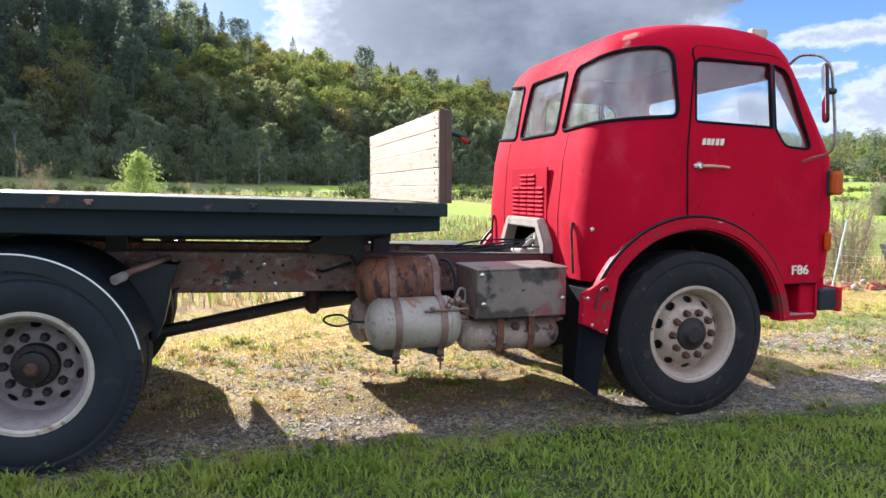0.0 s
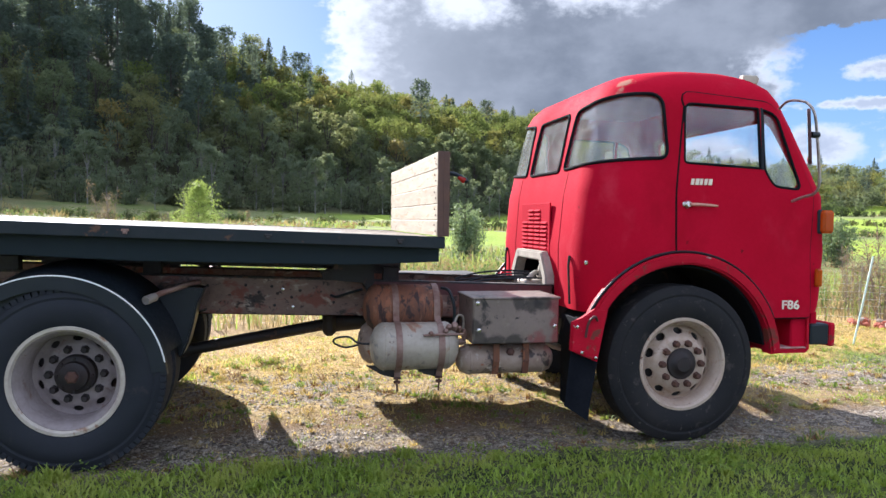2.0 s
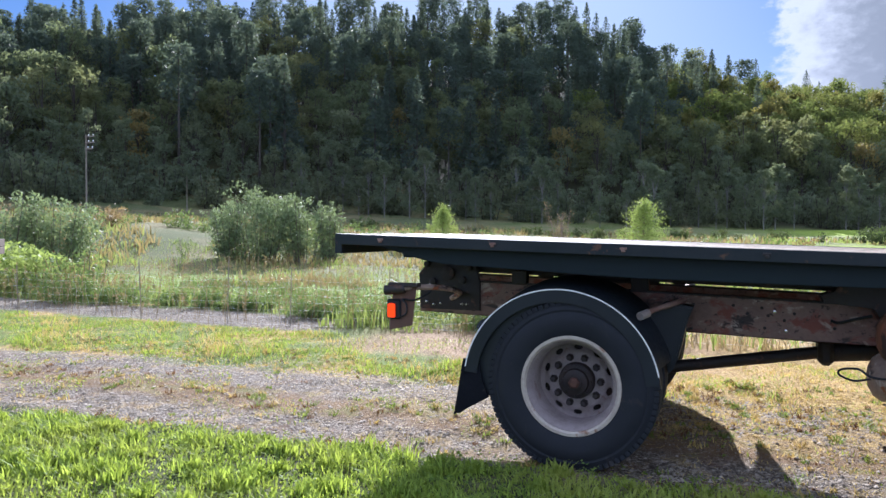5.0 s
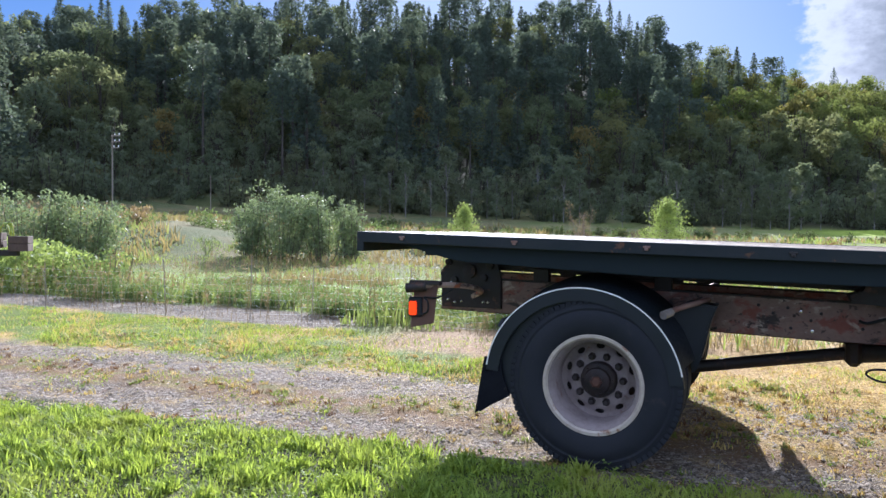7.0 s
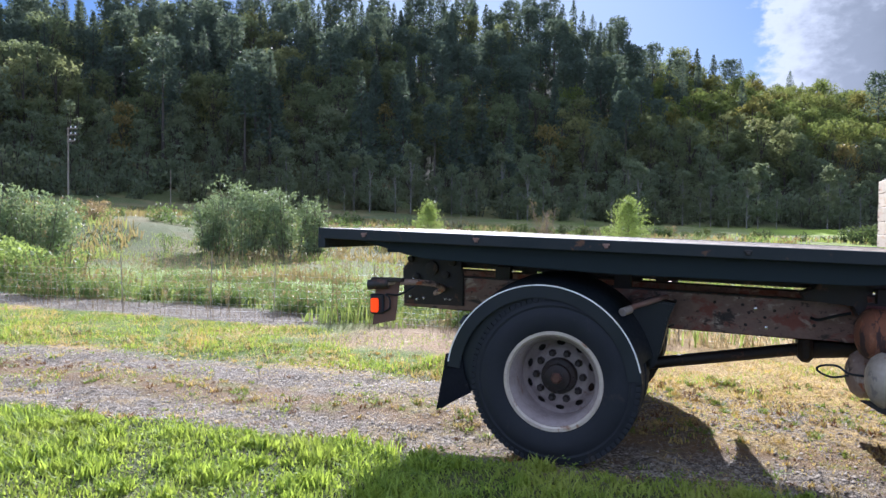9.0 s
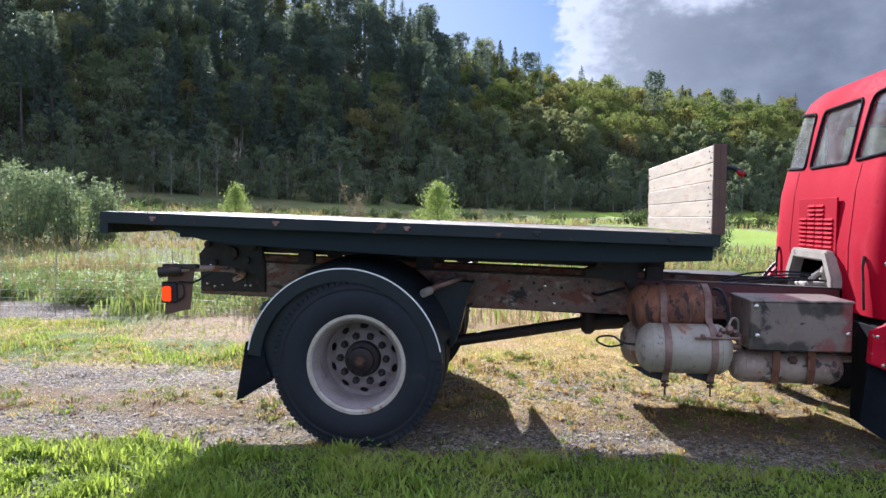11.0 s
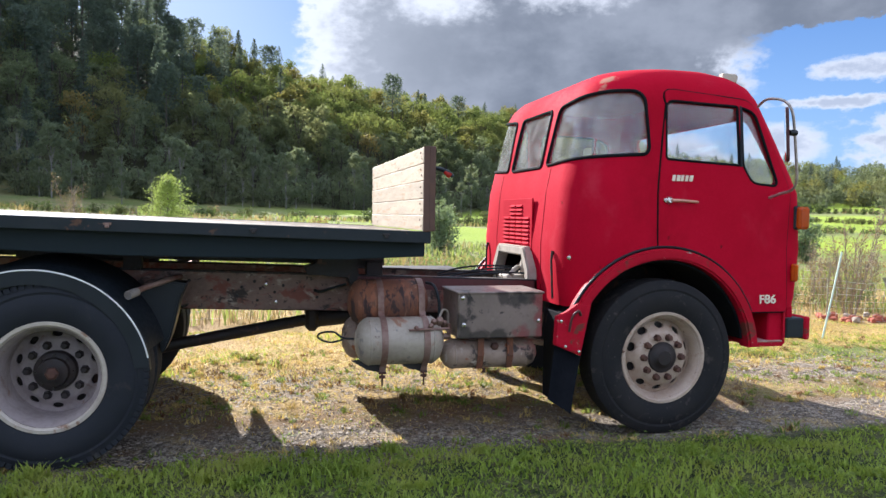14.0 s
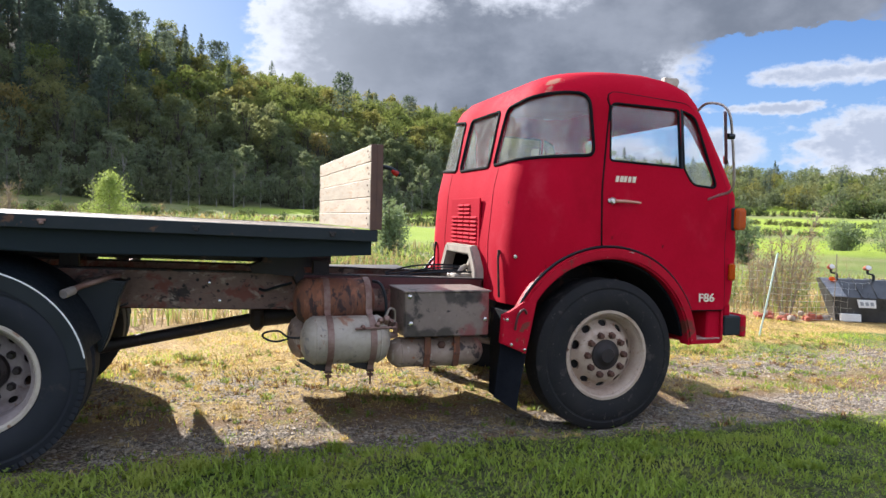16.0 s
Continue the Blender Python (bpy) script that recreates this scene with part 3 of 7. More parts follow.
def ground_mat():
    m, t, b = blank("ground")
    x, y, z, p, _ = world_xyz(t)
    wob = (noise_of(t, 0.7, 4, vec=p) - 0.5) * 1.1 + (noise_of(t, 3.5, 4, vec=p) - 0.5) * 0.5
    mottle, fine, tiny = noise_of(t, 1.6, 6, 0.65, p), noise_of(t, 22, 5, 0.7, p), noise_of(t, 90, 2, 0.6, p)
    vor = t.nodes.new("ShaderNodeTexVoronoi")
    vor.inputs["Scale"].default_value = 62
    t.links.new(p.sock, vor.inputs["Vector"])
    cell = Val(t, vor.outputs["Distance"])
    hue = t.nodes.new("ShaderNodeSeparateColor")
    t.links.new(vor.outputs["Color"], hue.inputs[0])
    pebble = Val(t, hue.outputs[0])
    gravel = mixc(t, pebble.op("POWER", 1.8), (0.085, 0.066, 0.050), (0.42, 0.36, 0.285))
    gravel = mixc(t, (mottle * 0.6 + fine * 0.4).step(0.45, 0.7), gravel, mixc(t, fine, (0.145, 0.115, 0.09), (0.28, 0.24, 0.19)))
    clod = noise_of(t, 16, 4, 0.7, p)
    gravel = mixc(t, clod.step(0.53, 0.60) * 0.75, gravel, (0.085, 0.068, 0.052))
    gravel = mixc(t, clod.step(0.44, 0.37) * 0.55, gravel, (0.50, 0.44, 0.36))
    dry = mixc(t, (fine * 0.7 + tiny * 0.3).step(0.38, 0.62), (0.29, 0.185, 0.062), (0.58, 0.42, 0.16))
    green = mixc(t, fine.step(0.3, 0.7), (0.10, 0.15, 0.028), (0.19, 0.23, 0.05))
    soil = mixc(t, fine.step(0.3, 0.7), (0.10, 0.075, 0.05), (0.20, 0.15, 0.10))
    # bands along the track: lawn, wheel track, middle strip, wheel track, verge
    yy = y + wob * 0.55
    middle = yy.step(0.42, 0.75) * yy.step(1.0, 1.35, 1.0, 0.0)
    verge = (yy + x * -0.03).step(1.9, 2.6)
    tufts = (mottle * 0.6 + noise_of(t, 5, 4, vec=p) * 0.4).step(0.50, 0.60)
    col = mixc(t, tufts * 0.45, gravel, dry)
    col = mixc(t, noise_of(t, 2.7, 6, 0.75, p).step(0.53, 0.62) * 0.6, col, (0.15, 0.088, 0.052))
    col = mixc(t, middle * (mottle.step(0.30, 0.46)), col, mixc(t, tufts, (0.20, 0.125, 0.06), mixc(t, 0.5, green, (0.22, 0.14, 0.06))))
    drier = x.step(-3.0, 1.0) * x.step(5.0, 7.0, 1.0, 0.0).op("MAXIMUM", yy.step(3.0, 3.6))
    under = drier * yy.step(0.7, 1.3) * (mottle * 0.7 + fine * 0.3).step(0.40, 0.55)
    col = mixc(t, under * 0.85, col, dry)
    grassy = mixc(t, (noise_of(t, 0.8, 4, vec=p) + drier * 0.24).step(0.48, 0.62), green, dry)
    col = mixc(t, verge, col, grassy)
    # the second path to the left, then rough ground, then the mown fields
    path2 = (yy + x * 0.02).step(4.6, 5.0) * (yy + x * 0.02).step(6.2, 6.7, 1.0, 0.0) * x.step(-5.5, -4.0, 1.0, 0.0)
    col = mixc(t, path2, col, gravel)
    bare = yy.step(3.3, 3.9) * yy.step(5.6, 6.6, 1.0, 0.0) * x.step(-4.6, -3.4) * x.step(-0.2, 1.5, 1.0, 0.0)
    col = mixc(t, bare * 0.85, col, mixc(t, fine.step(0.35, 0.65), (0.24, 0.145, 0.085), (0.44, 0.30, 0.19)))
    far = y.step(7.0, 12.0)
    pasture = y.step(7.2, 8.4) * (y + wob * 1.5).step(13.5, 17.0, 1.0, 0.0) * x.step(-3.0, -1.0, 1.0, 0.0)
    meadow = mixc(t, noise_of(t, 0.25, 5, vec=p).step(0.4, 0.62), (0.135, 0.17, 0.045), (0.20, 0.19, 0.085))
    col = mixc(t, far, col, meadow)
    col = mixc(t, pasture * 0.85, col, mixc(t, mottle.step(0.35, 0.65), (0.15, 0.24, 0.045), (0.26, 0.33, 0.08)))
    field = mixc(t, noise_of(t, 0.06, 4, vec=p).step(0.35, 0.65), (0.20, 0.275, 0.024), (0.25, 0.325, 0.03))
    ox, oy = x - EYE[0], y - EYE[1]
    az = ox.op("ARCTAN2", oy) * 57.2958
    rr = (ox * ox + oy * oy).op("SQRT")
    strip = noise_of(t, 0.05, 3, vec=p) - 0.5
    rs = rr + strip * 30.0
    fields = az.step(-2.0, 8.0) * (rs.step(30.0, 40.0) * rs.step(62.0, 70.0, 1.0, 0.0) + rs.step(80.0, 92.0) * rs.step(190.0, 230.0, 1.0, 0.0) + rs.step(255.0, 275.0)).op("MINIMUM", 1.0)
    col = mixc(t, fields, col, field)
    leftbank = az.step(-22.0, -12.0, 1.0, 0.0) * (rr + wob * 3.0).step(24.0, 29.0)
    col = mixc(t, leftbank, col, mixc(t, noise_of(t, 0.18, 5, vec=p).step(0.4, 0.6), (0.165, 0.145, 0.066), (0.095, 0.11, 0.042)))
    # the lawn before the track
    lawn = (0.05 - yy).step(0.0, 0.25)
    col = mixc(t, lawn, col, mixc(t, (mottle * 0.5 + clod * 0.5).step(0.4, 0.6), (0.022, 0.036, 0.010), mixc(t, 0.5, green, soil)))
    wedge = (rr - ((az - 16.0) * 8.0 + 132.0).op("MAXIMUM", 106.0))
    woods = wedge.step(0.0, 12.0) * az.step(-150.0, -120.0)
    col = mixc(t, woods.op("MINIMUM", 1.0), col, (0.06, 0.06, 0.03))
    # dark crumbs and pale chips all over the near ground
    crumbs = noise_of(t, 30, 4, 0.7, p).step(0.55, 0.61) * rr.step(14.0, 24.0, 1.0, 0.0)
    chips = noise_of(t, 75, 2, 0.5, p).step(0.60, 0.66) * rr.step(14.0, 24.0, 1.0, 0.0) * (1.0 - lawn) * (1.0 - under) * (1.0 - verge)
    col = mixc(t, crumbs * 0.62, col, (0.075, 0.055, 0.035))
    col = mixc(t, chips * 0.5, col, (0.56, 0.49, 0.40))
    put(t, b.inputs["Base Color"], col)
    b.inputs["Roughness"].default_value, b.inputs["Specular IOR Level"].default_value = 0.95, 0.2
    bumped(t, b, (1.0 - cell * 1.6) * 0.2 + fine * 0.9 + tiny * 0.5, 0.03, 1.0)
    return m


make_ground()

rng = np.random.default_rng(7)


# ---------------------------------------------------------------- foliage out of many small leaves
def leaves(centres, size, up=0.0, aspect=1.0, rs=rng):
    """Two small three-cornered leaves at each centre, turned at random (up: leaning to stand level)."""
    n = len(centres)
    size = np.repeat(np.broadcast_to(size, n), 2) * 0.92
    centres = np.repeat(centres, 2, axis=0) + rs.normal(size=(2 * n, 3)) * size[:, None] * 0.7
    n *= 2
    a = rs.normal(size=(n, 3))
    a[:, 2] *= (1 - up)
    a /= np.linalg.norm(a, axis=1)[:, None] + 1e-9
    b = np.cross(a, rs.normal(size=(n, 3)))
    b /= np.linalg.norm(b, axis=1)[:, None] + 1e-9
    s = (size * rs.uniform(0.6, 1.4, n))[:, None]
    a, b = a * s * aspect, b * s
    V = np.stack((centres - a - b * 0.1, centres - b * 0.6 + a * 0.25, centres + a + b * 0.45), 1).reshape(-1, 3)
    return V, np.arange(3 * n).reshape(n, 3)


def shoots(p0, p1, r0, r1, sides=4):
    """Tapered limbs from p0 to p1, many at once."""
    p0, p1 = np.asarray(p0, float), np.asarray(p1, float)
    n = len(p0)
    d = p1 - p0
    d /= np.linalg.norm(d, axis=1)[:, None] + 1e-9
    s = np.cross(d, np.where(np.abs(d[:, 2:3]) > 0.9, [[1.0, 0, 0]], [[0, 0, 1.0]]))
    s /= np.linalg.norm(s, axis=1)[:, None] + 1e-9
    u = np.cross(d, s)
    ang = np.arange(sides) * 2 * np.pi / sides
    ring = np.cos(ang)[None, :, None] * s[:, None] + np.sin(ang)[None, :, None] * u[:, None]
    r0, r1 = np.broadcast_to(r0, n)[:, None, None], np.broadcast_to(r1, n)[:, None, None]
    V = np.concatenate((p0[:, None] + ring * r0, p1[:, None] + ring * r1), 1).reshape(-1, 3)
    k = np.arange(sides)
    q = (k + 1) % sides
    F = np.concatenate((np.stack((k, q, q + sides), -1), np.stack((k, q + sides, k + sides), -1)))
    F = (F[None] + (np.arange(n) * 2 * sides)[:, None, None]).reshape(-1, 3)
    return V, F


def merge(pairs):
    V, F, S, k = [], [], [], 0
    for v, f, slot in pairs:
        V.append(v), F.append(f + k), S.append(np.full(len(f), slot))
        k += len(v)
    return np.concatenate(V), np.concatenate(F), np.concatenate(S)


def broadleaf(h, w, n, rs, size=0.45, bare=0.2, lobes=12, slot=0):
    """A leafy tree: trunk, limbs and a lumpy crown with gaps."""
    cz = h * (bare + (1 - bare) * rs.uniform(0.05, 0.95, lobes))
    mid = (cz / h - bare) / (1 - bare)
    reach = w / 2 * np.sqrt(np.clip(1 - (mid * 1.7 - 0.75) ** 2, 0.12, 1)) * rs.uniform(0.35, 0.85, lobes)
    ang = rs.uniform(0, 2 * np.pi, lobes)
    C = np.stack((np.cos(ang) * reach, np.sin(ang) * reach, cz), 1)
    C[0] = (0, 0, h * 0.93)
    rad = w * rs.uniform(0.13, 0.25, lobes) * (1.15 - 0.4 * mid)
    rad[0] = w * 0.14
    pick = rs.integers(0, lobes, n)
    d = rs.normal(size=(n, 3))
    d /= np.linalg.norm(d, axis=1)[:, None]
    P = C[pick] + d * (rad[pick] * rs.uniform(0.55, 1.1, n))[:, None] * np.array((1, 1, 0.85))
    lv, lf = leaves(P, size, rs=rs)
    tip = np.array(((0, 0, h * 0.8),))
    tv, tf = shoots(((0, 0, -0.4),), tip, h * (0.016 if w > 4.7 else 0.010), h * 0.004, 5)
    bz = C[:, 2:3] * 0.62
    bv, bf = shoots(np.concatenate((C[:, :2] * 0.05, bz), 1), C, h * 0.006, h * 0.002, 3)
    return [(lv, lf, slot), (tv, tf, 2), (bv, bf, 2)]


def conifer(h, w, n, rs, size=0.4, bare=0.12, pine=False):
    """A spruce with drooping whorls, or a pine with a high crown."""
    k = rs.uniform(0, 1, n) ** (0.95 if not pine else 0.6)
    if pine:
        bare = 0.55
    z = h * (bare + (1 - bare) * k)
    layer = np.floor(k * 13) / 13
    reach = w / 2 * ((1 - k) ** 0.85 if not pine else np.sqrt(np.clip(1 - (k * 1.6 - 0.7) ** 2, 0.03, 1))) + 0.03
    a = rs.integers(0, 9, n) / 9 * 2 * np.pi + layer * 19 + rs.normal(0, 0.22, n)
    q = reach * np.sqrt(rs.uniform(0.02, 1, n)) * (0.75 + 0.5 * (np.sin(layer * 91) * 0.5 + 0.5))
    P = np.stack((np.cos(a) * q, np.sin(a) * q, z - q * (0.35 if not pine else -0.1) + rs.normal(0, 0.15, n)), 1)
    lv, lf = leaves(P, size * (np.full(n, 0.9) if pine else 0.42 + 0.75 * (1 - k)), up=0.3, aspect=1.35, rs=rs)
    tv, tf = shoots(((0, 0, -0.4),), ((0, 0, h * 0.98),), h * 0.014, h * 0.002, 5)
    return [(lv, lf, 1), (tv, tf, 2)]


def placed(model, x, y, z, turn, scale):
    c, s = math.cos(turn), math.sin(turn)
    M = np.array(((c, -s, 0), (s, c, 0), (0, 0, 1))) * scale
    return [(v @ M.T + (x, y, z), f, slot) for v, f, slot in model]


def spot(az, r):
    return EYE[0] + r * math.sin(radians(az)), EYE[1] + r * math.cos(radians(az))


def shrub(h, w, n, rs, size, stems=9):
    """Many stems from one stool, each with its own leafy plume."""
    a, q = rs.uniform(0, 2 * np.pi, stems), w / 2 * np.sqrt(rs.uniform(0, 1, stems)) * 0.8
    base = np.stack((np.cos(a) * q * 0.5, np.sin(a) * q * 0.5, np.full(stems, -0.1)), 1)
    hh = h * rs.uniform(0.62, 1.0, stems)
    hh[0] = h
    tip = np.stack((np.cos(a) * q, np.sin(a) * q, hh), 1)
    pick = rs.integers(0, stems, n)
    node = rs.integers(2, 11, n)
    k = node / 10.0 + rs.normal(0, 0.02, n)
    off = rs.normal(size=(stems, 11, 3)) * np.array((0.075, 0.075, 0.03)) * w
    P = base[pick] + (tip - base)[pick] * k[:, None] + off[pick, node]
    wide = w * 0.17 * (np.sin(np.pi * np.clip(k * 0.92, 0, 1)) ** 0.7 + 0.12)
    P += rs.normal(size=(n, 3)) * wide[:, None] * np.array((0.42, 0.42, 0.34))
    P[:, 2] = np.maximum(P[:, 2], 0.08)
    lv, lf = leaves(P, size, rs=rs)
    sv, sf = shoots(base, tip, 0.03 * h / 3, 0.008, 4)
    return [(lv, lf, 0), (sv, sf, 2)]


def cone_sapling(h, w, n, rs):
    """A young tree, pointed at the top and wide at the foot, with loose sprays of leaves."""
    sprays = 46
    k = np.linspace(0.08, 0.97, sprays)
    a = np.arange(sprays) * 2.4 + rs.normal(0, 0.3, sprays)
    q = w / 2 * (1 - k) ** 0.75 * rs.uniform(0.65, 1.1, sprays)
    tip = np.stack((np.cos(a) * q, np.sin(a) * q, h * k + q * 0.35), 1)
    root = np.stack((0 * a, 0 * a, h * k * 0.9), 1)
    pick = rs.integers(0, sprays, n)
    P = root[pick] + (tip - root)[pick] * rs.uniform(0.25, 1.05, n)[:, None] + rs.normal(size=(n, 3)) * 0.055 * w
    P[:, 2] = np.maximum(P[:, 2], 0.06)
    lv, lf = leaves(P, 0.062, rs=rs)
    sv, sf = shoots(root, tip, 0.012, 0.004, 3)
    tv, tf = shoots(((0, 0, -0.1),), ((0, 0, h),), 0.04, 0.006, 5)
    return [(lv, lf, 0), (sv, sf, 2), (tv, tf, 2)]


def forest():
    rs = np.random.default_rng(21)
    # slots: 0 shade-coloured broadleaf, 1 needles, 2 shade-darkened bark, 3 birch, 4 gold, 5 sun-coloured broadleaf, 6
    # sun-coloured ochre broadleaf
    def crowns(count, h, w, n, size, bare, lobes, slots):
        return [broadleaf(rs.uniform(*h), rs.uniform(*w), n, rs, size, rs.uniform(*bare), lobes, slots[i % len(slots)]) for i in range(count)]
    front = crowns(5, (11, 14), (6.5, 8.5), 900, 0.30, (0.05, 0.15), 26, (0, 0, 3))
    dark = crowns(5, (13, 17), (6, 8.5), 620, 0.34, (0.35, 0.45), 24, (0,))
    sunny = crowns(6, (11, 14), (6, 9.0), 620, 0.32, (0.3, 0.42), 26, (5, 5, 6))
    slim = crowns(5, (8.5, 12), (2.8, 4.4), 520, 0.22, (0.22, 0.38), 18, (3,))
    fir = [conifer(rs.uniform(15, 19), rs.uniform(4.6, 6.2), 620, rs, 0.40, 0.22) for _ in range(4)]
    spire = [conifer(rs.uniform(14.5, 16.5), rs.uniform(5.6, 6.8), 560, rs, 0.30, 0.3) for _ in range(3)]
    pine = [conifer(rs.uniform(16, 20), rs.uniform(4.5, 6), 480, rs, 0.34, pine=True) for _ in range(4)]
    away = crowns(6, (10, 13), (9, 13), 380, 0.50, (0.02, 0.08), 22, (0, 5, 0, 6, 0)) + [conifer(14, 6, 260, rs, 0.55)]
    rust = crowns(2, (10, 12), (5, 6.5), 560, 0.30, (0.15, 0.3), 20, (4,))
    low = [shrub(1.0, 1.3, 230, rs, 0.07, 9) for _ in range(4)]
    out = []
    for az0, az1, count in ((-60, -8, 500), (-8, 23, 380), (23, 56, 430)):
        for i in range(count):
            az = az0 + (az1 - az0) * ((i * 0.6180339) % 1.0) + rs.normal(0, 0.25)
            er, dp = np.interp(az, AZ, EDGE_R), np.interp(az, AZ, DEPTH)
            k = (i + rs.uniform(0, 1)) / count
            k = 0.02 + 1.0 * k ** 0.85
            r = er + dp * k
            x, y = EYE[0] + r * math.sin(radians(az)), EYE[1] + r * math.cos(radians(az))
            u = rs.uniform()
            firs = np.interp(az, (-60, -12, -7, -3, 4, 20), (0.7, 0.85, 0.7, 0.20, 0.05, 0.04)) * np.interp(k, (0, 0.25, 0.6, 1), (0.10, 0.35, 0.8, 1.0))
            if u < firs:
                model, sc = (fir[rs.integers(4)] if rs.uniform() < 0.55 else pine[rs.integers(4)]), rs.uniform(0.72, 1.08)
            elif k < 0.14:
                model, sc = slim[rs.integers(5)], rs.uniform(0.65, 1.0)
            elif u > 0.985:
                model, sc = rust[rs.integers(2)], rs.uniform(0.7, 1.0)
            elif k < 0.3:
                model, sc = front[rs.integers(5)], rs.uniform(0.65, 1.0)
            elif az > -9 + rs.normal(0, 3):
                model, sc = sunny[rs.integers(6)], rs.uniform(0.6, 1.0)
            else:
                model, sc = dark[rs.integers(5)], rs.uniform(0.65, 1.0)
            if az > 26:
                model, sc = away[rs.integers(7)], rs.uniform(0.55, 1.05)
            out += placed(model, x, y, float(ground_z(x, y)), rs.uniform(0, 6.28), sc)
    # single spruces that stand above the crest
    for i, (az, sc) in enumerate(((-9.5, 1.15), (-8.4, 1.1), (-7.3, 1.0), (-6.6, 0.92), (-5.1, 0.95), (-3.6, 1.12), (-3.0, 0.95), (1.2, 1.0), (1.9, 0.8), (4.5, 0.92), (5.3, 0.75), (10.4, 0.95), (10.9, 0.75), (13.1, 0.7), (17.2, 0.95), (18.6, 0.85), (19.6, 0.95))):
        x, y = spot(az, float(np.interp(az, AZ, EDGE_R) + np.interp(az, AZ, DEPTH) * 0.97))
        out += placed(spire[i % 3], x, y, float(ground_z(x, y)), i * 1.7, sc * 0.94)
    # undergrowth along the edge
    for i in range(230):
        az = -60 + 116 * ((i * 0.6180339) % 1.0)
        er = float(np.interp(az, AZ, EDGE_R))
        x, y = spot(az, er * rs.uniform(0.97, 1.10))
        sc = rs.uniform(2.2, 5.0) * (1.5 if az > 28 else 1.0)
        out += [(v, f, 3 if slot == 0 else slot) for v, f, slot in placed(low[i % 4], x, y, float(ground_z(x, y)), rs.uniform(0, 6.28), sc)]
    V, F, S = merge(out)
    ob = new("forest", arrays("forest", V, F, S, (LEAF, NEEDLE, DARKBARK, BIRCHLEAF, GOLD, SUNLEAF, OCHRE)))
    tagged(ob, "dense mixed wood of spruce, pine and broadleaf on a hillside", "forest", kind="stuff")


forest()


def solo_tree(name, label, category, model, x, y, turn=0.0, scale=1.0, leaf=LEAF, bark=BARK, group=""):
    """One tree of its own: trunk with limbs, and crown."""
    t = thing(name, label, category, pose(x, y, float(ground_z(x, y)), 0, 0, math.degrees(turn)) @ Matrix.Scale(scale, 4), group)
    crown, wood = [m for m in model if m[2] != 2], [m for m in model if m[2] == 2]
    if crown:
        V, F, _ = merge(crown)
        part("crown", arrays("crown", V, F), leaf, t)
    V, F, _ = merge(wood)
    part("trunk", arrays("trunk", V, F), bark, t)
    return t


def bare_shrub(h, w, rs, stems=14, twigs=160):
    """A twiggy shrub with few withered leaves."""
    a, q = rs.uniform(0, 2 * np.pi, stems), w / 2 * rs.uniform(0.2, 1, stems)
    base = np.stack((np.cos(a) * q * 0.15, np.sin(a) * q * 0.15, np.full(stems, -0.1)), 1)
    tip = np.stack((np.cos(a) * q, np.sin(a) * q, h * rs.uniform(0.5, 1.0, stems)), 1)
    sv, sf = shoots(base, tip, 0.016 * h / 2.5, 0.004, 4)
    pick = rs.integers(0, stems, twigs)
    k = rs.uniform(0.25, 0.97, twigs)[:, None]
    P = base[pick] + (tip - base)[pick] * k
    D = rs.normal(size=(twigs, 3)) * (1, 1, 0.5) + ((tip - base)[pick] / h) * 1.5
    D /= np.linalg.norm(D, axis=1)[:, None]
    tv, tf = shoots(P, P + D * (h * 0.16 * rs.uniform(0.4, 1.2, twigs))[:, None], 0.006 * h / 2.5, 0.002, 3)
    lv, lf = leaves(np.repeat(P + D * h * 0.1, 2, axis=0) + rs.normal(0, 0.05, (2 * twigs, 3)), 0.020 * h / 1.75, rs=rs)
    return [(sv, sf, 2), (tv, tf, 2), (lv, lf, 0)]


def patchy(x, y, s, seed):
    return 0.5 + 0.5 * np.sin(x * s + seed) * np.sin(y * s * 1.3 + seed * 2.1) + 0.25 * np.sin(x * s * 2.7 + y * s * 2.2 + seed)


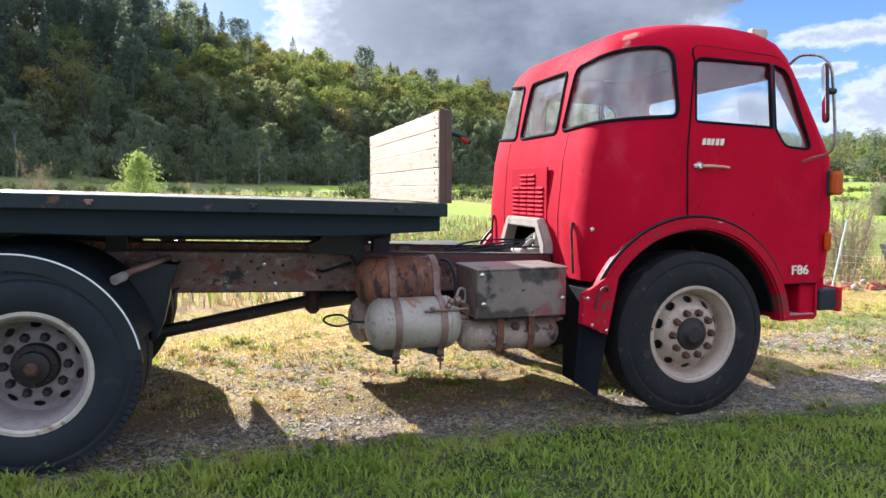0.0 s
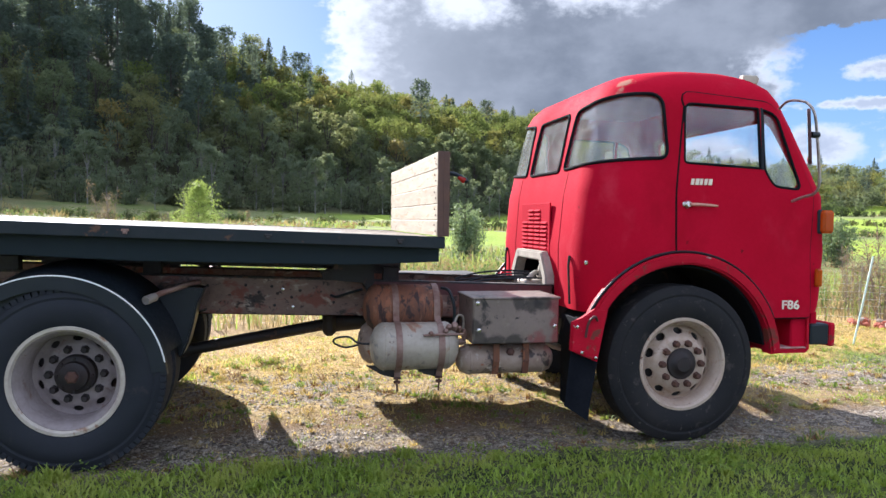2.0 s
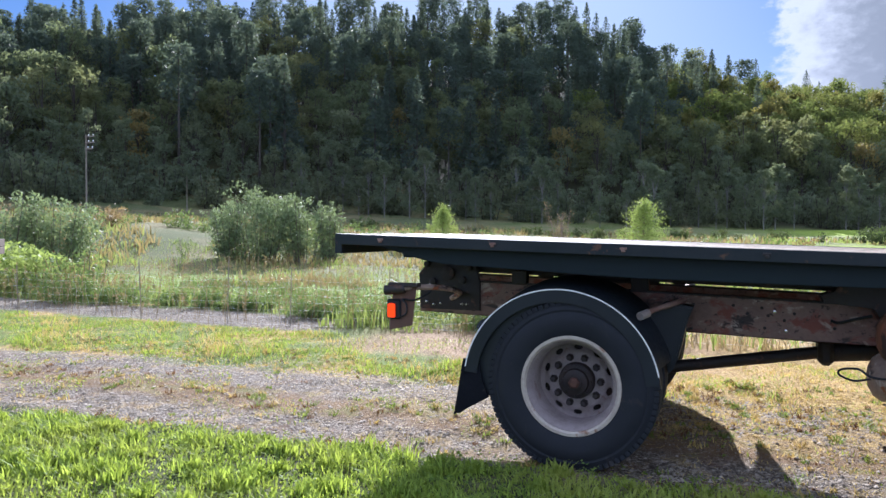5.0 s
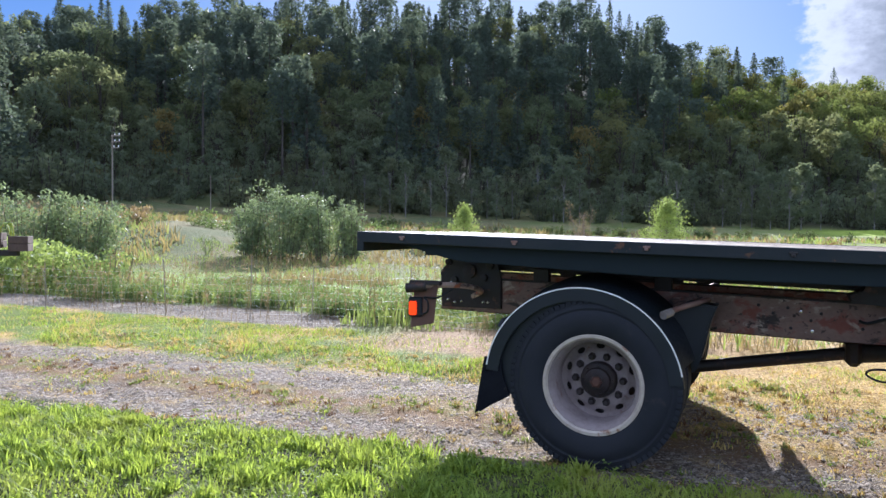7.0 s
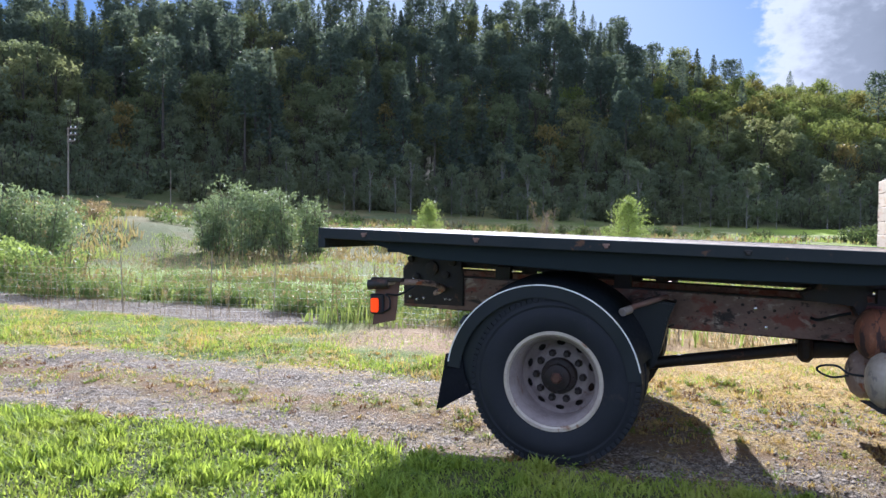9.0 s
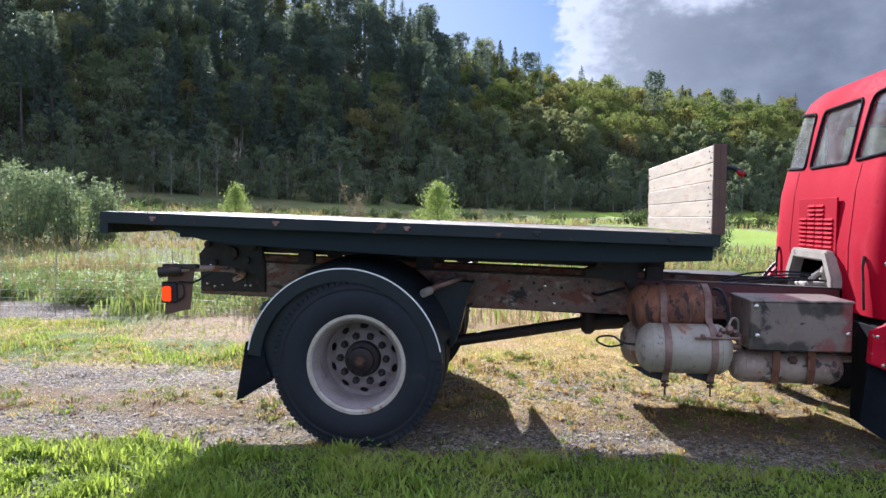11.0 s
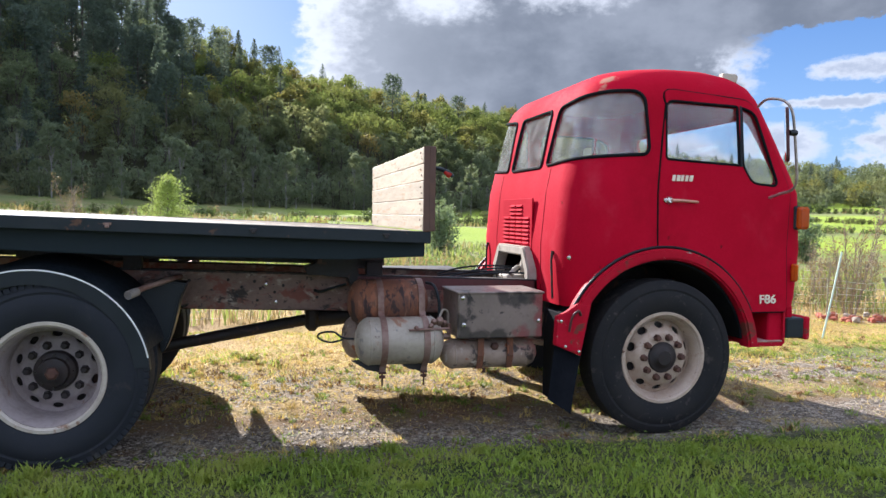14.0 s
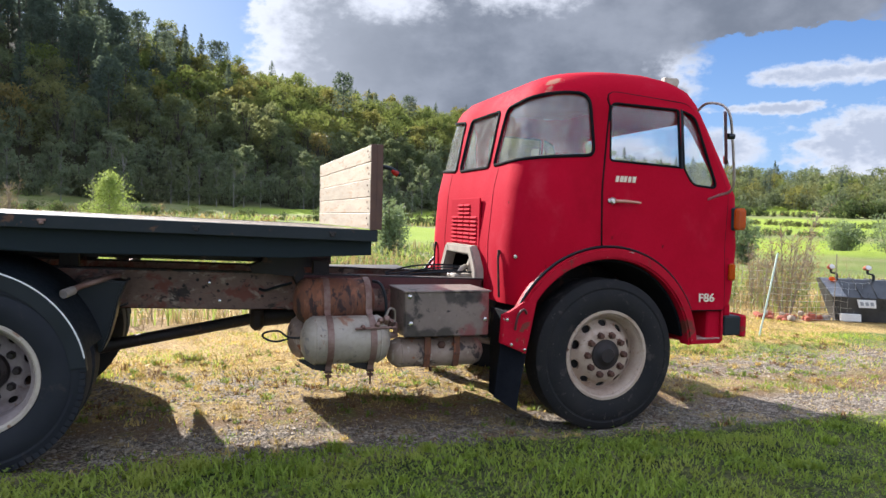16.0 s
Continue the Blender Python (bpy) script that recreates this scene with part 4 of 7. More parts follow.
def plants():
    rs = np.random.default_rng(5)
    # slim birches before the wood, each a tree of its own
    birches = [broadleaf(10, 3.6, 620, rs, 0.26, 0.10, 14, 0) for _ in range(4)]
    for i in range(46):
        az = -34 + 58 * ((i * 0.6180339) % 1.0)
        er = float(np.interp(az, AZ, EDGE_R))
        x, y = spot(az, er - rs.uniform(0, 9))
        solo_tree("birch_tree", "slim grey-green birch at the edge of the wood", "tree", birches[i % 4], x, y, rs.uniform(0, 6), rs.uniform(0.5, 0.95), BIRCHLEAF, BIRCH, "birches along the wood")
    # bushes and saplings in the meadow
    for az, r, h, w, n, leaf, lab in ((-36.6, 31, 3.1, 3.2, 2600, BUSH, "tall pale grey-green willow bush in the meadow"), (-33.2, 31.5, 2.7, 2.6, 1900, BUSH, "pale grey-green willow bush in the meadow"),
                                      (-31.2, 32, 2.5, 1.5, 900, BUSH, "slender pale willow bush in the meadow"), (-38.8, 31, 2.2, 1.8, 1200, BUSH, "low pale willow bush in the meadow"),
                                      (-50.6, 27, 2.3, 2.6, 2100, BUSH, "rounded leafy bush beside the path"), (-54.0, 27, 2.5, 2.8, 2100, BUSH, "rounded leafy bush beside the path"),
                                      (-59.0, 26, 2.6, 3.0, 2100, BUSH, "rounded leafy bush beside the path"),
                                      (-22.2, 44, 2.5, 2.0, 1300, SAPLING, "small bright green sapling in the meadow"), (-6.6, 43, 3.2, 2.6, 2100, SAPLING, "bright yellow-green sapling in the meadow"),
                                      (14.3, 27, 2.1, 1.5, 1500, BUSH, "upright green bush beside the field"), (40.6, 31, 1.7, 1.4, 1100, BUSH, "dark rounded bush by the field"),
                                      (47.2, 44, 1.5, 2.2, 1300, BUSH, "low rounded bush in the field"), (50.4, 42, 2.0, 2.8, 1600, BUSH, "spreading leafy bush in the field")):
        x, y = spot(az, r)
        kind = "sapling" if "sapling" in lab else "bush"
        model = [(v, f, q) for v, f, q in cone_sapling(h, w * 1.4, int(n * 1.5), rs)] if kind == "sapling" else shrub(h, w * 1.1, int(n * 1.7), rs, 0.062, 18)
        solo_tree(kind, lab, kind, model, x, y, rs.uniform(0, 6), 1.0, leaf, BARK)
    for az, r, h, w, lab in ((-12.7, 44, 3.0, 2.6, "withered brown twiggy shrub in the meadow"), (44.1, 13.5, 1.75, 1.3, "withered brown twiggy shrub beside the fence"), (41.9, 14.5, 1.2, 0.9, "withered grey twiggy shrub beside the fence"),
                             (-8.9, 40, 1.6, 0.5, "thin dry stalk shrub in the meadow"), (44.9, 16, 1.5, 1.0, "withered brown twiggy shrub behind the fence")):
        x, y = spot(az, r)
        solo_tree("bare_shrub", lab, "shrub", bare_shrub(h, w, rs, 9, 320), x, y, 0.0, 1.0, SEEDHEAD, TWIG)
    # hedges and copses between the far fields
    out = []
    for az0, az1, r, n, hh in ((24, 58, 76, 80, 0.55), (28, 41.5, 235, 40, 4.2), (41.5, 47, 235, 20, 1.8), (46.5, 58, 235, 30, 4.6), (30, 58, 130, 130, 0.8), (8, 24, 73, 34, 1.3), (-30, 10, 70, 40, 0.8)):
        for i in range(n):
            az, q = az0 + (az1 - az0) * (i + rs.uniform(0, 1)) / n, r * rs.uniform(0.98, 1.02)
            x, y = spot(az, q)
            s = hh * rs.uniform(0.5, 1.2)
            out += placed(shrub(1.0, 1.5, 150, rs, 0.11, 7), x, y, float(ground_z(x, y)), 0, s)
    scrub = []
    for i in range(430):
        az, q = (rs.uniform(-60, 6) if i < 260 else rs.uniform(-62, -24)), 17 + (58 if i < 260 else 38) * rs.uniform(0, 1) ** 0.9
        x, y = spot(az, q)
        if (i < 260 and patchy(x, y, 0.25, 3) < 0.45) or (az > -47 and q < 29) or (q < 40 and patchy(x, y, 0.5, 8) < 0.35):
            continue
        scrub += placed(shrub(1.0, 1.9, 230, rs, 0.052, 8) if q < 36 else shrub(1.0, 1.9, 90, rs, 0.10, 6), x, y, float(ground_z(x, y)), rs.uniform(0, 6), rs.uniform(0.35, 1.1))
    V, F, S = merge([(v, f, (1 if i % 3 else 2) if q == 2 else int((i // 2) % 3 == 0)) for i, (v, f, q) in enumerate(scrub)])
    tagged(new("meadow_scrub", arrays("meadow_scrub", V, F, S, (NETTLE, SEEDHEAD, BARK))), "low mounds of weeds and dry growth in the meadow", "weeds", kind="stuff")
    V, F, S = merge([(v, f, 1 if s == 2 else 0) for v, f, s in out])
    tagged(new("hedge", arrays("hedge", V, F, S, (HEDGE, BARK))), "rough hedges and scrub between the fields", "hedge", kind="stuff")


plants()


# ---------------------------------------------------------------- grass and weeds
def blades(x, y, h, lean, rs, width=0.004):
    """Bent grass blades, three corners wide at the foot, with their tips bowed over."""
    n = len(x)
    z = ground_z(x, y) - 0.004
    a = rs.uniform(0, 2 * np.pi, n)
    d = np.stack((np.cos(a), np.sin(a), np.zeros(n)), 1)
    s = np.stack((-np.sin(a), np.cos(a), np.zeros(n)), 1) * (width * rs.uniform(0.7, 1.4, n))[:, None]
    o = np.stack((x, y, z), 1)
    hh, ll = h[:, None], (lean * h)[:, None]
    up = np.array((0, 0, 1.0))
    m = o + up * hh * 0.6 + d * ll * 0.35
    tip = o + up * hh * rs.uniform(0.8, 1.0, n)[:, None] + d * ll
    V = np.stack((o - s, o + s, m + s * 0.8, m - s * 0.8, tip + s * 0.12, tip - s * 0.12), 1).reshape(-1, 3)
    k = (np.arange(n) * 6)[:, None]
    F = np.concatenate((k + (0, 1, 2, 3), k + (3, 2, 4, 5)), 1).reshape(-1, 4)
    return V, F


def grass():
    rs = np.random.default_rng(11)
    # the lawn in the foreground
    n = 108000
    x, y = rs.uniform(-7.5, 8.5, n), -2.7 + 3.1 * rs.uniform(0, 1, n) ** 0.85
    back = rs.uniform(0, 1, n) < 0.14
    y = np.where(back, rs.uniform(-6.5, -2.6, n), y)
    keep = y < lawn_edge(x) + rs.normal(0.02, 0.10, n) * (0.5 + patchy(x, y, 2.0, 1))
    x, y = x[keep], y[keep]
    h = (0.022 + 0.055 * np.clip(patchy(x, y, 1.7, 2), 0, 2) + 0.05 * np.clip(patchy(x, y, 5.1, 4) - 0.3, 0, 2)) * rs.uniform(0.45, 1.6, len(x)) * 0.8
    h *= np.clip((lawn_edge(x) - y) / 0.4 + 0.45, 0.35, 1.0) * np.interp(x, (-3, 0.5, 2.5), (1.15, 0.9, 0.68))
    V, F = blades(x, y, np.clip(h, 0.012, 0.16), rs.uniform(0.2, 1.4, len(x)), rs, 0.0052)
    ob = new("lawn", arrays("lawn", V, F, mats=(GRASS,)))
    tagged(ob, "short bright green lawn grass along the track", "grass", kind="stuff")
    # rank clumps in the lawn, with broad-leaved weeds between them
    n = 620
    cx, cy = rs.uniform(-7.2, 8.0, n), -2.9 + 3.0 * rs.uniform(0, 1, n) ** 0.8
    keep = (cy < lawn_edge(cx) - 0.03) & (rs.uniform(0, 1, n) < np.interp(cx, (-2, 1, 3), (1.0, 0.55, 0.3)))
    cx, cy = cx[keep], cy[keep]
    m = 70
    k = np.repeat(np.arange(len(cx)), m)
    big = rs.uniform(0.5, 1.25, len(cx))[k] * np.interp(cx, (-2, 2), (1.0, 0.6))[k]
    x, y = cx[k] + rs.normal(0, 0.045, len(k)) * big, cy[k] + rs.normal(0, 0.04, len(k)) * big
    V, F = blades(x, y, np.clip(0.105 * big * rs.uniform(0.5, 1.2, len(k)), 0.03, 0.15), rs.uniform(0.2, 0.9, len(k)), rs, 0.0058)
    tagged(new("lawn_tussocks", arrays("lawn_tussocks", V, F, mats=(GRASS,))), "rank bright green tussocks in the lawn", "grass", kind="stuff")
    n = 9000
    x, y = rs.uniform(-7.2, 8.0, n), -2.9 + 3.0 * rs.uniform(0, 1, n) ** 0.8
    keep = (y < lawn_edge(x) + 0.04) & (patchy(x, y, 2.9, 6) > 0.55)
    x, y = x[keep], y[keep]
    V, F = leaves(np.stack((x, y, ground_z(x, y) + rs.uniform(0.02, 0.075, len(x))), 1), 0.016, up=0.75, rs=rs)
    tagged(new("lawn_herbs", arrays("lawn_herbs", V, F, mats=(HERB,))), "broad-leaved herbs among the lawn grass", "weeds", kind="stuff")
    # small tufts and flat weeds on the track, densest along its middle
    n = 5200
    cx, cy = rs.uniform(-8, 9, n), rs.uniform(-0.45, 3.3, n)
    mid = np.exp(-((cy - 0.95 - 0.12 * np.sin(cx * 0.9)) / 0.30) ** 2)
    rim = np.exp(-((cy - lawn_edge(cx)) / 0.22) ** 2)
    under = ((cx > -0.6) & (cx < 8) & (cy > 1.2)) * 0.55
    keep = (cy > lawn_edge(cx) - 0.05) & (rs.uniform(0, 1, n) < (0.06 + 0.62 * mid + 0.55 * rim + under + np.clip(cy - 1.9, 0, 1) * 0.7) * (0.35 + 0.9 * (patchy(cx, cy, 3.1, 3) > 0.5)))
    cx, cy = cx[keep], cy[keep]
    m = 16
    k = np.repeat(np.arange(len(cx)), m)
    big = rs.uniform(0.4, 1.3, len(cx))[k]
    x, y = cx[k] + rs.normal(0, 0.022, len(k)) * big, cy[k] + rs.normal(0, 0.02, len(k)) * big
    V, F = blades(x, y, np.clip(0.042 * big * rs.uniform(0.5, 1.3, len(k)), 0.01, 0.09), rs.uniform(0.5, 1.8, len(k)), rs, 0.0042)
    kind = rs.choice(3, len(cx), p=(0.42, 0.36, 0.22))[k]
    tagged(new("track_tufts", arrays("track_tufts", V, F, np.repeat(kind, 2), (HERB, DRYGRASS, BROWNWEED))), "small green, straw and brown tufts on the track", "grass", kind="stuff")
    # fallen straw and dead stalks lying on the track
    n = 26000
    x, y = rs.uniform(-8, 9, n), rs.uniform(-0.3, 5.0, n)
    keep = (y > lawn_edge(x) - 0.1) & (rs.uniform(0, 1, n) < 0.25 + 0.75 * (patchy(x, y, 2.2, 7) > 0.55))
    x, y = x[keep], y[keep]
    n = len(x)
    a, half, wid = rs.uniform(0, 6.28, n), rs.uniform(0.010, 0.032, n), rs.uniform(0.0012, 0.003, n)
    d, q = np.stack((np.cos(a) * half, np.sin(a) * half, rs.normal(0, 0.006, n)), 1), np.stack((-np.sin(a) * wid, np.cos(a) * wid, 0 * a), 1)
    o = np.stack((x, y, ground_z(x, y) + rs.uniform(0.006, 0.016, n)), 1)
    V = np.stack((o - d - q, o + d - q, o + d + q, o - d + q), 1).reshape(-1, 3)
    tagged(new("straw_litter", arrays("straw_litter", V, np.arange(4 * n).reshape(n, 4), rs.choice(2, n, p=(0.7, 0.3)), (DRYGRASS, BROWNWEED))), "loose straw and dead stalks on the gravel", "straw", kind="stuff")
    # tufts in the middle strip, the verge, and the dry stretch behind the truck
    n = 120000
    x, y = rs.uniform(-15, 10, n), rs.uniform(0.2, 4.8, n)
    x = np.where((x < -9) & (rs.uniform(0, 1, n) < 0.4), rs.uniform(-9, 10, n), x)
    dens = np.where((y > 0.5) & (y < 1.35), 0.50, 0.22) * (patchy(x, y, 2.6, 3) > 0.55) + np.where(y > 2.2, 0.85, 0) * np.where(x > -1.2, 0.9, 1.0) * (0.35 + 0.65 * (patchy(x, y, 1.4, 5) > 0.4)) + np.where((x > 0) & (y > 1.3), 0.55, 0) * (patchy(x, y, 3.0, 8) > 0.45)
    dens = dens * np.where((x > -4.4) & (x < 0.2) & (y > 3.3 + 0.3 * np.sin(x * 3)), 0.22, 1.0)
    keep = rs.uniform(0, 1, n) < dens
    x, y = x[keep], y[keep]
    dry = rs.uniform(0, 1, len(x)) < np.clip(0.25 + 0.50 * ((x > -1.8) & ((x < 5.5) | (y > 3.2))) + 0.95 * (patchy(x, y, 2.4, 2) - 0.5), 0.1, 0.93)
    h = np.where(y > 2.3, np.where(x > -1.2, 0.030, 0.05), 0.022) * (0.5 + patchy(x, y, 2.2, 6)) * rs.uniform(0.5, 1.5, len(x))
    for name, mask, mat, lab in (("verge_grass", ~dry, GRASS, "tufts of green grass along the gravel track"), ("dry_grass", dry, DRYGRASS, "dry straw-coloured grass beside the track")):
        V, F = blades(x[mask], y[mask], np.clip(h[mask], 0.01, 0.2), rs.uniform(0.3, 1.4, mask.sum()), rs, 0.004)
        tagged(new(name, arrays(name, V, F, mats=(mat,))), lab, "grass", kind="stuff")
    # tall weeds past the fence
    n = 46000
    x, y = rs.uniform(-24, 18, n), 5.4 + 16 * rs.uniform(0, 1, n) ** 1.5
    keep = (rs.uniform(0, 1, n) < 0.35 + 0.65 * patchy(x, y, 0.7, 9)) & ~((x < -5.2) & (y < 6.6))
    x, y = x[keep], y[keep]
    h = (0.10 + 0.32 * np.clip(patchy(x, y, 0.9, 1), 0, 1.3)) * rs.uniform(0.5, 1.3, len(x))
    h = np.where(y > 11, h * 0.6, h)
    h = np.where((x < -3) & (y > 7.4) & (y < 15), h * 0.32, h)
    straw = (x > -3.2) & (y < 8.5) & (rs.uniform(0, 1, len(x)) < 0.8)
    h = np.where(straw, h * 0.6, h)
    V, F = blades(x, y, h, np.where(straw, rs.uniform(0.4, 1.7, len(x)), rs.uniform(0.1, 0.7, len(x))), rs, np.where(straw, 0.006, 0.011))
    tagged(new("weeds", arrays("weeds", V, F, np.repeat(straw.astype(int) + (straw & (np.arange(len(x)) % 5 > 1)), 2), (WEED, TAWNY, SEEDHEAD))), "rough green weeds and grass past the fence", "weeds", kind="stuff")
    # tall tawny grass over the meadow bank
    n = 38000
    az, q = rs.uniform(-62, 24, n), 20.5 + 60 * rs.uniform(0, 1, n) ** 1.2
    x, y = EYE[0] + q * np.sin(np.radians(az)), EYE[1] + q * np.cos(np.radians(az))
    keep = (patchy(x, y, 0.22, 1.5) > 0.35) & ~((az > 4) & (q > 33) & (q < 64))
    x, y, q = x[keep], y[keep], q[keep]
    h = rs.uniform(0.15, 0.55, len(x)) * (0.5 + 0.5 * patchy(x, y, 0.3, 7))
    a = rs.uniform(0, 6.28, len(x))
    w = 0.02 + 0.0009 * q
    d = np.stack((np.cos(a) * w, np.sin(a) * w, np.zeros(len(x))), 1)
    o = np.stack((x, y, ground_z(x, y) - 0.03), 1)
    tip = o + np.stack((rs.normal(0, 0.1, len(x)), rs.normal(0, 0.1, len(x)), h), 1)
    V = np.stack((o - d, o + d, tip + d * 0.3, tip - d * 0.3), 1).reshape(-1, 3)
    tawny = (patchy(x, y, 0.35, 2) + rs.normal(0, 0.25, len(x)) + 0.35 * (az[keep] < -14) > 0.55).astype(int)
    tagged(new("meadow_grass", arrays("meadow_grass", V, np.arange(len(V)).reshape(-1, 4), tawny, (WEED, TAWNY))), "tall tawny and green meadow grass", "grass", kind="stuff")
    # leafy weeds in clumps, and dry stalks with seed heads
    n = 900
    x, y = rs.uniform(-13, 12, n), 6.2 + 6.5 * rs.uniform(0, 1, n) ** 1.4
    keep = (patchy(x, y, 0.8, 4) > 0.5)
    x, y = x[keep], y[keep]
    P = []
    for cx, cy in zip(x, y):
        hh = rs.uniform(0.3, 0.75) * (0.4 if cx < -3 and cy > 7.2 else 1.0)
        q = rs.normal(size=(44, 3)) * (0.14, 0.14, hh * 0.26) + (cx, cy, float(ground_z(cx, cy)) + hh * 0.5)
        P.append(q)
    for i in range(300):
        cx = rs.uniform(-13.5, 0.5)
        cy = np.interp(cx, (-13, -8.5, -5.6, -4, 0), (6.9, 6.9, 6.2, 6.1, 6.4)) + rs.normal(0.25, 0.22)
        if patchy(cx, 0.0, 1.9, 2.0) < 0.35:
            continue
        hh = rs.uniform(0.15, 0.42)
        P.append(rs.normal(size=(80, 3)) * (0.13, 0.13, hh * 0.25) + (cx, cy, float(ground_z(cx, cy)) + hh * 0.5))
    V, F = leaves(np.concatenate(P), 0.034, rs=rs)
    tagged(new("leafy_weeds", arrays("leafy_weeds", V, F, mats=(NETTLE,))), "clumps of leafy nettles and herbs past the fence", "weeds", kind="stuff")
    n = 1500
    x, y = rs.uniform(-14, 14, n), 5.0 + 8 * rs.uniform(0, 1, n) ** 1.5
    z = ground_z(x, y)
    hh = rs.uniform(0.35, 1.0, n)
    p0 = np.stack((x, y, z - 0.02), 1)
    p1 = p0 + np.stack((rs.normal(0, 0.06, n), rs.normal(0, 0.06, n), hh), 1)
    sv, sf = shoots(p0, p1, 0.004, 0.002, 3)
    k = np.repeat(np.arange(n), 7)
    P = p0[k] + (p1 - p0)[k] * rs.uniform(0.62, 1.0, len(k))[:, None] + rs.normal(size=(len(k), 3)) * 0.022
    lv, lf = leaves(P, 0.020, rs=rs)
    V, F, S = merge([(sv, sf, 0), (lv, lf, 0)])
    tagged(new("seed_stalks", arrays("seed_stalks", V, F, mats=(SEEDHEAD,))), "dry brown stalks with seed heads past the fence", "weeds", kind="stuff")
    # low creeping thicket by the path on the left
    n = 5200
    a = rs.uniform(0, 2 * np.pi, n)
    q = np.sqrt(rs.uniform(0, 1, n))
    P = np.stack((-16.0 + 2.6 * q * np.cos(a), 7.9 + 1.5 * q * np.sin(a), rs.uniform(0.02, 1.0, n) * 1.25 * np.sqrt(np.clip(1.02 - q * q, 0, 1))), 1)
    V, F = leaves(P, 0.075, rs=rs)
    tagged(new("thicket", arrays("thicket", V, F, mats=(SAPLING,))), "low bright green thicket beside the gravel path", "bush", kind="stuff")
    # loose stones on the wheel tracks
    n = 44000
    x, y = rs.uniform(-7, 9, n), rs.uniform(-0.35, 2.6, n)
    keep = (y > lawn_edge(x) + 0.08) & (rs.uniform(0, 1, n) < np.where((y > 0.5) & (y < 1.3), 0.35, 1.0) * np.where(x > 2.5, 0.6, 1.0))
    x, y = x[keep], y[keep]
    n = len(x)
    s = 0.004 + 0.014 * rs.uniform(0, 1, n) ** 3.0
    z = ground_z(x, y)
    unit = np.array(((1, 0, 0), (0, 1, 0), (-1, 0, 0), (0, -1, 0), (0, 0, 0.7), (0, 0, -0.5)), float)
    V = unit[None] * s[:, None, None] * rs.uniform(0.6, 1.3, (n, 6, 1)) + np.stack((x, y, z + s * 0.2), 1)[:, None]
    T = np.array(((0, 1, 4), (1, 2, 4), (2, 3, 4), (3, 0, 4)))
    F = (T[None] + (np.arange(n) * 6)[:, None, None]).reshape(-1, 3)
    tagged(new("gravel", arrays("gravel", V.reshape(-1, 3), F, mats=(PEBBLE,))), "loose grey-brown stones on the wheel tracks", "gravel", kind="stuff")


grass()


# ---------------------------------------------------------------- the lorry
# x runs forward along the lorry from the rear axle, y across it from its near flank, z up
MID = 1.245
truck = thing("flatbed_truck", "old red cab-over lorry with an empty flat bed on gravel", "truck")

LEVEL = (0.80, 0.95, 1.30, 1.70, 1.90, 2.20, 2.38, 2.47, 2.54, 2.59, 2.62)
REAR_X = (3.30, 3.30, 3.29, 3.32, 3.36, 3.42, 3.465, 3.51, 3.58, 3.70, 3.88)
FRONT_X = (5.08, 5.11, 5.14, 5.12, 5.035, 4.89, 4.81, 4.755, 4.68, 4.56, 4.42)
NEAR_Y = (0.035, 0.03, 0.03, 0.035, 0.05, 0.07, 0.092, 0.125, 0.19, 0.29, 0.43)
REAR_R = (0.42, 0.42, 0.42, 0.42, 0.42, 0.42, 0.42, 0.42, 0.42, 0.42, 0.42)
FRONT_R = (0.16, 0.16, 0.17, 0.18, 0.20, 0.22, 0.24, 0.25, 0.26, 0.28, 0.3)


def cab_at(z):
    return [float(np.interp(z, LEVEL, v)) for v in (REAR_X, FRONT_X, NEAR_Y, REAR_R, FRONT_R)]


def skin(s, z):
    """A place on the near half of the cab's outside. s is 0 where the rear corner begins; below 0 it runs forward along the flank, above 0 round the corner and across the back."""
    xr, xf, y0, rr, rf = cab_at(z)
    turn = rr * math.pi / 2
    if s <= 0:
        x = xr + rr - s
        if x > xf - rf:
            d = min(x - (xf - rf), rf)
            return Vector((xf - rf + d, y0 + rf - math.sqrt(max(rf * rf - d * d, 0)), z))
        return Vector((x, y0, z))
    if s < turn:
        a = s / rr
        return Vector((xr + rr - rr * math.sin(a), y0 + rr - rr * math.cos(a), z))
    return Vector((xr, y0 + rr + s - turn, z))


def flank(x, z):
    """The skin coordinates of a place on the flank at x."""
    xr, _, _, rr, _ = cab_at(z)
    if x >= xr + rr:
        return (xr + rr - x, z)
    return (rr * math.asin(min(1.0, (xr + rr - x) / rr)), z)


def back(y, z):
    _, _, y0, rr, _ = cab_at(z)
    return (rr * math.pi / 2 + y - y0 - rr, z)


def skin_out(s, z, off):
    p, e = skin(s, z), 0.004
    n = (skin(s - e, z) - skin(s + e, z)).cross(skin(s, z + e) - skin(s, z - e)).normalized()
    if n.y > 0.2 or (abs(n.y) < 0.2 and n.x > 0):
        n = -n
    return p + n * off


def far(p):
    return Vector((p.x, 2 * MID - p.y, p.z))


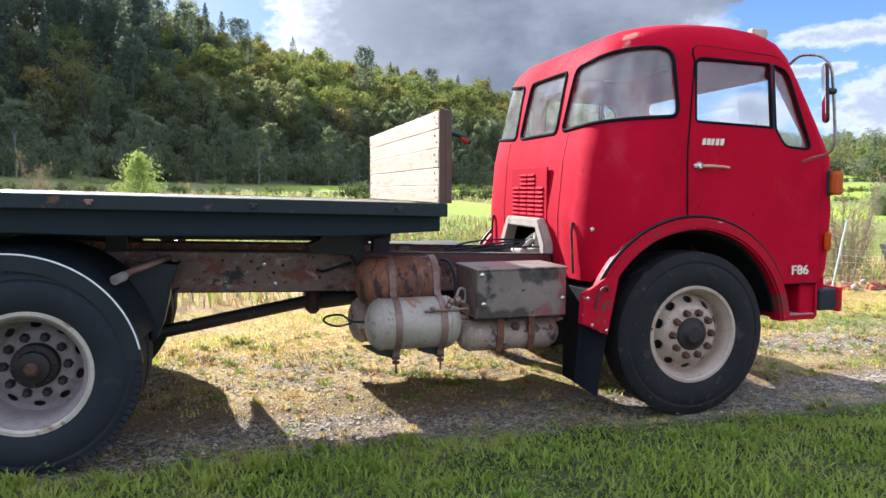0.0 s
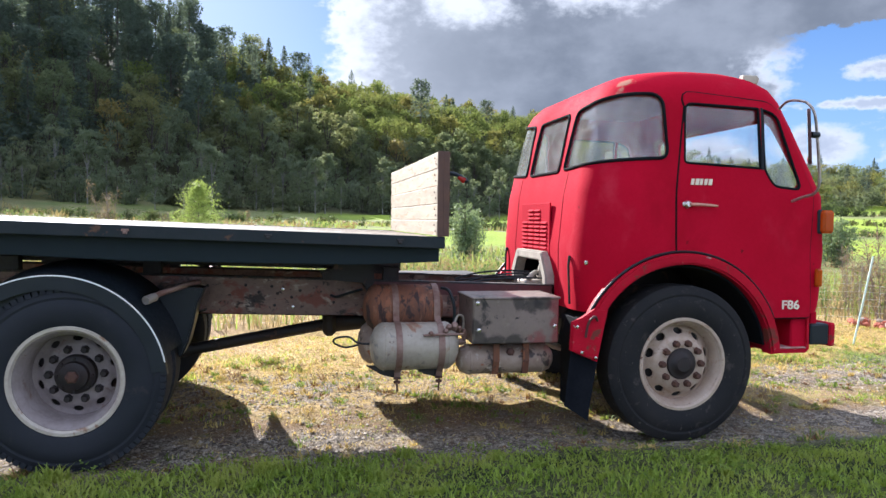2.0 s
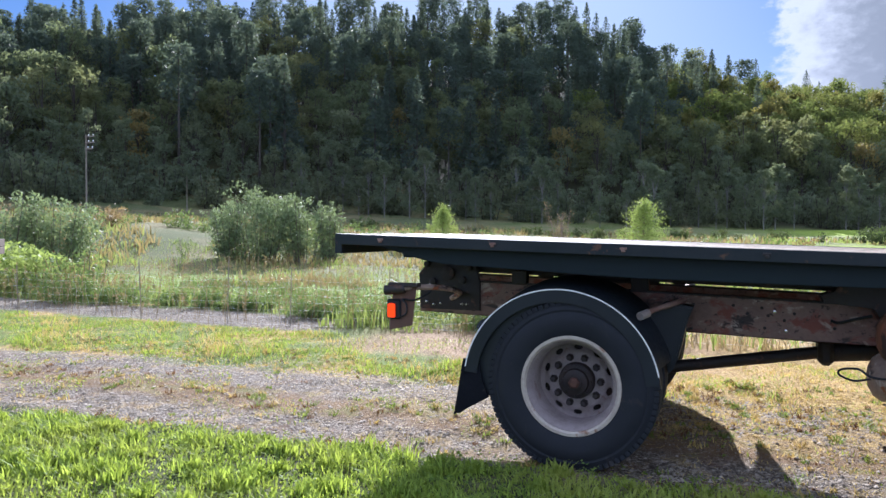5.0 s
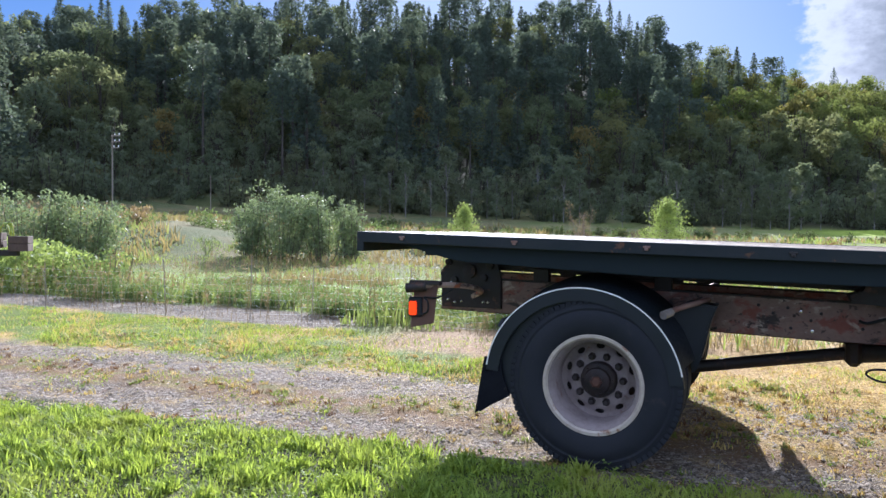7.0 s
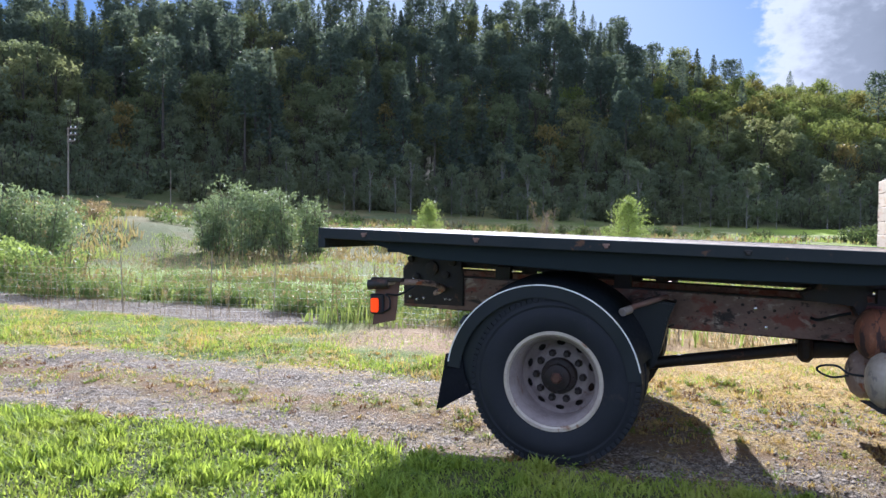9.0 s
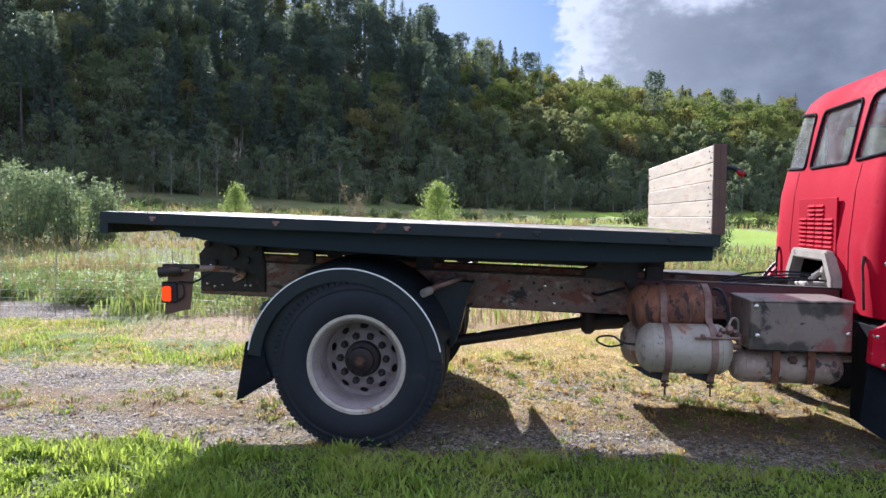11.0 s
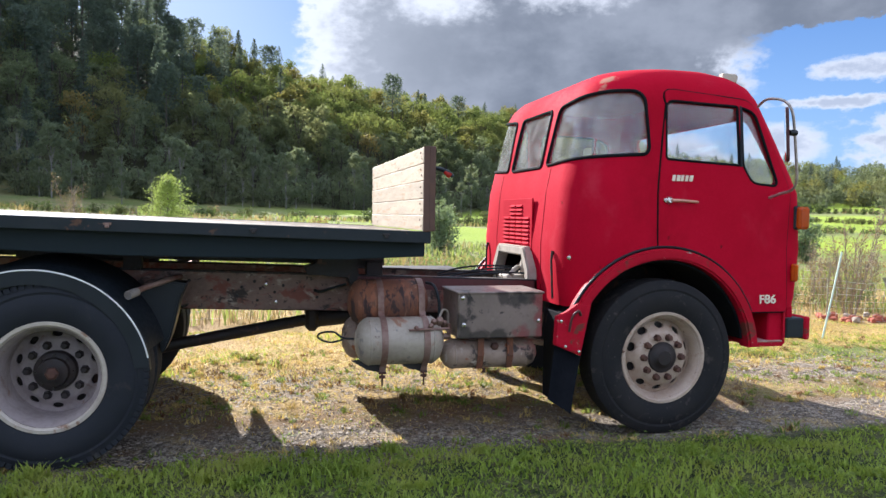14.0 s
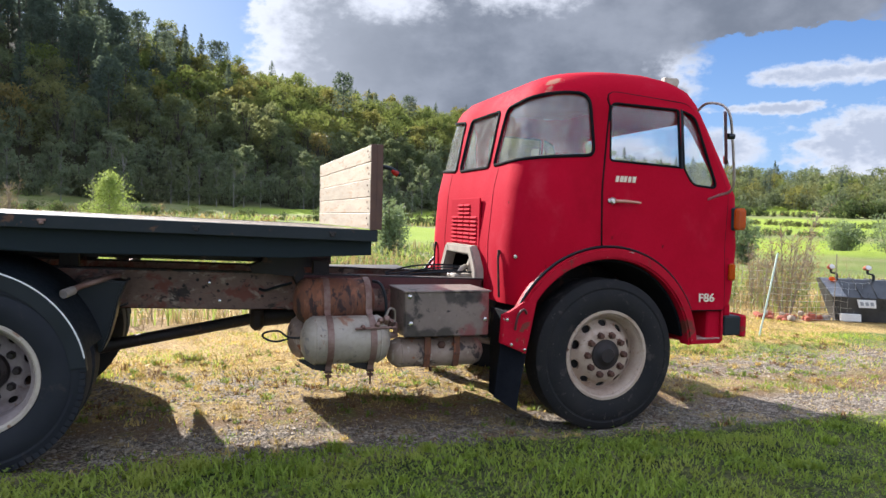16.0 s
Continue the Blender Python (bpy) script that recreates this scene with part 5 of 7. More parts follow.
def skin_patch(outline, lo, hi, rings=7, mirror=False, hole=None):
    """A plate that follows the cab's skin inside an outline in skin coordinates, between two offsets; with a hole it is the ring between both outlines."""
    bm = bmesh.new()
    put_at = (lambda p: far(p)) if mirror else (lambda p: p)
    n = len(outline)
    cx, cz = sum(p[0] for p in outline) / n, sum(p[1] for p in outline) / n
    layers = []
    for off in (lo, hi):
        rows = []
        for k in range(rings + 1):
            f = k / rings
            row = []
            for i, (s, z) in enumerate(outline):
                if hole:
                    a, b = hole[i][0] * (1 - f) + s * f, hole[i][1] * (1 - f) + z * f
                else:
                    a, b = cx + (s - cx) * f, cz + (z - cz) * f
                if k == 0 and not hole:
                    row = [bm.verts.new(put_at(skin_out(cx, cz, off)))] * n
                    break
                row.append(bm.verts.new(put_at(skin_out(a, b, off))))
            rows.append(row)
        layers.append(rows)
        for r0, r1 in zip(rows, rows[1:]):
            for i in range(n):
                j = (i + 1) % n
                vs = list(dict.fromkeys((r0[i], r0[j], r1[j], r1[i])))
                if len(vs) > 2:
                    bm.faces.new(vs)
    for row0, row1 in ((layers[0][-1], layers[1][-1]),) + (((layers[0][0], layers[1][0]),) if hole else ()):
        for i in range(n):
            j = (i + 1) % n
            bm.faces.new((row0[i], row0[j], row1[j], row1[i]))
    return bm


def skin_cord(outline, off, r, mirror=False, closed=True, seg=6):
    pts = [skin_out(s, z, off) for s, z in outline]
    if mirror:
        pts = [far(p) for p in pts]
    bm = bmesh.new()
    if closed:
        pts = pts + [pts[0]]
    return tube(bm, pts, r, seg)


def dense(outline, step=0.05):
    out = []
    for i, a in enumerate(outline):
        a, b = Vector(a), Vector(outline[(i + 1) % len(outline)])
        k = max(1, int((b - a).length / step))
        out += [tuple(a.lerp(b, j / k)) for j in range(k)]
    return out


def grown(outline, d):
    """The outline moved outward by d."""
    n = len(outline)
    cx, cz = sum(p[0] for p in outline) / n, sum(p[1] for p in outline) / n
    out = []
    for i in range(n):
        a, b = Vector(outline[i - 1]), Vector(outline[(i + 1) % n])
        t = (b - a).normalized()
        v = Vector((t.y, -t.x))
        c = Vector(outline[i]) - Vector((cx, cz))
        if v.dot(c) < 0:
            v = -v
        out.append(tuple(Vector(outline[i]) + v * d))
    return out


def to_skin(pts):
    return [flank(x, z) for x, z in pts]


# outlines on the flank in (x, z), and round the back in skin coordinates
DOOR_WIN = dense(to_skin(rounded([(3.945, 1.915), (4.535, 1.89), (4.525, 2.315), (3.955, 2.33)], [0.03, 0.01, 0.02, 0.06])), 0.06)
QUARTER = dense(to_skin(rounded([(4.565, 1.885), (4.64, 1.765), (4.86, 1.745), (4.665, 2.275), (4.555, 2.31)], [0.03, 0.05, 0.06, 0.09, 0.02])), 0.06)
SIDE_WIN = dense(rounded([back(0.80, 1.895), back(0.77, 2.345), flank(3.62, 2.40), flank(3.80, 2.385), flank(3.825, 1.945)], [0.05, 0.07, 0.2, 0.10, 0.07], 6), 0.06)
BACK_WIN = dense(rounded([back(0.895, 1.89), back(1.595, 1.89), back(1.575, 2.345), back(0.915, 2.345)], 0.05), 0.06)
ARCH_C, ARCH_R = (3.95, 0.53), 0.695


def arch(r, a0, a1, n=30):
    return [(ARCH_C[0] + r * math.cos(radians(a0 + (a1 - a0) * i / n)), ARCH_C[1] + r * math.sin(radians(a0 + (a1 - a0) * i / n))) for i in range(n + 1)]


DOOR_XZ = rounded([(3.905, 2.415), (4.63, 2.36), (4.73, 2.24), (4.955, 1.72), (4.955, 0.835), (4.66, 0.835)], [0.12, 0.08, 0.15, 0.06, 0.02, 0.02], 4) \
    + [p for p in arch(0.765, 24, 94, 18)]
DOOR = dense(to_skin(DOOR_XZ), 0.06)


def baked(ob):
    """The mesh of an object with its modifiers worked in."""
    dg = bpy.context.evaluated_depsgraph_get()
    me = bpy.data.meshes.new_from_object(ob.evaluated_get(dg))
    old = ob.data
    ob.modifiers.clear()
    ob.data = me
    bpy.data.meshes.remove(old)
    return me


def cut(ob, cutters):
    """Cuts openings through a part and takes the cutting shapes away again."""
    obs = []
    for bm in cutters:
        bmesh.ops.recalc_face_normals(bm, faces=bm.faces)
        me = bpy.data.meshes.new("cutter")
        bm.to_mesh(me), bm.free()
        c = new("cutter", me)
        obs.append(c)
        md = ob.modifiers.new("cut", "BOOLEAN")
        md.operation, md.object, md.solver = "DIFFERENCE", c, "EXACT"
    baked(ob)
    for c in obs:
        me = c.data
        bpy.data.objects.remove(c)
        bpy.data.meshes.remove(me)


def cab_ring(z, inset=0.0):
    xr, xf, y0, rr, rf = cab_at(z)
    xr, xf, y0, rr, rf = xr + inset, xf - inset, y0 + inset, rr - inset, rf - inset
    y1 = 2 * MID - y0
    pts = []
    for i in range(13):
        a = math.pi / 2 * i / 12
        pts.append((xr + rr - rr * math.sin(a), y0 + rr - rr * math.cos(a)))
    for i in range(1, 8):
        pts.append((xr, y0 + rr + (y1 - y0 - 2 * rr) * i / 8))
    for i in range(13):
        a = math.pi / 2 * i / 12
        pts.append((xr + rr - rr * math.cos(a), y1 - rr + rr * math.sin(a)))
    for i in range(1, 12):
        pts.append((xr + rr + (xf - rf - xr - rr) * i / 12, y1))
    for i in range(9):
        a = math.pi / 2 * i / 8
        pts.append((xf - rf + rf * math.sin(a), y1 - rf + rf * math.cos(a)))
    for i in range(1, 8):
        pts.append((xf, y1 - rf - (y1 - y0 - 2 * rf) * i / 8))
    for i in range(9):
        a = math.pi / 2 * i / 8
        pts.append((xf - rf + rf * math.cos(a), y0 + rf - rf * math.sin(a)))
    for i in range(1, 12):
        pts.append((xf - rf - (xf - rf - xr - rr) * i / 12, y0))
    return pts


def build_cab():
    bm = bmesh.new()
    zs = [0.86, 0.95, 1.1, 1.3, 1.5, 1.7, 1.8, 1.9, 2.0, 2.1, 2.2, 2.27, 2.34, 2.38, 2.425, 2.47, 2.505, 2.54, 2.565, 2.59, 2.605, 2.62]
    layers = []
    for inset, top in ((0.0, 2.634), (0.03, 2.60)):
        rows = []
        for z in zs:
            zz = z if not inset else min(z, 2.60 - (2.62 - z) * 0.9)
            rows.append([bm.verts.new((x, y, zz)) for x, y in cab_ring(z, inset)])
        mx = sum(v.co.x for v in rows[-1]) / len(rows[-1])
        cap = bm.verts.new((mx, MID, top))
        for a, b in zip(rows, rows[1:]):
            for i in range(len(a)):
                j = (i + 1) % len(a)
                bm.faces.new((a[i], a[j], b[j], b[i]))
        last = rows[-1]
        for i in range(len(last)):
            bm.faces.new((last[i], last[(i + 1) % len(last)], cap))
        layers.append(rows)
    for i in range(len(layers[0][0])):
        j = (i + 1) % len(layers[0][0])
        bm.faces.new((layers[0][0][i], layers[1][0][i], layers[1][0][j], layers[0][0][j]))
    for f in bm.faces:
        f.material_index = 0
    cab = part("cab", bm, RED, truck, "faded red painted sheet steel cab")
    cutters = []
    for o in (DOOR_WIN, QUARTER):
        for mir in (False, True):
            cutters.append(skin_patch(grown(o, 0.012), -0.09, 0.06, 5, mir))
    for mir in (False, True):
        cutters.append(skin_patch(SIDE_WIN, -0.09, 0.06, 9, mir))
    cutters.append(skin_patch(BACK_WIN, -0.09, 0.06, 6))
    b = bmesh.new()
    lathe(b, [(0.0, -1), (ARCH_R, -1), (ARCH_R, 3.6), (0.0, 3.6)], pose(ARCH_C[0], 0, ARCH_C[1], -90), 48)
    cutters.append(b)
    cutters.append(prism(bmesh.new(), [(0.84, 0.80), (0.84, 1.06), (0.95, 1.22), (1.54, 1.22), (1.65, 1.06), (1.65, 0.80)], 3.1, 3.5, 0, "x"))
    # windscreen
    cutters.append(prism(bmesh.new(), rounded([(0.30, 1.78), (2.19, 1.78), (2.10, 2.28), (0.39, 2.28)], 0.1), 4.6, 5.3, 0, "x"))
    cut(cab, cutters)
    cab.data.shade_smooth()
    cab.data.set_sharp_from_angle(angle=radians(32))
    if not cab.data.materials:
        cab.data.materials.append(RED)
    # glass and rubber round every opening
    for o, sides, lab in ((SIDE_WIN, (False, True), "curved corner window"), (BACK_WIN, (False,), "flat rear window")):
        for mir in sides:
            g = part("window_pane", skin_patch(grown(o, 0.006), -0.016, -0.011, 9, mir), GLASS_DUSTY, cab, lab, 30)
            g.visible_shadow = False
            part("window_gasket", skin_cord(o, 0.0, 0.013, mir), SEAL, cab, "black rubber gasket", 60)
    scr = prism(bmesh.new(), rounded([(0.28, 0.0), (2.21, 0.0), (2.12, 0.56), (0.37, 0.56)], 0.1), -0.003, 0.003, 0, "x")
    for v in scr.verts:
        v.co.x, v.co.z = 5.015 - 0.40 * v.co.z + v.co.x, 1.76 + v.co.z
    g = part("windscreen", scr, GLASS, cab, "slanted windscreen")
    g.visible_shadow = False
    return cab


cab = build_cab()


def build_doors():
    for mir in (False, True):
        k = (lambda p: far(p)) if mir else (lambda p: p)
        door = part("door", skin_patch(DOOR, -0.004, 0.010, 14, mir), RED, truck, "red cab door with a split window", 30)
        cutters = [skin_patch(grown(o, 0.006), -0.06, 0.06, 5, mir) for o in (DOOR_WIN, QUARTER)]
        cut(door, cutters)
        door.data.shade_smooth()
        door.data.set_sharp_from_angle(angle=radians(32))
        part("door_seal", skin_cord(grown(DOOR, 0.005), 0.0, 0.0065, mir, seg=5), SEAL, door, "black rubber seal", 60)
        for o in (DOOR_WIN, QUARTER):
            g = part("window_pane", skin_patch(grown(o, 0.010), -0.014, -0.009, 5, mir), GLASS, door, "", 30)
            g.visible_shadow = False
            part("window_gasket", skin_cord(o, 0.004, 0.011, mir), SEAL, door, "black rubber gasket", 60)
        bm = bmesh.new()
        tube(bm, [k(skin_out(*flank(4.548, z), 0.006)) for z in (1.88, 2.0, 2.15, 2.32)], 0.012, 6)
        part("window_divider", bm, BLACK, door)
        # handle: chrome boss with a faded bar
        bm = bmesh.new()
        m = Matrix.Translation(k(Vector((3.965, 0.03, 1.628)))) @ pose(0, 0, 0, 90 if not mir else -90)
        lathe(bm, [(0.0, 0.03), (0.016, 0.03), (0.026, 0.02), (0.03, 0.0), (0.03, -0.015)], m, 20)
        box(bm, 3.925, 3.99, 0.012, 0.03, 1.612, 1.645, 0.006) if not mir else None
        part("handle_boss", bm, CHROME, door, "worn chrome handle boss", 40)
        bm = bmesh.new()
        tube(bm, [k(Vector((x, y, z))) for x, y, z in ((3.975, 0.0, 1.628), (4.05, -0.014, 1.627), (4.13, -0.012, 1.623), (4.18, 0.0, 1.62))], [0.012, 0.011, 0.010, 0.008], 8)
        part("door_handle", bm, COPPER, door, "faded pink-red handle bar", 60)
        # maker's mark as plain slanted bars
        for i, (w, h) in enumerate(((0.022, 0.042), (0.026, 0.042), (0.02, 0.042), (0.022, 0.042), (0.026, 0.042))):
            x = 3.985 + i * 0.0335
            bm = prism(bmesh.new(), [(x, 1.765), (x + w, 1.765), (x + w + 0.008, 1.765 + h), (x + 0.008, 1.765 + h)], 0.0225, 0.029)
            for v in bm.verts:
                v.co = k(v.co)
            part("badge_bar", bm, CREAM, door, "small cream badge bar")
    cu = bpy.data.curves.new("lettering", "FONT")
    cu.body, cu.size, cu.extrude, cu.align_x, cu.offset = "F86", 0.088, 0.003, "LEFT", 0.0012
    tmp = new("lettering", cu)
    me = bpy.data.meshes.new_from_object(tmp.evaluated_get(bpy.context.evaluated_depsgraph_get()))
    bpy.data.objects.remove(tmp)
    me.materials.append(CREAM)
    part("lettering", me, CREAM, truck, "raised cream model lettering on the door", at=pose(4.717, 0.016, 0.897, 90, 0, 0) @ Matrix.Diagonal((1.12, 1, 1, 1)))


build_doors()


def ribbon(pts_in, pts_out, y0, y1, bevel=0.01):
    """A flat band between two rows of (x, z) points, drawn out along y."""
    return prism(bmesh.new(), pts_in + pts_out[::-1], y0, y1, bevel)


def cab_details():
    for mir in (False, True):
        def fl(bm):
            if mir:
                for v in bm.verts:
                    v.co = far(v.co)
            return bm
        # wheel arch lip, its rubber seam, the inner well
        part("wheel_arch", fl(ribbon(arch(0.685, 4, 170, 40), arch(0.762, 4, 170, 40), -0.012, 0.12, 0.014)), RED_WORN, truck, "red wheel arch with chipped edge", 40)
        bm = bmesh.new()
        tube(bm, [(x, 0.024, z) for x, z in arch(0.772, 24, 152, 40)], 0.011, 6)
        part("arch_seam", fl(bm), BLACK, truck, "black rubber seam", 60)
        part("wheel_well", fl(ribbon(arch(0.665, 9, 176, 30), arch(0.682, 9, 176, 30), 0.06, 0.62, 0)), SEAL, truck, "", 40)
        # fender tail behind the wheel, with the rubber flap
        part("fender_tail", fl(prism(bmesh.new(), [(3.13, 0.83), (3.12, 0.64), (3.31, 0.56), (3.35, 0.76), (3.38, 0.91), (3.29, 0.92), (3.2, 0.86)], -0.016, 0.03, 0.008)), RED_WORN, truck, "chipped red fender tail", 40)
        bm = bmesh.new()
        tube(bm, bend([(3.22, -0.02, 0.73), (3.23, -0.04, 0.83), (3.27, -0.045, 0.87), (3.3, -0.025, 0.84)], 5), 0.009, 8)
        part("grab_loop", fl(bm), MAROON, truck, "bent dark red pipe loop", 60)
        for x, z in ((3.196, 0.628), (3.295, 0.59), (3.16, 0.8)):
            bm = bmesh.new()
            lathe(bm, [(0.011, 0.0), (0.011, 0.006), (0.0, 0.010)], pose(x, -0.016, z, 90), 10)
            part("fender_rivet", fl(bm), CHROME, truck, "", 40)
        part("mud_flap", fl(prism(bmesh.new(), [(3.14, 0.63), (3.12, 0.47), (3.1, 0.26), (3.27, 0.15), (3.28, 0.25), (3.3, 0.38), (3.33, 0.55)], 0.03, 0.045, 0)), FLAP, truck, "black rubber mud flap")
        part("flap_inner", fl(box(bmesh.new(), 3.255, 3.275, 0.045, 0.52, 0.17, 0.82, 0.003)), FLAP, truck, "black rubber mud flap")
        # recessed step below the door
        part("step_well", fl(prism(bmesh.new(), [(4.64, 0.845), (4.655, 0.845), (4.655, 0.62), (4.95, 0.605), (4.95, 0.845), (4.965, 0.845), (4.97, 0.60), (4.945, 0.575), (4.70, 0.575), (4.64, 0.60)], 0.04, 0.36, 0)), RED_WORN, truck, "red step well with worn tread", 40)
        part("step_tread", fl(box(bmesh.new(), 4.66, 4.945, 0.035, 0.245, 0.607, 0.618, 0.004)), TREAD, truck, "dusty worn step tread")
        part("step_back", fl(box(bmesh.new(), 4.645, 4.965, 0.25, 0.27, 0.58, 0.86, 0.002)), RED, truck)
        part("step_post", fl(box(bmesh.new(), 4.835, 4.96, 0.06, 0.25, 0.60, 0.86, 0.01)), RED, truck)
        # amber lamps on the front corner
        bm = bmesh.new()
        box(bm, 5.005, 5.06, 0.025, 0.09, 1.435, 1.61, 0.012)
        lamp = part("indicator_lamp", fl(bm), BLACK, truck, "corner indicator with amber lens")
        part("lens", fl(box(bmesh.new(), 5.018, 5.112, -0.012, 0.07, 1.44, 1.605, 0.018)), AMBER, lamp, "amber plastic lens", 30)
        part("side_lamp", fl(box(bmesh.new(), 4.985, 5.035, -0.004, 0.035, 1.055, 1.185, 0.012)), AMBER, truck, "small amber marker lens", 30)
        # mirror on its bent arm
        bm = bmesh.new()
        tube(bm, bend([(4.70, 0.085, 2.325), (4.70, 0.0, 2.362), (4.70, -0.11, 2.352), (4.70, -0.21, 2.315), (4.71, -0.262, 2.24), (4.735, -0.262, 2.10), (4.755, -0.262, 1.92), (4.77, -0.255, 1.78), (4.78, -0.20, 1.715), (4.78, -0.08, 1.69), (4.78, 0.03, 1.665)], 5), 0.0095, 8)
        arm = part("mirror_arm", fl(bm), ARM, truck, "bent dull steel mirror arm", 60)
        m = pose(4.675, -0.262, 2.085, 0, -4, 0)
        bm = bmesh.new()
        prism(bm, rounded([(-0.095, -0.185), (0.095, -0.185), (0.095, 0.185), (-0.095, 0.185)], 0.05), -0.010, 0.010, 0.005, "x")
        bmesh.ops.transform(bm, matrix=m @ pose(0, 0, 0, 0, 0, -37), verts=bm.verts)
        part("mirror_shell", fl(bm), MAROON, arm, "dark red mirror back", 40)
        bm = prism(bmesh.new(), rounded([(-0.086, -0.175), (0.086, -0.175), (0.086, 0.175), (-0.086, 0.175)], 0.045), -0.0135, -0.0115, 0, "x")
        bmesh.ops.transform(bm, matrix=m @ pose(0, 0, 0, 0, 0, -37), verts=bm.verts)
        part("mirror_glass", fl(bm), MIRROR, arm, "mirror glass")
        bm = bmesh.new()
        lathe(bm, [(0.0, -0.03), (0.02, -0.03), (0.022, 0.0), (0.02, 0.025), (0.0, 0.03)], pose(4.72, -0.262, 2.10, 0, 90), 12)
        part("mirror_clamp", fl(bm), BLACK, arm, "", 40)
        # prop rod and reflector near the rear corner
        bm = bmesh.new()
        tube(bm, [(3.285, 0.46, 1.25), (3.275, 0.455, 1.18), (3.28, 0.43, 0.90)], [0.012, 0.009, 0.009], 8)
        part("prop_rod", fl(bm), CHASSIS_DARK, truck, "thin rod on the cab back", 60)
        bm = bmesh.new()
        p = skin_out(*flank(3.335, 1.21), 0.0)
        lathe(bm, [(0.016, -0.01), (0.016, 0.006), (0.011, 0.011), (0.0, 0.012)], Matrix.Translation(p) @ pose(0, 0, 0, 90, 0, -35), 16)
        part("cab_catch", fl(bm), CHROME, truck, "round chrome catch", 40)
    # front bumper with raked ends
    bm = box(bmesh.new(), 5.125, 5.175, 0.02, 2.47, 0.62, 0.79, 0.012)
    part("bumper", bm, RED_WORN, truck, "straight dark red steel bumper")
    part("bumper_end", box(bmesh.new(), 4.975, 5.127, 0.03, 2.46, 0.632, 0.782, 0.010), BLACK, truck, "black bumper end")
    part("front_panel", box(bmesh.new(), 5.0, 5.065, 0.08, 2.41, 0.66, 0.87, 0.01), RED, truck)
    # marker lamp on the roof
    for y in (0.23, 2.26):
        lamp = part("roof_lamp", box(bmesh.new(), 4.485, 4.605, y - 0.03, y + 0.03, 2.51, 2.577, 0.008), LAMPCREAM, truck, "ivory roof marker lamp", 30)
        part("lens", box(bmesh.new(), 4.59, 4.616, y - 0.024, y + 0.024, 2.53, 2.568, 0.006), LAMPCREAM, lamp)
    # pressed seams down the back of the cab
    for y in (0.69, 1.80):
        bm = bmesh.new()
        pts = [Vector((cab_at(z)[0] - 0.0005, y + (0.05 if y < MID else -0.05) * (1.87 - z) * 0.6, z)) for z in np.linspace(1.87, 0.92, 16)]
        tube(bm, pts, 0.0035, 5)
        part("panel_seam", bm, RED_WORN, truck, "pressed seam", 60)
    # louvred panel on the back: four columns of pressed slots
    bm = bmesh.new()
    for y0, y1, rows in ((0.955, 1.10, (0, 7)), (1.115, 1.255, (0, 10)), (1.27, 1.41, (0, 10)), (1.425, 1.57, (0, 7))):
        for k in range(*rows):
            z = 1.275 + k * 0.0335
            vs = [bm.verts.new(p) for p in ((3.294, y0, z), (3.294, y1, z), (3.281, y1 - 0.006, z + 0.005), (3.281, y0 + 0.006, z + 0.005), (3.296, y0, z + 0.024), (3.296, y1, z + 0.024))]
            for f in ((0, 1, 2, 3), (3, 2, 5, 4), (0, 3, 4), (1, 5, 2), (0, 4, 5, 1)):
                bm.faces.new([vs[i] for i in f])
    panel = part("vent_panel", box(bmesh.new(), 3.2865, 3.300, 0.90, 1.60, 1.225, 1.645, 0.002), RED, truck, "pressed red panel on the cab back")
    for v in bm.verts:
        v.co.x -= 0.0075
    part("louvres", bm, RED, panel, "rows of pressed cooling slots")
    # cast frame round the opening below, with the engine behind
    o = [(0.80, 0.88), (0.80, 1.08), (0.93, 1.26), (1.56, 1.26), (1.69, 1.08), (1.69, 0.88)]
    i = [(0.885, 0.88), (0.885, 1.05), (0.975, 1.185), (1.515, 1.185), (1.605, 1.05), (1.605, 0.88)]
    part("cast_frame", prism(bmesh.new(), o + i[::-1], 3.225, 3.315, 0.012, "x"), GREYCAST, truck, "pale cast frame round the rear opening", 40)
    eng = part("engine", box(bmesh.new(), 3.45, 4.6, 0.92, 1.57, 0.55, 1.15, 0.05), CHASSIS_DARK, truck, "dark greasy engine block", 40)
    bm = bmesh.new()
    lathe(bm, [(0.0, 0.16), (0.06, 0.15), (0.075, 0.06), (0.07, 0.0), (0.09, -0.02), (0.09, -0.1)], pose(3.32, 1.05, 1.0), 20)
    part("air_filter", bm, GREYCAST, eng, "pale cast housing", 40)
    bm = bmesh.new()
    box(bm, 3.12, 3.28, 0.98, 1.2, 0.985, 1.03, 0.015)
    tube(bm, bend([(3.15, 0.99, 1.03), (3.22, 1.04, 1.085), (3.32, 1.10, 1.06)], 4), 0.02, 8)
    part("linkage", bm, GREYCAST, truck, "pale gear linkage", 40)
    for y, z, s in ((0.95, 1.02, 0.06), (1.05, 1.03, 0.1), (1.2, 1.02, 0.05), (1.35, 1.04, 0.08)):
        bm = bmesh.new()
        tube(bm, bend([(2.55 + s, y, 1.01), (2.85, y + 0.03, z + s * 0.25), (3.1, y - 0.02, z + s * 0.5), (3.4, y, z + 0.02)], 6), 0.008, 6)
        part("cable", bm, BLACK, truck, "black cable over the frame", 60)
    # lower back of the cab and floor
    box_part("cab_floor", 3.56, 4.95, 0.12, 2.37, 1.20, 1.235, CHASSIS_DARK, truck)
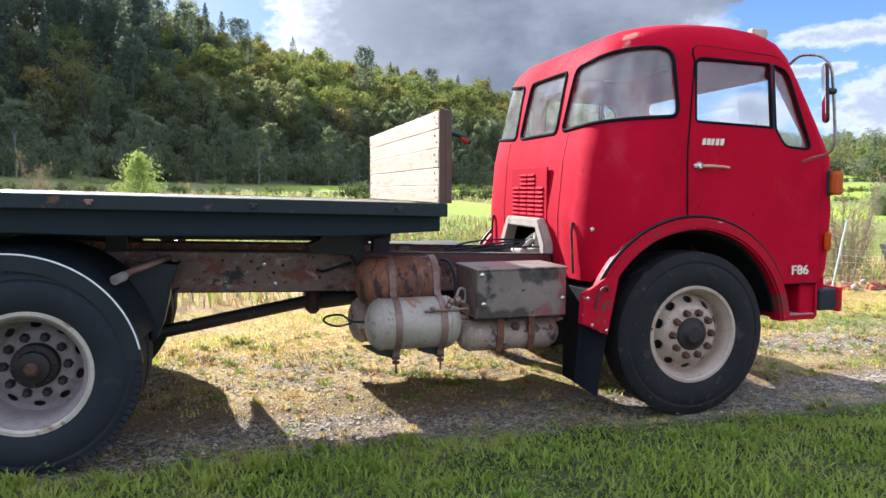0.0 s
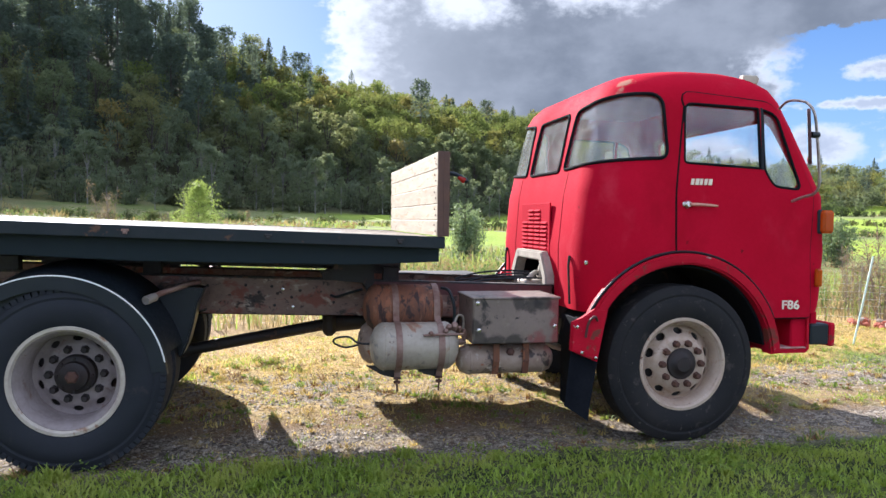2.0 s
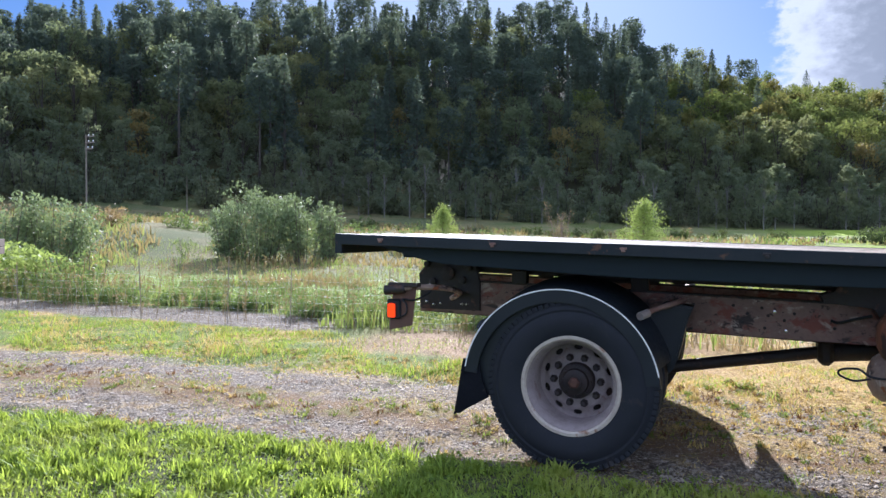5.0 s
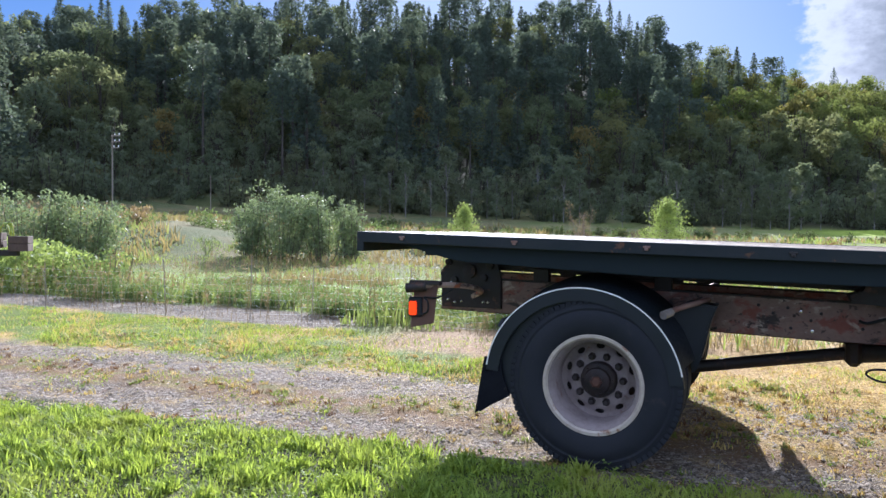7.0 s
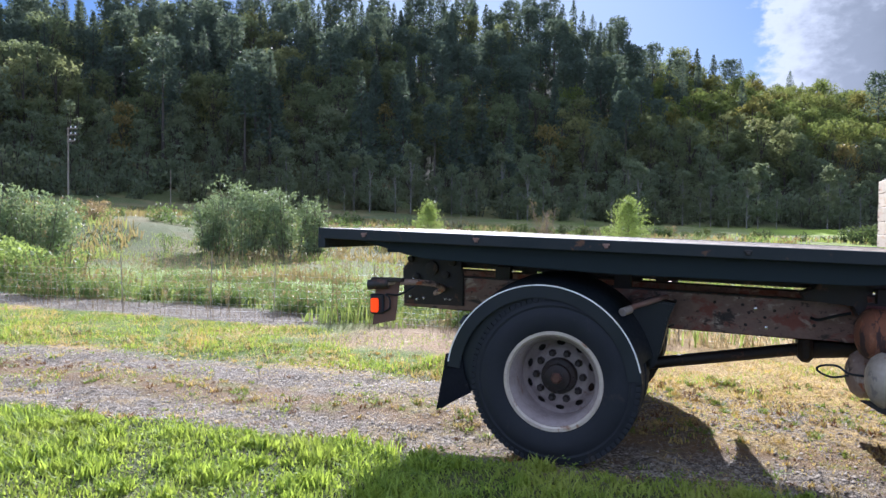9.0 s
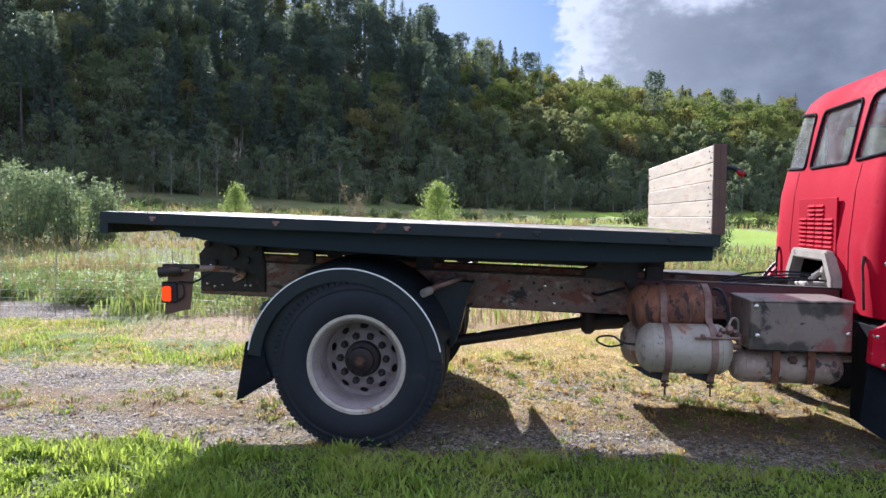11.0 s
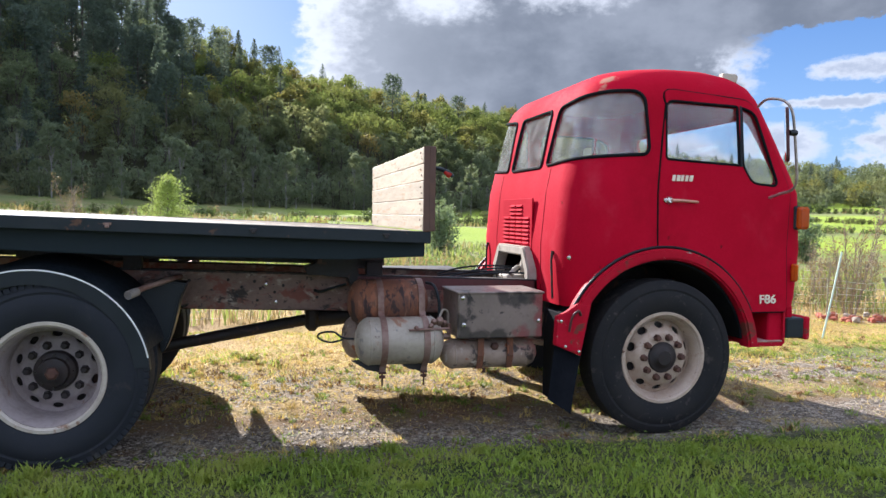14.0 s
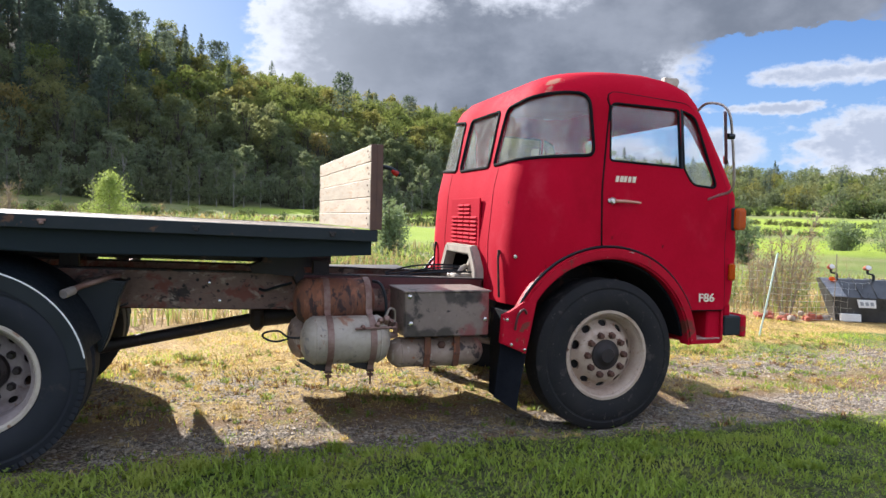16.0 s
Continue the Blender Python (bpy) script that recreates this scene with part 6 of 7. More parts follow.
    # inside: seats, wheel, dashboard, lining
    for y in (0.62, 1.87):
        seat = part("seat", box(bmesh.new(), 3.72, 4.18, y - 0.25, y + 0.25, 1.36, 1.50, 0.04), SEAT, truck, "dark vinyl seat", 40)
        part("backrest", box(bmesh.new(), 3.62, 3.74, y - 0.24, y + 0.24, 1.45, 1.93, 0.04, pose(0, 0, 0)), SEAT, seat, "", 40)
        part("seat_base", box(bmesh.new(), 3.75, 4.12, y - 0.2, y + 0.2, 1.235, 1.37, 0.01), BLACK, seat)
    part("dashboard", box(bmesh.new(), 4.68, 4.92, 0.18, 2.31, 1.42, 1.70, 0.05), SEAT, truck, "dark dashboard", 40)
    bm = bmesh.new()
    m = pose(4.50, 1.87, 1.83, 0, -28)
    tube(bm, [m @ Vector((0.235 * math.cos(2 * math.pi * k / 40), 0.235 * math.sin(2 * math.pi * k / 40), 0)) for k in range(41)], 0.015, 8, cap=False)
    wheel = part("steering_wheel", bm, IVORY, truck, "large ivory steering wheel", 60)
    bm = bmesh.new()
    for a in (0.4, 2.75, 4.71):
        tube(bm, [m @ Vector((0, 0, -0.02)), m @ Vector((0.23 * math.cos(a), 0.23 * math.sin(a), 0))], 0.010, 6)
    tube(bm, [m @ Vector((0, 0, 0.01)), (4.72, 1.87, 1.5)], 0.03, 10)
    part("steering_column", bm, BLACK, wheel, "", 60)
    part("headlining", box(bmesh.new(), 3.75, 4.6, 0.42, 2.07, 2.485, 2.51, 0.01), INNER, truck, "faded red-brown roof lining")


cab_details()


# ---------------------------------------------------------------- wheels
def tyre_profile(r, rim, w):
    return [(rim, -w * 0.40), (rim + 0.015, -w * 0.46), (rim + (r - rim) * 0.45, -w * 0.52), (r - 0.06, -w * 0.49), (r - 0.022, -w * 0.45), (r, -w * 0.38), (r + 0.003, 0),
            (r, w * 0.38), (r - 0.022, w * 0.45), (r - 0.06, w * 0.49), (r - 0.064, w * 0.478), (r - 0.075, w * 0.478), (r - 0.08, w * 0.495), (rim + (r - rim) * 0.45, w * 0.52), (rim + 0.035, w * 0.475),
            (rim + 0.028, w * 0.455), (rim + 0.015, w * 0.46), (rim, w * 0.40)]


def spin(x, y, z):
    """Axis out of the near flank."""
    return pose(x, y, z, 90)


def build_wheel(x, y_face, z, r, front, mir):
    k = -1 if mir else 1
    yy = (lambda d: (2 * MID - y_face - d) if mir else (y_face + d))
    w = 0.27
    lab = "front wheel with a convex faded rim" if front else "rear wheel with a deep dished silver rim"
    m = pose(x, yy(0.135), z, 90 * k)
    bm = bmesh.new()
    # rim barrel with rolled flange
    prof = [(0.285, -0.12), (0.318, -0.118), (0.318, -0.105), (0.29, -0.095), (0.272, -0.05), (0.272, 0.06), (0.288, 0.095), (0.297, 0.104), (0.290, 0.112), (0.282, 0.10), (0.264, 0.07), (0.260, -0.09), (0.28, -0.115)]
    lathe(bm, [(0.296, 0.100), (0.322, 0.106), (0.328, 0.118), (0.322, 0.128), (0.304, 0.128), (0.292, 0.114)], m, 64, closed=True)
    wheel = part("wheel", bm, RIM_PINK if front else RIM, truck, lab, 35)
    if not front:
        b = bmesh.new()
        lathe(b, tyre_profile(r - 0.004, 0.30, w), pose(x, yy(0.33 + 0.135), z, 90 * k), 60, closed=True)
        part("inner_tyre", b, RUBBER, wheel, "worn black tyre", 40)
    if not front:
        prof = [(r0, h - 0.05 if h < 0 else h) for r0, h in prof]
    b = bmesh.new()
    lathe(b, prof, m, 64, closed=True)
    part("rim_barrel", b, RIM_PINK if front else RIM_SHADED, wheel, "", 35)
    t = bmesh.new()
    lathe(t, tyre_profile(r - 0.004, 0.30, w), m, 80, closed=True)
    tyre = part("tyre", t, RUBBER_DUSTY if front else RUBBER, wheel, "worn black tyre", 40)
    # disc with holes
    d = bmesh.new()
    if front:
        prof = [(0.09, 0.100), (0.168, 0.100), (0.184, 0.094), (0.205, 0.070), (0.240, 0.030), (0.262, 0.020), (0.262, 0.006), (0.236, 0.016), (0.20, 0.056), (0.18, 0.080), (0.165, 0.086), (0.09, 0.086)]
        hole_r, hole_h, hw, nh, hr = 0.223, 0.05, 0.034, 10, 0.017
        nut_h, nut_r = 0.103, 0.146
    else:
        prof = [(0.10, -0.100), (0.182, -0.100), (0.195, -0.105), (0.215, -0.125), (0.24, -0.133), (0.268, -0.133), (0.268, -0.145), (0.238, -0.145), (0.208, -0.137), (0.185, -0.117), (0.10, -0.115)]
        hole_r, hole_h, hw, nh, hr = 0.218, -0.125, 0.030, 10, 0.020
        nut_h, nut_r = -0.097, 0.157
    lathe(d, prof, m, 64, closed=True)
    disc = part("disc", d, RIM_PINK if front else RIM_SHADED, wheel, "pressed wheel disc with hand holes", 35)
    cutters = []
    for i in range(nh):
        mm = m @ pose(0, 0, 0, 0, 0, 360 / nh * i + 18) @ Matrix.Translation((hole_r, 0, hole_h)) @ Matrix.Diagonal((0.62, 1, 1, 1))
        b = bmesh.new()
        lathe(b, [(0.0, -0.06), (hw, -0.06), (hw, 0.06), (0.0, 0.06)], mm, 16)
        cutters.append(b)
    cut(disc, cutters)
    disc.data.shade_smooth()
    disc.data.set_sharp_from_angle(angle=radians(35))
    # dark backing, hub and nuts
    b = bmesh.new()
    lathe(b, [(0.0, nut_h - 0.09), (0.257, nut_h - 0.09), (0.257, nut_h - 0.10), (0.0, nut_h - 0.10)], m, 40)
    part("brake_drum", b, CHASSIS_DARK, wheel)
    b = bmesh.new()
    if front:
        lathe(b, [(0.110, 0.08), (0.110, 0.106), (0.102, 0.114), (0.082, 0.116), (0.074, 0.122), (0.056, 0.132), (0.050, 0.142), (0.0, 0.144)], m, 36)
    else:
        lathe(b, [(0.122, -0.105), (0.116, -0.055), (0.104, -0.045), (0.088, -0.041), (0.082, -0.015), (0.06, -0.009), (0.045, 0.005), (0.0, 0.007)], m, 36)
        for i in range(8):
            mm = m @ pose(0, 0, 0, 0, 0, 45 * i) @ Matrix.Translation((0.099, 0, -0.043))
            lathe(b, [(0.010, 0), (0.010, 0.012), (0.0, 0.013)], mm, 6)
    hub = part("hub", b, HUB, wheel, "greasy dark hub", 35)
    if not front:
        b = bmesh.new()
        lathe(b, [(0.040, -0.001), (0.038, 0.017), (0.026, 0.025), (0.0, 0.026)], m, 6)
        part("hub_cap", b, NUT, hub, "rusty centre cap")
    for i in range(10):
        mm = m @ pose(0, 0, 0, 0, 0, 36 * i) @ Matrix.Translation((nut_r, 0, nut_h))
        b = bmesh.new()
        lathe(b, [(0.027, -0.004), (0.027, 0.004), (0.022, 0.006), (0.022, 0.030), (0.016, 0.036), (0.0, 0.036)], mm, 6)
        part("wheel_nut", b, NUT if front else HUB, wheel, "rusty wheel nut" if front else "dark greasy wheel nut")
    if not front:
        # block pattern at the shoulder
        b = bmesh.new()
        for i in range(84):
            mm = m @ pose(0, 0, 0, 0, 0, 360 / 84 * i) @ Matrix.Translation((r - 0.0155, 0, 0))
            for z0, z1 in ((w * 0.25, w * 0.475), (-w * 0.475, -w * 0.25)):
                box(b, -0.022, 0.0085, -0.0150, 0.0150, z0, z1, 0.0, mm)
        tagged(part("tread", b, RUBBER, tyre, "worn block tread"), kind="stuff")
    return wheel


for mirrored in (False, True):
    build_wheel(3.957, 0.005, 0.522, 0.550, True, mirrored)
    build_wheel(0.02, -0.005, 0.529, 0.556, False, mirrored)


def guard_arc(cx, cz, r, a0, a1, n=36):
    return [(cx + r * math.cos(radians(a0 + (a1 - a0) * i / n)), cz + r * math.sin(radians(a0 + (a1 - a0) * i / n))) for i in range(n + 1)]


def rear_guards():
    for mir in (False, True):
        def fl(bm):
            if mir:
                for v in bm.verts:
                    v.co = far(v.co)
            return bm
        c = (-0.06, 0.51)
        g = part("mudguard", fl(ribbon(guard_arc(*c, 0.628, 4, 176), guard_arc(*c, 0.64, 4, 176), 0.0, 0.05, 0)), BLACK, truck, "black rear mudguard", 40)
        bm = bmesh.new()
        rows = [[bm.verts.new((px, y, pz)) for px, pz in guard_arc(*c, r, 14, 168, 40)] for r, y in ((0.632, 0.02), (0.660, 0.18), (0.690, 0.42), (0.698, 0.62), (0.684, 0.62), (0.676, 0.42), (0.646, 0.18), (0.618, 0.02))]
        for ra, rb in zip(rows, rows[1:] + rows[:1]):
            for i in range(40):
                bm.faces.new((ra[i], ra[i + 1], rb[i + 1], rb[i]))
        bm.faces.new([q[0] for q in rows]), bm.faces.new([q[-1] for q in rows[::-1]])
        part("guard_crown", fl(bm), BLACK, g, "", 40)
        part("guard_lip", fl(ribbon(guard_arc(*c, 0.553, 6, 174), guard_arc(*c, 0.64, 6, 174), -0.008, 0.004, 0.003)), BLACK, g, "", 40)
        # black sheet added between tyre and guard, standing in for the shade inside
        part("guard_infill", fl(ribbon(guard_arc(0.02, 0.535, 0.535, 10, 192), guard_arc(*c, 0.632, 10, 192), 0.030, 0.036, 0)), BLACK, g, "", 40)
        # second black sheet, added behind the tyres to close a bright gap
        part("guard_back", fl(ribbon(guard_arc(0.02, 0.535, 0.40, 10, 180), guard_arc(*c, 0.632, 10, 180), 0.606, 0.612, 0)), BLACK, g, "", 40)
        part("guard_trim", fl(ribbon(guard_arc(*c, 0.634, 11, 171, 48), guard_arc(*c, 0.642, 11, 171, 48), -0.0125, -0.004, 0.001)), WHITE, g, "thin white trim line", 40)
        part("mud_flap", fl(prism(bmesh.new(), [(-0.71, 0.66), (-0.60, 0.66), (-0.575, 0.52), (-0.53, 0.41), (-0.775, 0.27)], 0.0, 0.02, 0)), FLAP, g, "black rubber mud flap")
        part("flap_sheet", fl(prism(bmesh.new(), [(-0.69, 0.64), (-0.675, 0.64), (-0.74, 0.28), (-0.76, 0.28)], 0.02, 0.60, 0)), FLAP, g, "black rubber mud flap")
        if not mir:
            part("guard_front", prism(bmesh.new(), [(0.44, 0.98), (0.52, 0.86), (0.565, 0.70), (0.585, 0.58), (0.61, 0.60), (0.645, 0.68), (0.675, 0.80), (0.70, 0.93), (0.74, 1.03), (0.56, 1.05)], 0.40, 0.60, 0.012), BLACK, g, "", 40)
        else:
            part("guard_hanger", prism(bmesh.new(), [(0.15, 1.22), (0.62, 1.22), (0.665, 1.0), (0.70, 0.80), (0.675, 0.76), (0.63, 0.86), (0.56, 0.97), (0.44, 1.06), (0.30, 1.12)], 2.43, 2.45, 0.004), CHASSIS_DARK, g, "dark pointed hanger plate", 40)
        bm = bmesh.new()
        tube(bm, [(-0.62, 0.05, 0.86), (-0.60, 0.06, 0.90), (-0.56, 0.35, 0.93), (-0.5, 0.8, 0.95)], 0.017, 8)
        part("guard_bracket", fl(bm), BLACK, g, "", 40)
        bm = bmesh.new()
        tube(bm, bend([(0.47, 0.17, 0.995), (0.50, 0.24, 1.015), (0.60, 0.35, 1.045), (0.66, 0.5, 1.06), (0.66, 0.80, 1.04)], 4), 0.018, 10)
        st = part("guard_stay", fl(bm), STRAP, truck, "dull bent stay with a pale cap", 50)
        bm = bmesh.new()
        tube(bm, [(0.435, 0.12, 0.985), (0.475, 0.19, 1.0)], 0.027, 14)
        part("cap", fl(bm), STEELCAP, st, "dull pale steel cap", 40)


rear_guards()


# ---------------------------------------------------------------- chassis
def rail_top(x):
    return 1.095 - 0.03 * x


def chassis():
    for y0, y1 in ((0.80, 0.87), (1.62, 1.69)):
        web = (y0, y0 + 0.008) if y0 < MID else (y1 - 0.008, y1)
        bm = bmesh.new()
        prism(bm, [(-1.38, rail_top(-1.38) - 0.26), (-1.38, rail_top(-1.38)), (3.32, rail_top(3.32)), (3.32, rail_top(3.32) - 0.26)], web[0], web[1])
        prism(bm, [(-1.38, rail_top(-1.38) - 0.26), (-1.38, rail_top(-1.38) - 0.252), (3.32, rail_top(3.32) - 0.252), (3.32, rail_top(3.32) - 0.26)], y0, y1)
        rail = part("chassis_rail", bm, CHASSIS, truck, "rust-mottled steel chassis rail")
        bm = prism(bmesh.new(), [(-1.38, rail_top(-1.38)), (-1.38, rail_top(-1.38) + 0.012), (3.32, rail_top(3.32) + 0.012), (3.32, rail_top(3.32))], y0 - 0.006, y1 + 0.004)
        part("rail_flange", bm, CHASSIS_DARK, rail)
        box_part("rail_nose", 3.30, 4.95, y0, y1, 0.74, 1.0, CHASSIS_DARK, rail)
        if y0 < MID:
            bm = prism(bmesh.new(), [(1.85, rail_top(1.85) - 0.085), (1.85, rail_top(1.85) + 0.004), (3.28, rail_top(3.28) + 0.004), (3.28, rail_top(3.28) - 0.09)], y0 - 0.005, y0)
            part("front_rail_skin", bm, MAROON, rail, "maroon painted stretch of the rail")
            rs = random.Random(3)
            # bolts and empty holes
            for i, (x, dz) in enumerate([(0.85, -0.08), (0.98, -0.05), (1.07, -0.1), (1.16, -0.055), (1.2, -0.105), (1.24, -0.075), (1.3, -0.13), (1.36, -0.08), (1.04, -0.16), (1.18, -0.19), (1.31, -0.2), (1.6, -0.16), (0.62, -0.2), (0.72, -0.06), (-1.25, -0.18), (-1.18, -0.22), (-1.1, -0.2), (-0.98, -0.19), (-0.92, -0.22), (-1.3, -0.06), (-1.2, -0.1), (-1.05, -0.05), (-0.95, -0.1)]):
                bm = bmesh.new()
                lathe(bm, [(0.011, 0.0), (0.011, 0.007), (0.0, 0.009)], pose(x, y0, rail_top(x) + dz, 90), 8)
                part("rail_bolt", bm, CHROME if i % 5 == 0 else CHASSIS_DARK, rail)
            part("rail_gusset", prism(bmesh.new(), [(0.70, 0.86), (0.74, 1.01), (0.79, 1.03), (0.86, 1.01), (0.91, 0.87)], y0 - 0.010, y0, 0.004), CHASSIS, rail)
    for x in (-1.3, -0.35, 0.6, 1.7, 2.9):
        box_part("cross_member", x - 0.04, x + 0.04, 0.87, 1.62, rail_top(x) - 0.22, rail_top(x) - 0.05, CHASSIS_DARK, truck)
    # rear end bracket with pipes
    br = part("rear_bracket", prism(bmesh.new(), [(-1.36, 0.90), (-1.38, 1.18), (-1.33, 1.24), (-1.29, 1.33), (-0.90, 1.33), (-0.86, 1.12), (-0.86, 0.90)], 0.77, 0.80, 0.006), CHASSIS_DARK, truck, "dark bolted bracket under the bed")
    for x, z, r in ((-1.12, 1.19, 0.055), (-1.0, 1.14, 0.03), (-1.25, 1.12, 0.028), (-0.95, 1.24, 0.03), (-1.3, 1.26, 0.025)):
        bm = bmesh.new()
        lathe(bm, [(r, -0.01), (r, 0.03), (r * 0.5, 0.035), (0, 0.035)], pose(x, 0.77, z, 90), 14)
        part("bracket_bolt", bm, CHASSIS_DARK, br, "", 40)
    # chrome dots in place of daylight showing through the bracket holes
    for x, z in ((-1.27, 1.10), (-1.16, 1.06), (-1.02, 1.05), (-1.30, 0.96), (-1.18, 0.95), (-1.24, 0.94), (-1.00, 0.95), (-0.96, 0.95)):
        bm = bmesh.new()
        lathe(bm, [(0.008, 0), (0.008, 0.036), (0, 0.037)], pose(x, 0.77, z, 90), 8)
        part("bracket_stud", bm, CHROME, br, "bright dot standing for light through a hole")
    for y in (0.835, 1.655):
        for x in (-0.55, 0.35, 2.02):
            box_part("bed_block", x - 0.06, x + 0.06, y - 0.035, y + 0.035, rail_top(x) + 0.01, 1.205 - 0.03 * x, CHASSIS_DARK, truck, "dark spacer block")
    # spring, axle, differential, drive shaft
    for y in (0.72, 1.77):
        bm = bmesh.new()
        for k in range(7):
            L = 0.72 - k * 0.08
            pts = [(x, 0, 0.84 - 0.012 * k - 0.14 * (1 - (x / 0.75) ** 2) + 0.02) for x in np.linspace(-L, L, 13)]
            up = [(x, z + 0.010) for x, _, z in pts]
            prism(bm, [(x, z) for x, _, z in pts] + up[::-1], y - 0.04, y + 0.04)
        part("leaf_spring", bm, CHASSIS_DARK, truck, "dark stacked leaf spring")
    bm = bmesh.new()
    tube(bm, [(0.02, 0.3, 0.535), (0.02, 0.95, 0.535), (0.02, 1.05, 0.535), (0.02, 1.245, 0.535), (0.02, 1.44, 0.535), (0.02, 1.54, 0.535), (0.02, 2.19, 0.535)], [0.075, 0.08, 0.15, 0.2, 0.15, 0.08, 0.075], 16)
    part("rear_axle", bm, CHASSIS_DARK, truck, "dark rear axle", 40)
    bm = bmesh.new()
    tube(bm, [(0.15, MID, 0.50), (0.5, MID, 0.485), (0.58, MID, 0.49), (1.55, MID, 0.66), (1.62, MID, 0.67), (1.63, MID, 0.67), (1.95, MID, 0.70)], [0.09, 0.06, 0.046, 0.046, 0.066, 0.072, 0.072], 14)
    part("drive_shaft", bm, CHASSIS_DARK, truck, "dark drive shaft", 40)
    part("gearbox", box(bmesh.new(), 1.95, 3.3, 1.0, 1.5, 0.58, 0.96, 0.06), CHASSIS_DARK, truck, "dark gearbox", 40)
    part("shaft_bearing", box(bmesh.new(), 1.54, 1.64, 1.13, 1.36, 0.58, 0.84, 0.03), CHASSIS_DARK, truck, "", 40)
    bm = bmesh.new()
    tube(bm, [(3.95, 0.2, 0.5), (3.95, 0.5, 0.44), (3.95, 1.99, 0.44), (3.95, 2.29, 0.5)], 0.055, 10)
    part("front_axle", bm, CHASSIS_DARK, truck, "", 40)


chassis()


def tank(x0, x1, y, z, r, mat, name, lab):
    bm = bmesh.new()
    L = x1 - x0
    prof = [(0.0, 0.0), (r * 0.45, 0.010), (r * 0.8, 0.035), (r * 0.97, 0.07), (r, 0.085), (r, L - 0.085), (r * 0.97, L - 0.07), (r * 0.8, L - 0.035), (r * 0.45, L - 0.01), (0.0, L)]
    lathe(bm, prof, pose(x0, y, z, 0, 90), 44)
    t = part(name, bm, mat, truck, lab, 40)
    for d in (0.09, L - 0.09):
        b = bmesh.new()
        lathe(b, [(r, d - 0.006), (r + 0.0035, d - 0.003), (r + 0.0035, d + 0.003), (r, d + 0.006)], pose(x0, y, z, 0, 90), 44)
        part("weld_seam", b, mat, t)
    return t


def tanks():
    tw = tank(1.805, 2.405, 0.23, 0.655, 0.158, TANK, "air_tank", "grey-white air tank with rust stains and steel straps")
    tr = tank(1.775, 2.335, 0.42, 0.895, 0.155, RUST, "rusty_tank", "rust-brown steel tank behind the air tank")
    ti = tank(1.76, 2.40, 0.62, 0.62, 0.15, TANK_DIRTY, "inner_tank", "stained grey tank beside the rail")
    tl = tank(2.40, 3.10, 0.29, 0.545, 0.103, TANK_DIRTY, "lower_tank", "stained long tank below the tool box")
    for i, x in enumerate((1.985, 2.265)):
        bm = bmesh.new()
        pts = [(0.42 - 0.161 * math.sin(q), 0.895 + 0.161 * math.cos(q)) for q in np.linspace(-0.9, 1.45, 14)]
        pts += [(0.255, 0.85), (0.235, 0.822)] + [(0.23 - 0.164 * math.sin(q), 0.655 + 0.164 * math.cos(q)) for q in np.linspace(0.12, 2.55, 18)] + [(0.165, 0.49), (0.18, 0.44)]
        inner = [(y + 0.005, z) for y, z in pts]
        prism(bm, pts + inner[::-1], x - 0.021, x + 0.021, 0, "x")
        s = part("tank_strap", bm, STRAP, tw, "flat steel strap with surface rust")
        b = bmesh.new()
        tube(b, [(x, 0.18, 0.50), (x, 0.18, 0.36)], 0.006, 6)
        lathe(b, [(0.022, -0.008), (0.022, 0.008), (0, 0.012)], pose(x, 0.18, 0.425), 6)
        lathe(b, [(0.026, -0.004), (0.026, 0.004), (0, 0.006)], pose(x, 0.18, 0.45), 12)
        part("strap_bolt", b, NUT, tw, "rusty strap bolt")
        part("tank_bracket", prism(bmesh.new(), [(0.165, 0.455), (0.20, 0.44), (0.42, 0.47), (0.62, 0.56), (0.70, 0.80), (0.66, 0.80), (0.52, 0.56), (0.34, 0.50)], x - 0.02, x + 0.02, 0, "x"), CHASSIS_DARK, tw)
        part("bracket_plate", prism(bmesh.new(), [(x - 0.20, 0.53), (x - 0.10, 0.47), (x + 0.02, 0.44), (x + 0.02, 0.455), (x - 0.05, 0.53)], 0.20, 0.24), CHASSIS_DARK, tw)
    # valves and pipes at the front end of the air tank
    for x, y, z, r, h in ((2.315, 0.13, 0.785, 0.020, 0.05), (2.355, 0.14, 0.79, 0.026, 0.06), (2.395, 0.17, 0.77, 0.018, 0.05), (2.29, 0.10, 0.765, 0.018, 0.03), (2.19, 0.085, 0.755, 0.017, 0.02)):
        bm = bmesh.new()
        lathe(bm, [(r, -h / 2), (r, h / 2), (r * 0.6, h / 2 + 0.012), (0, h / 2 + 0.014)], pose(x, y, z, 60), 8)
        part("valve", bm, STRAP, tw, "tarnished valve fitting", 40)
    bm = bmesh.new()
    tube(bm, [(2.14, 0.075, 0.748), (2.25, 0.078, 0.75), (2.42, 0.12, 0.745)], 0.009, 8)
    part("valve_pipe", bm, STRAP, tw, "", 40)
    bm = bmesh.new()
    lathe(bm, [(0.02, -0.03), (0.024, 0.0), (0.016, 0.03), (0, 0.035)], pose(2.42, 0.2, 0.68, 0, 90), 8)
    part("pipe_union", bm, STRAP, tw, "", 40)
    bm = bmesh.new()
    lathe(bm, [(0.014, -0.02), (0.02, 0.0), (0.012, 0.05), (0, 0.05)], pose(2.435, 0.18, 0.72), 8)
    part("pipe_union", bm, STRAP, tw, "", 40)
    bm = bmesh.new()
    tube(bm, [(2.15, 0.23, 0.51), (2.15, 0.23, 0.475)], [0.012, 0.008], 8)
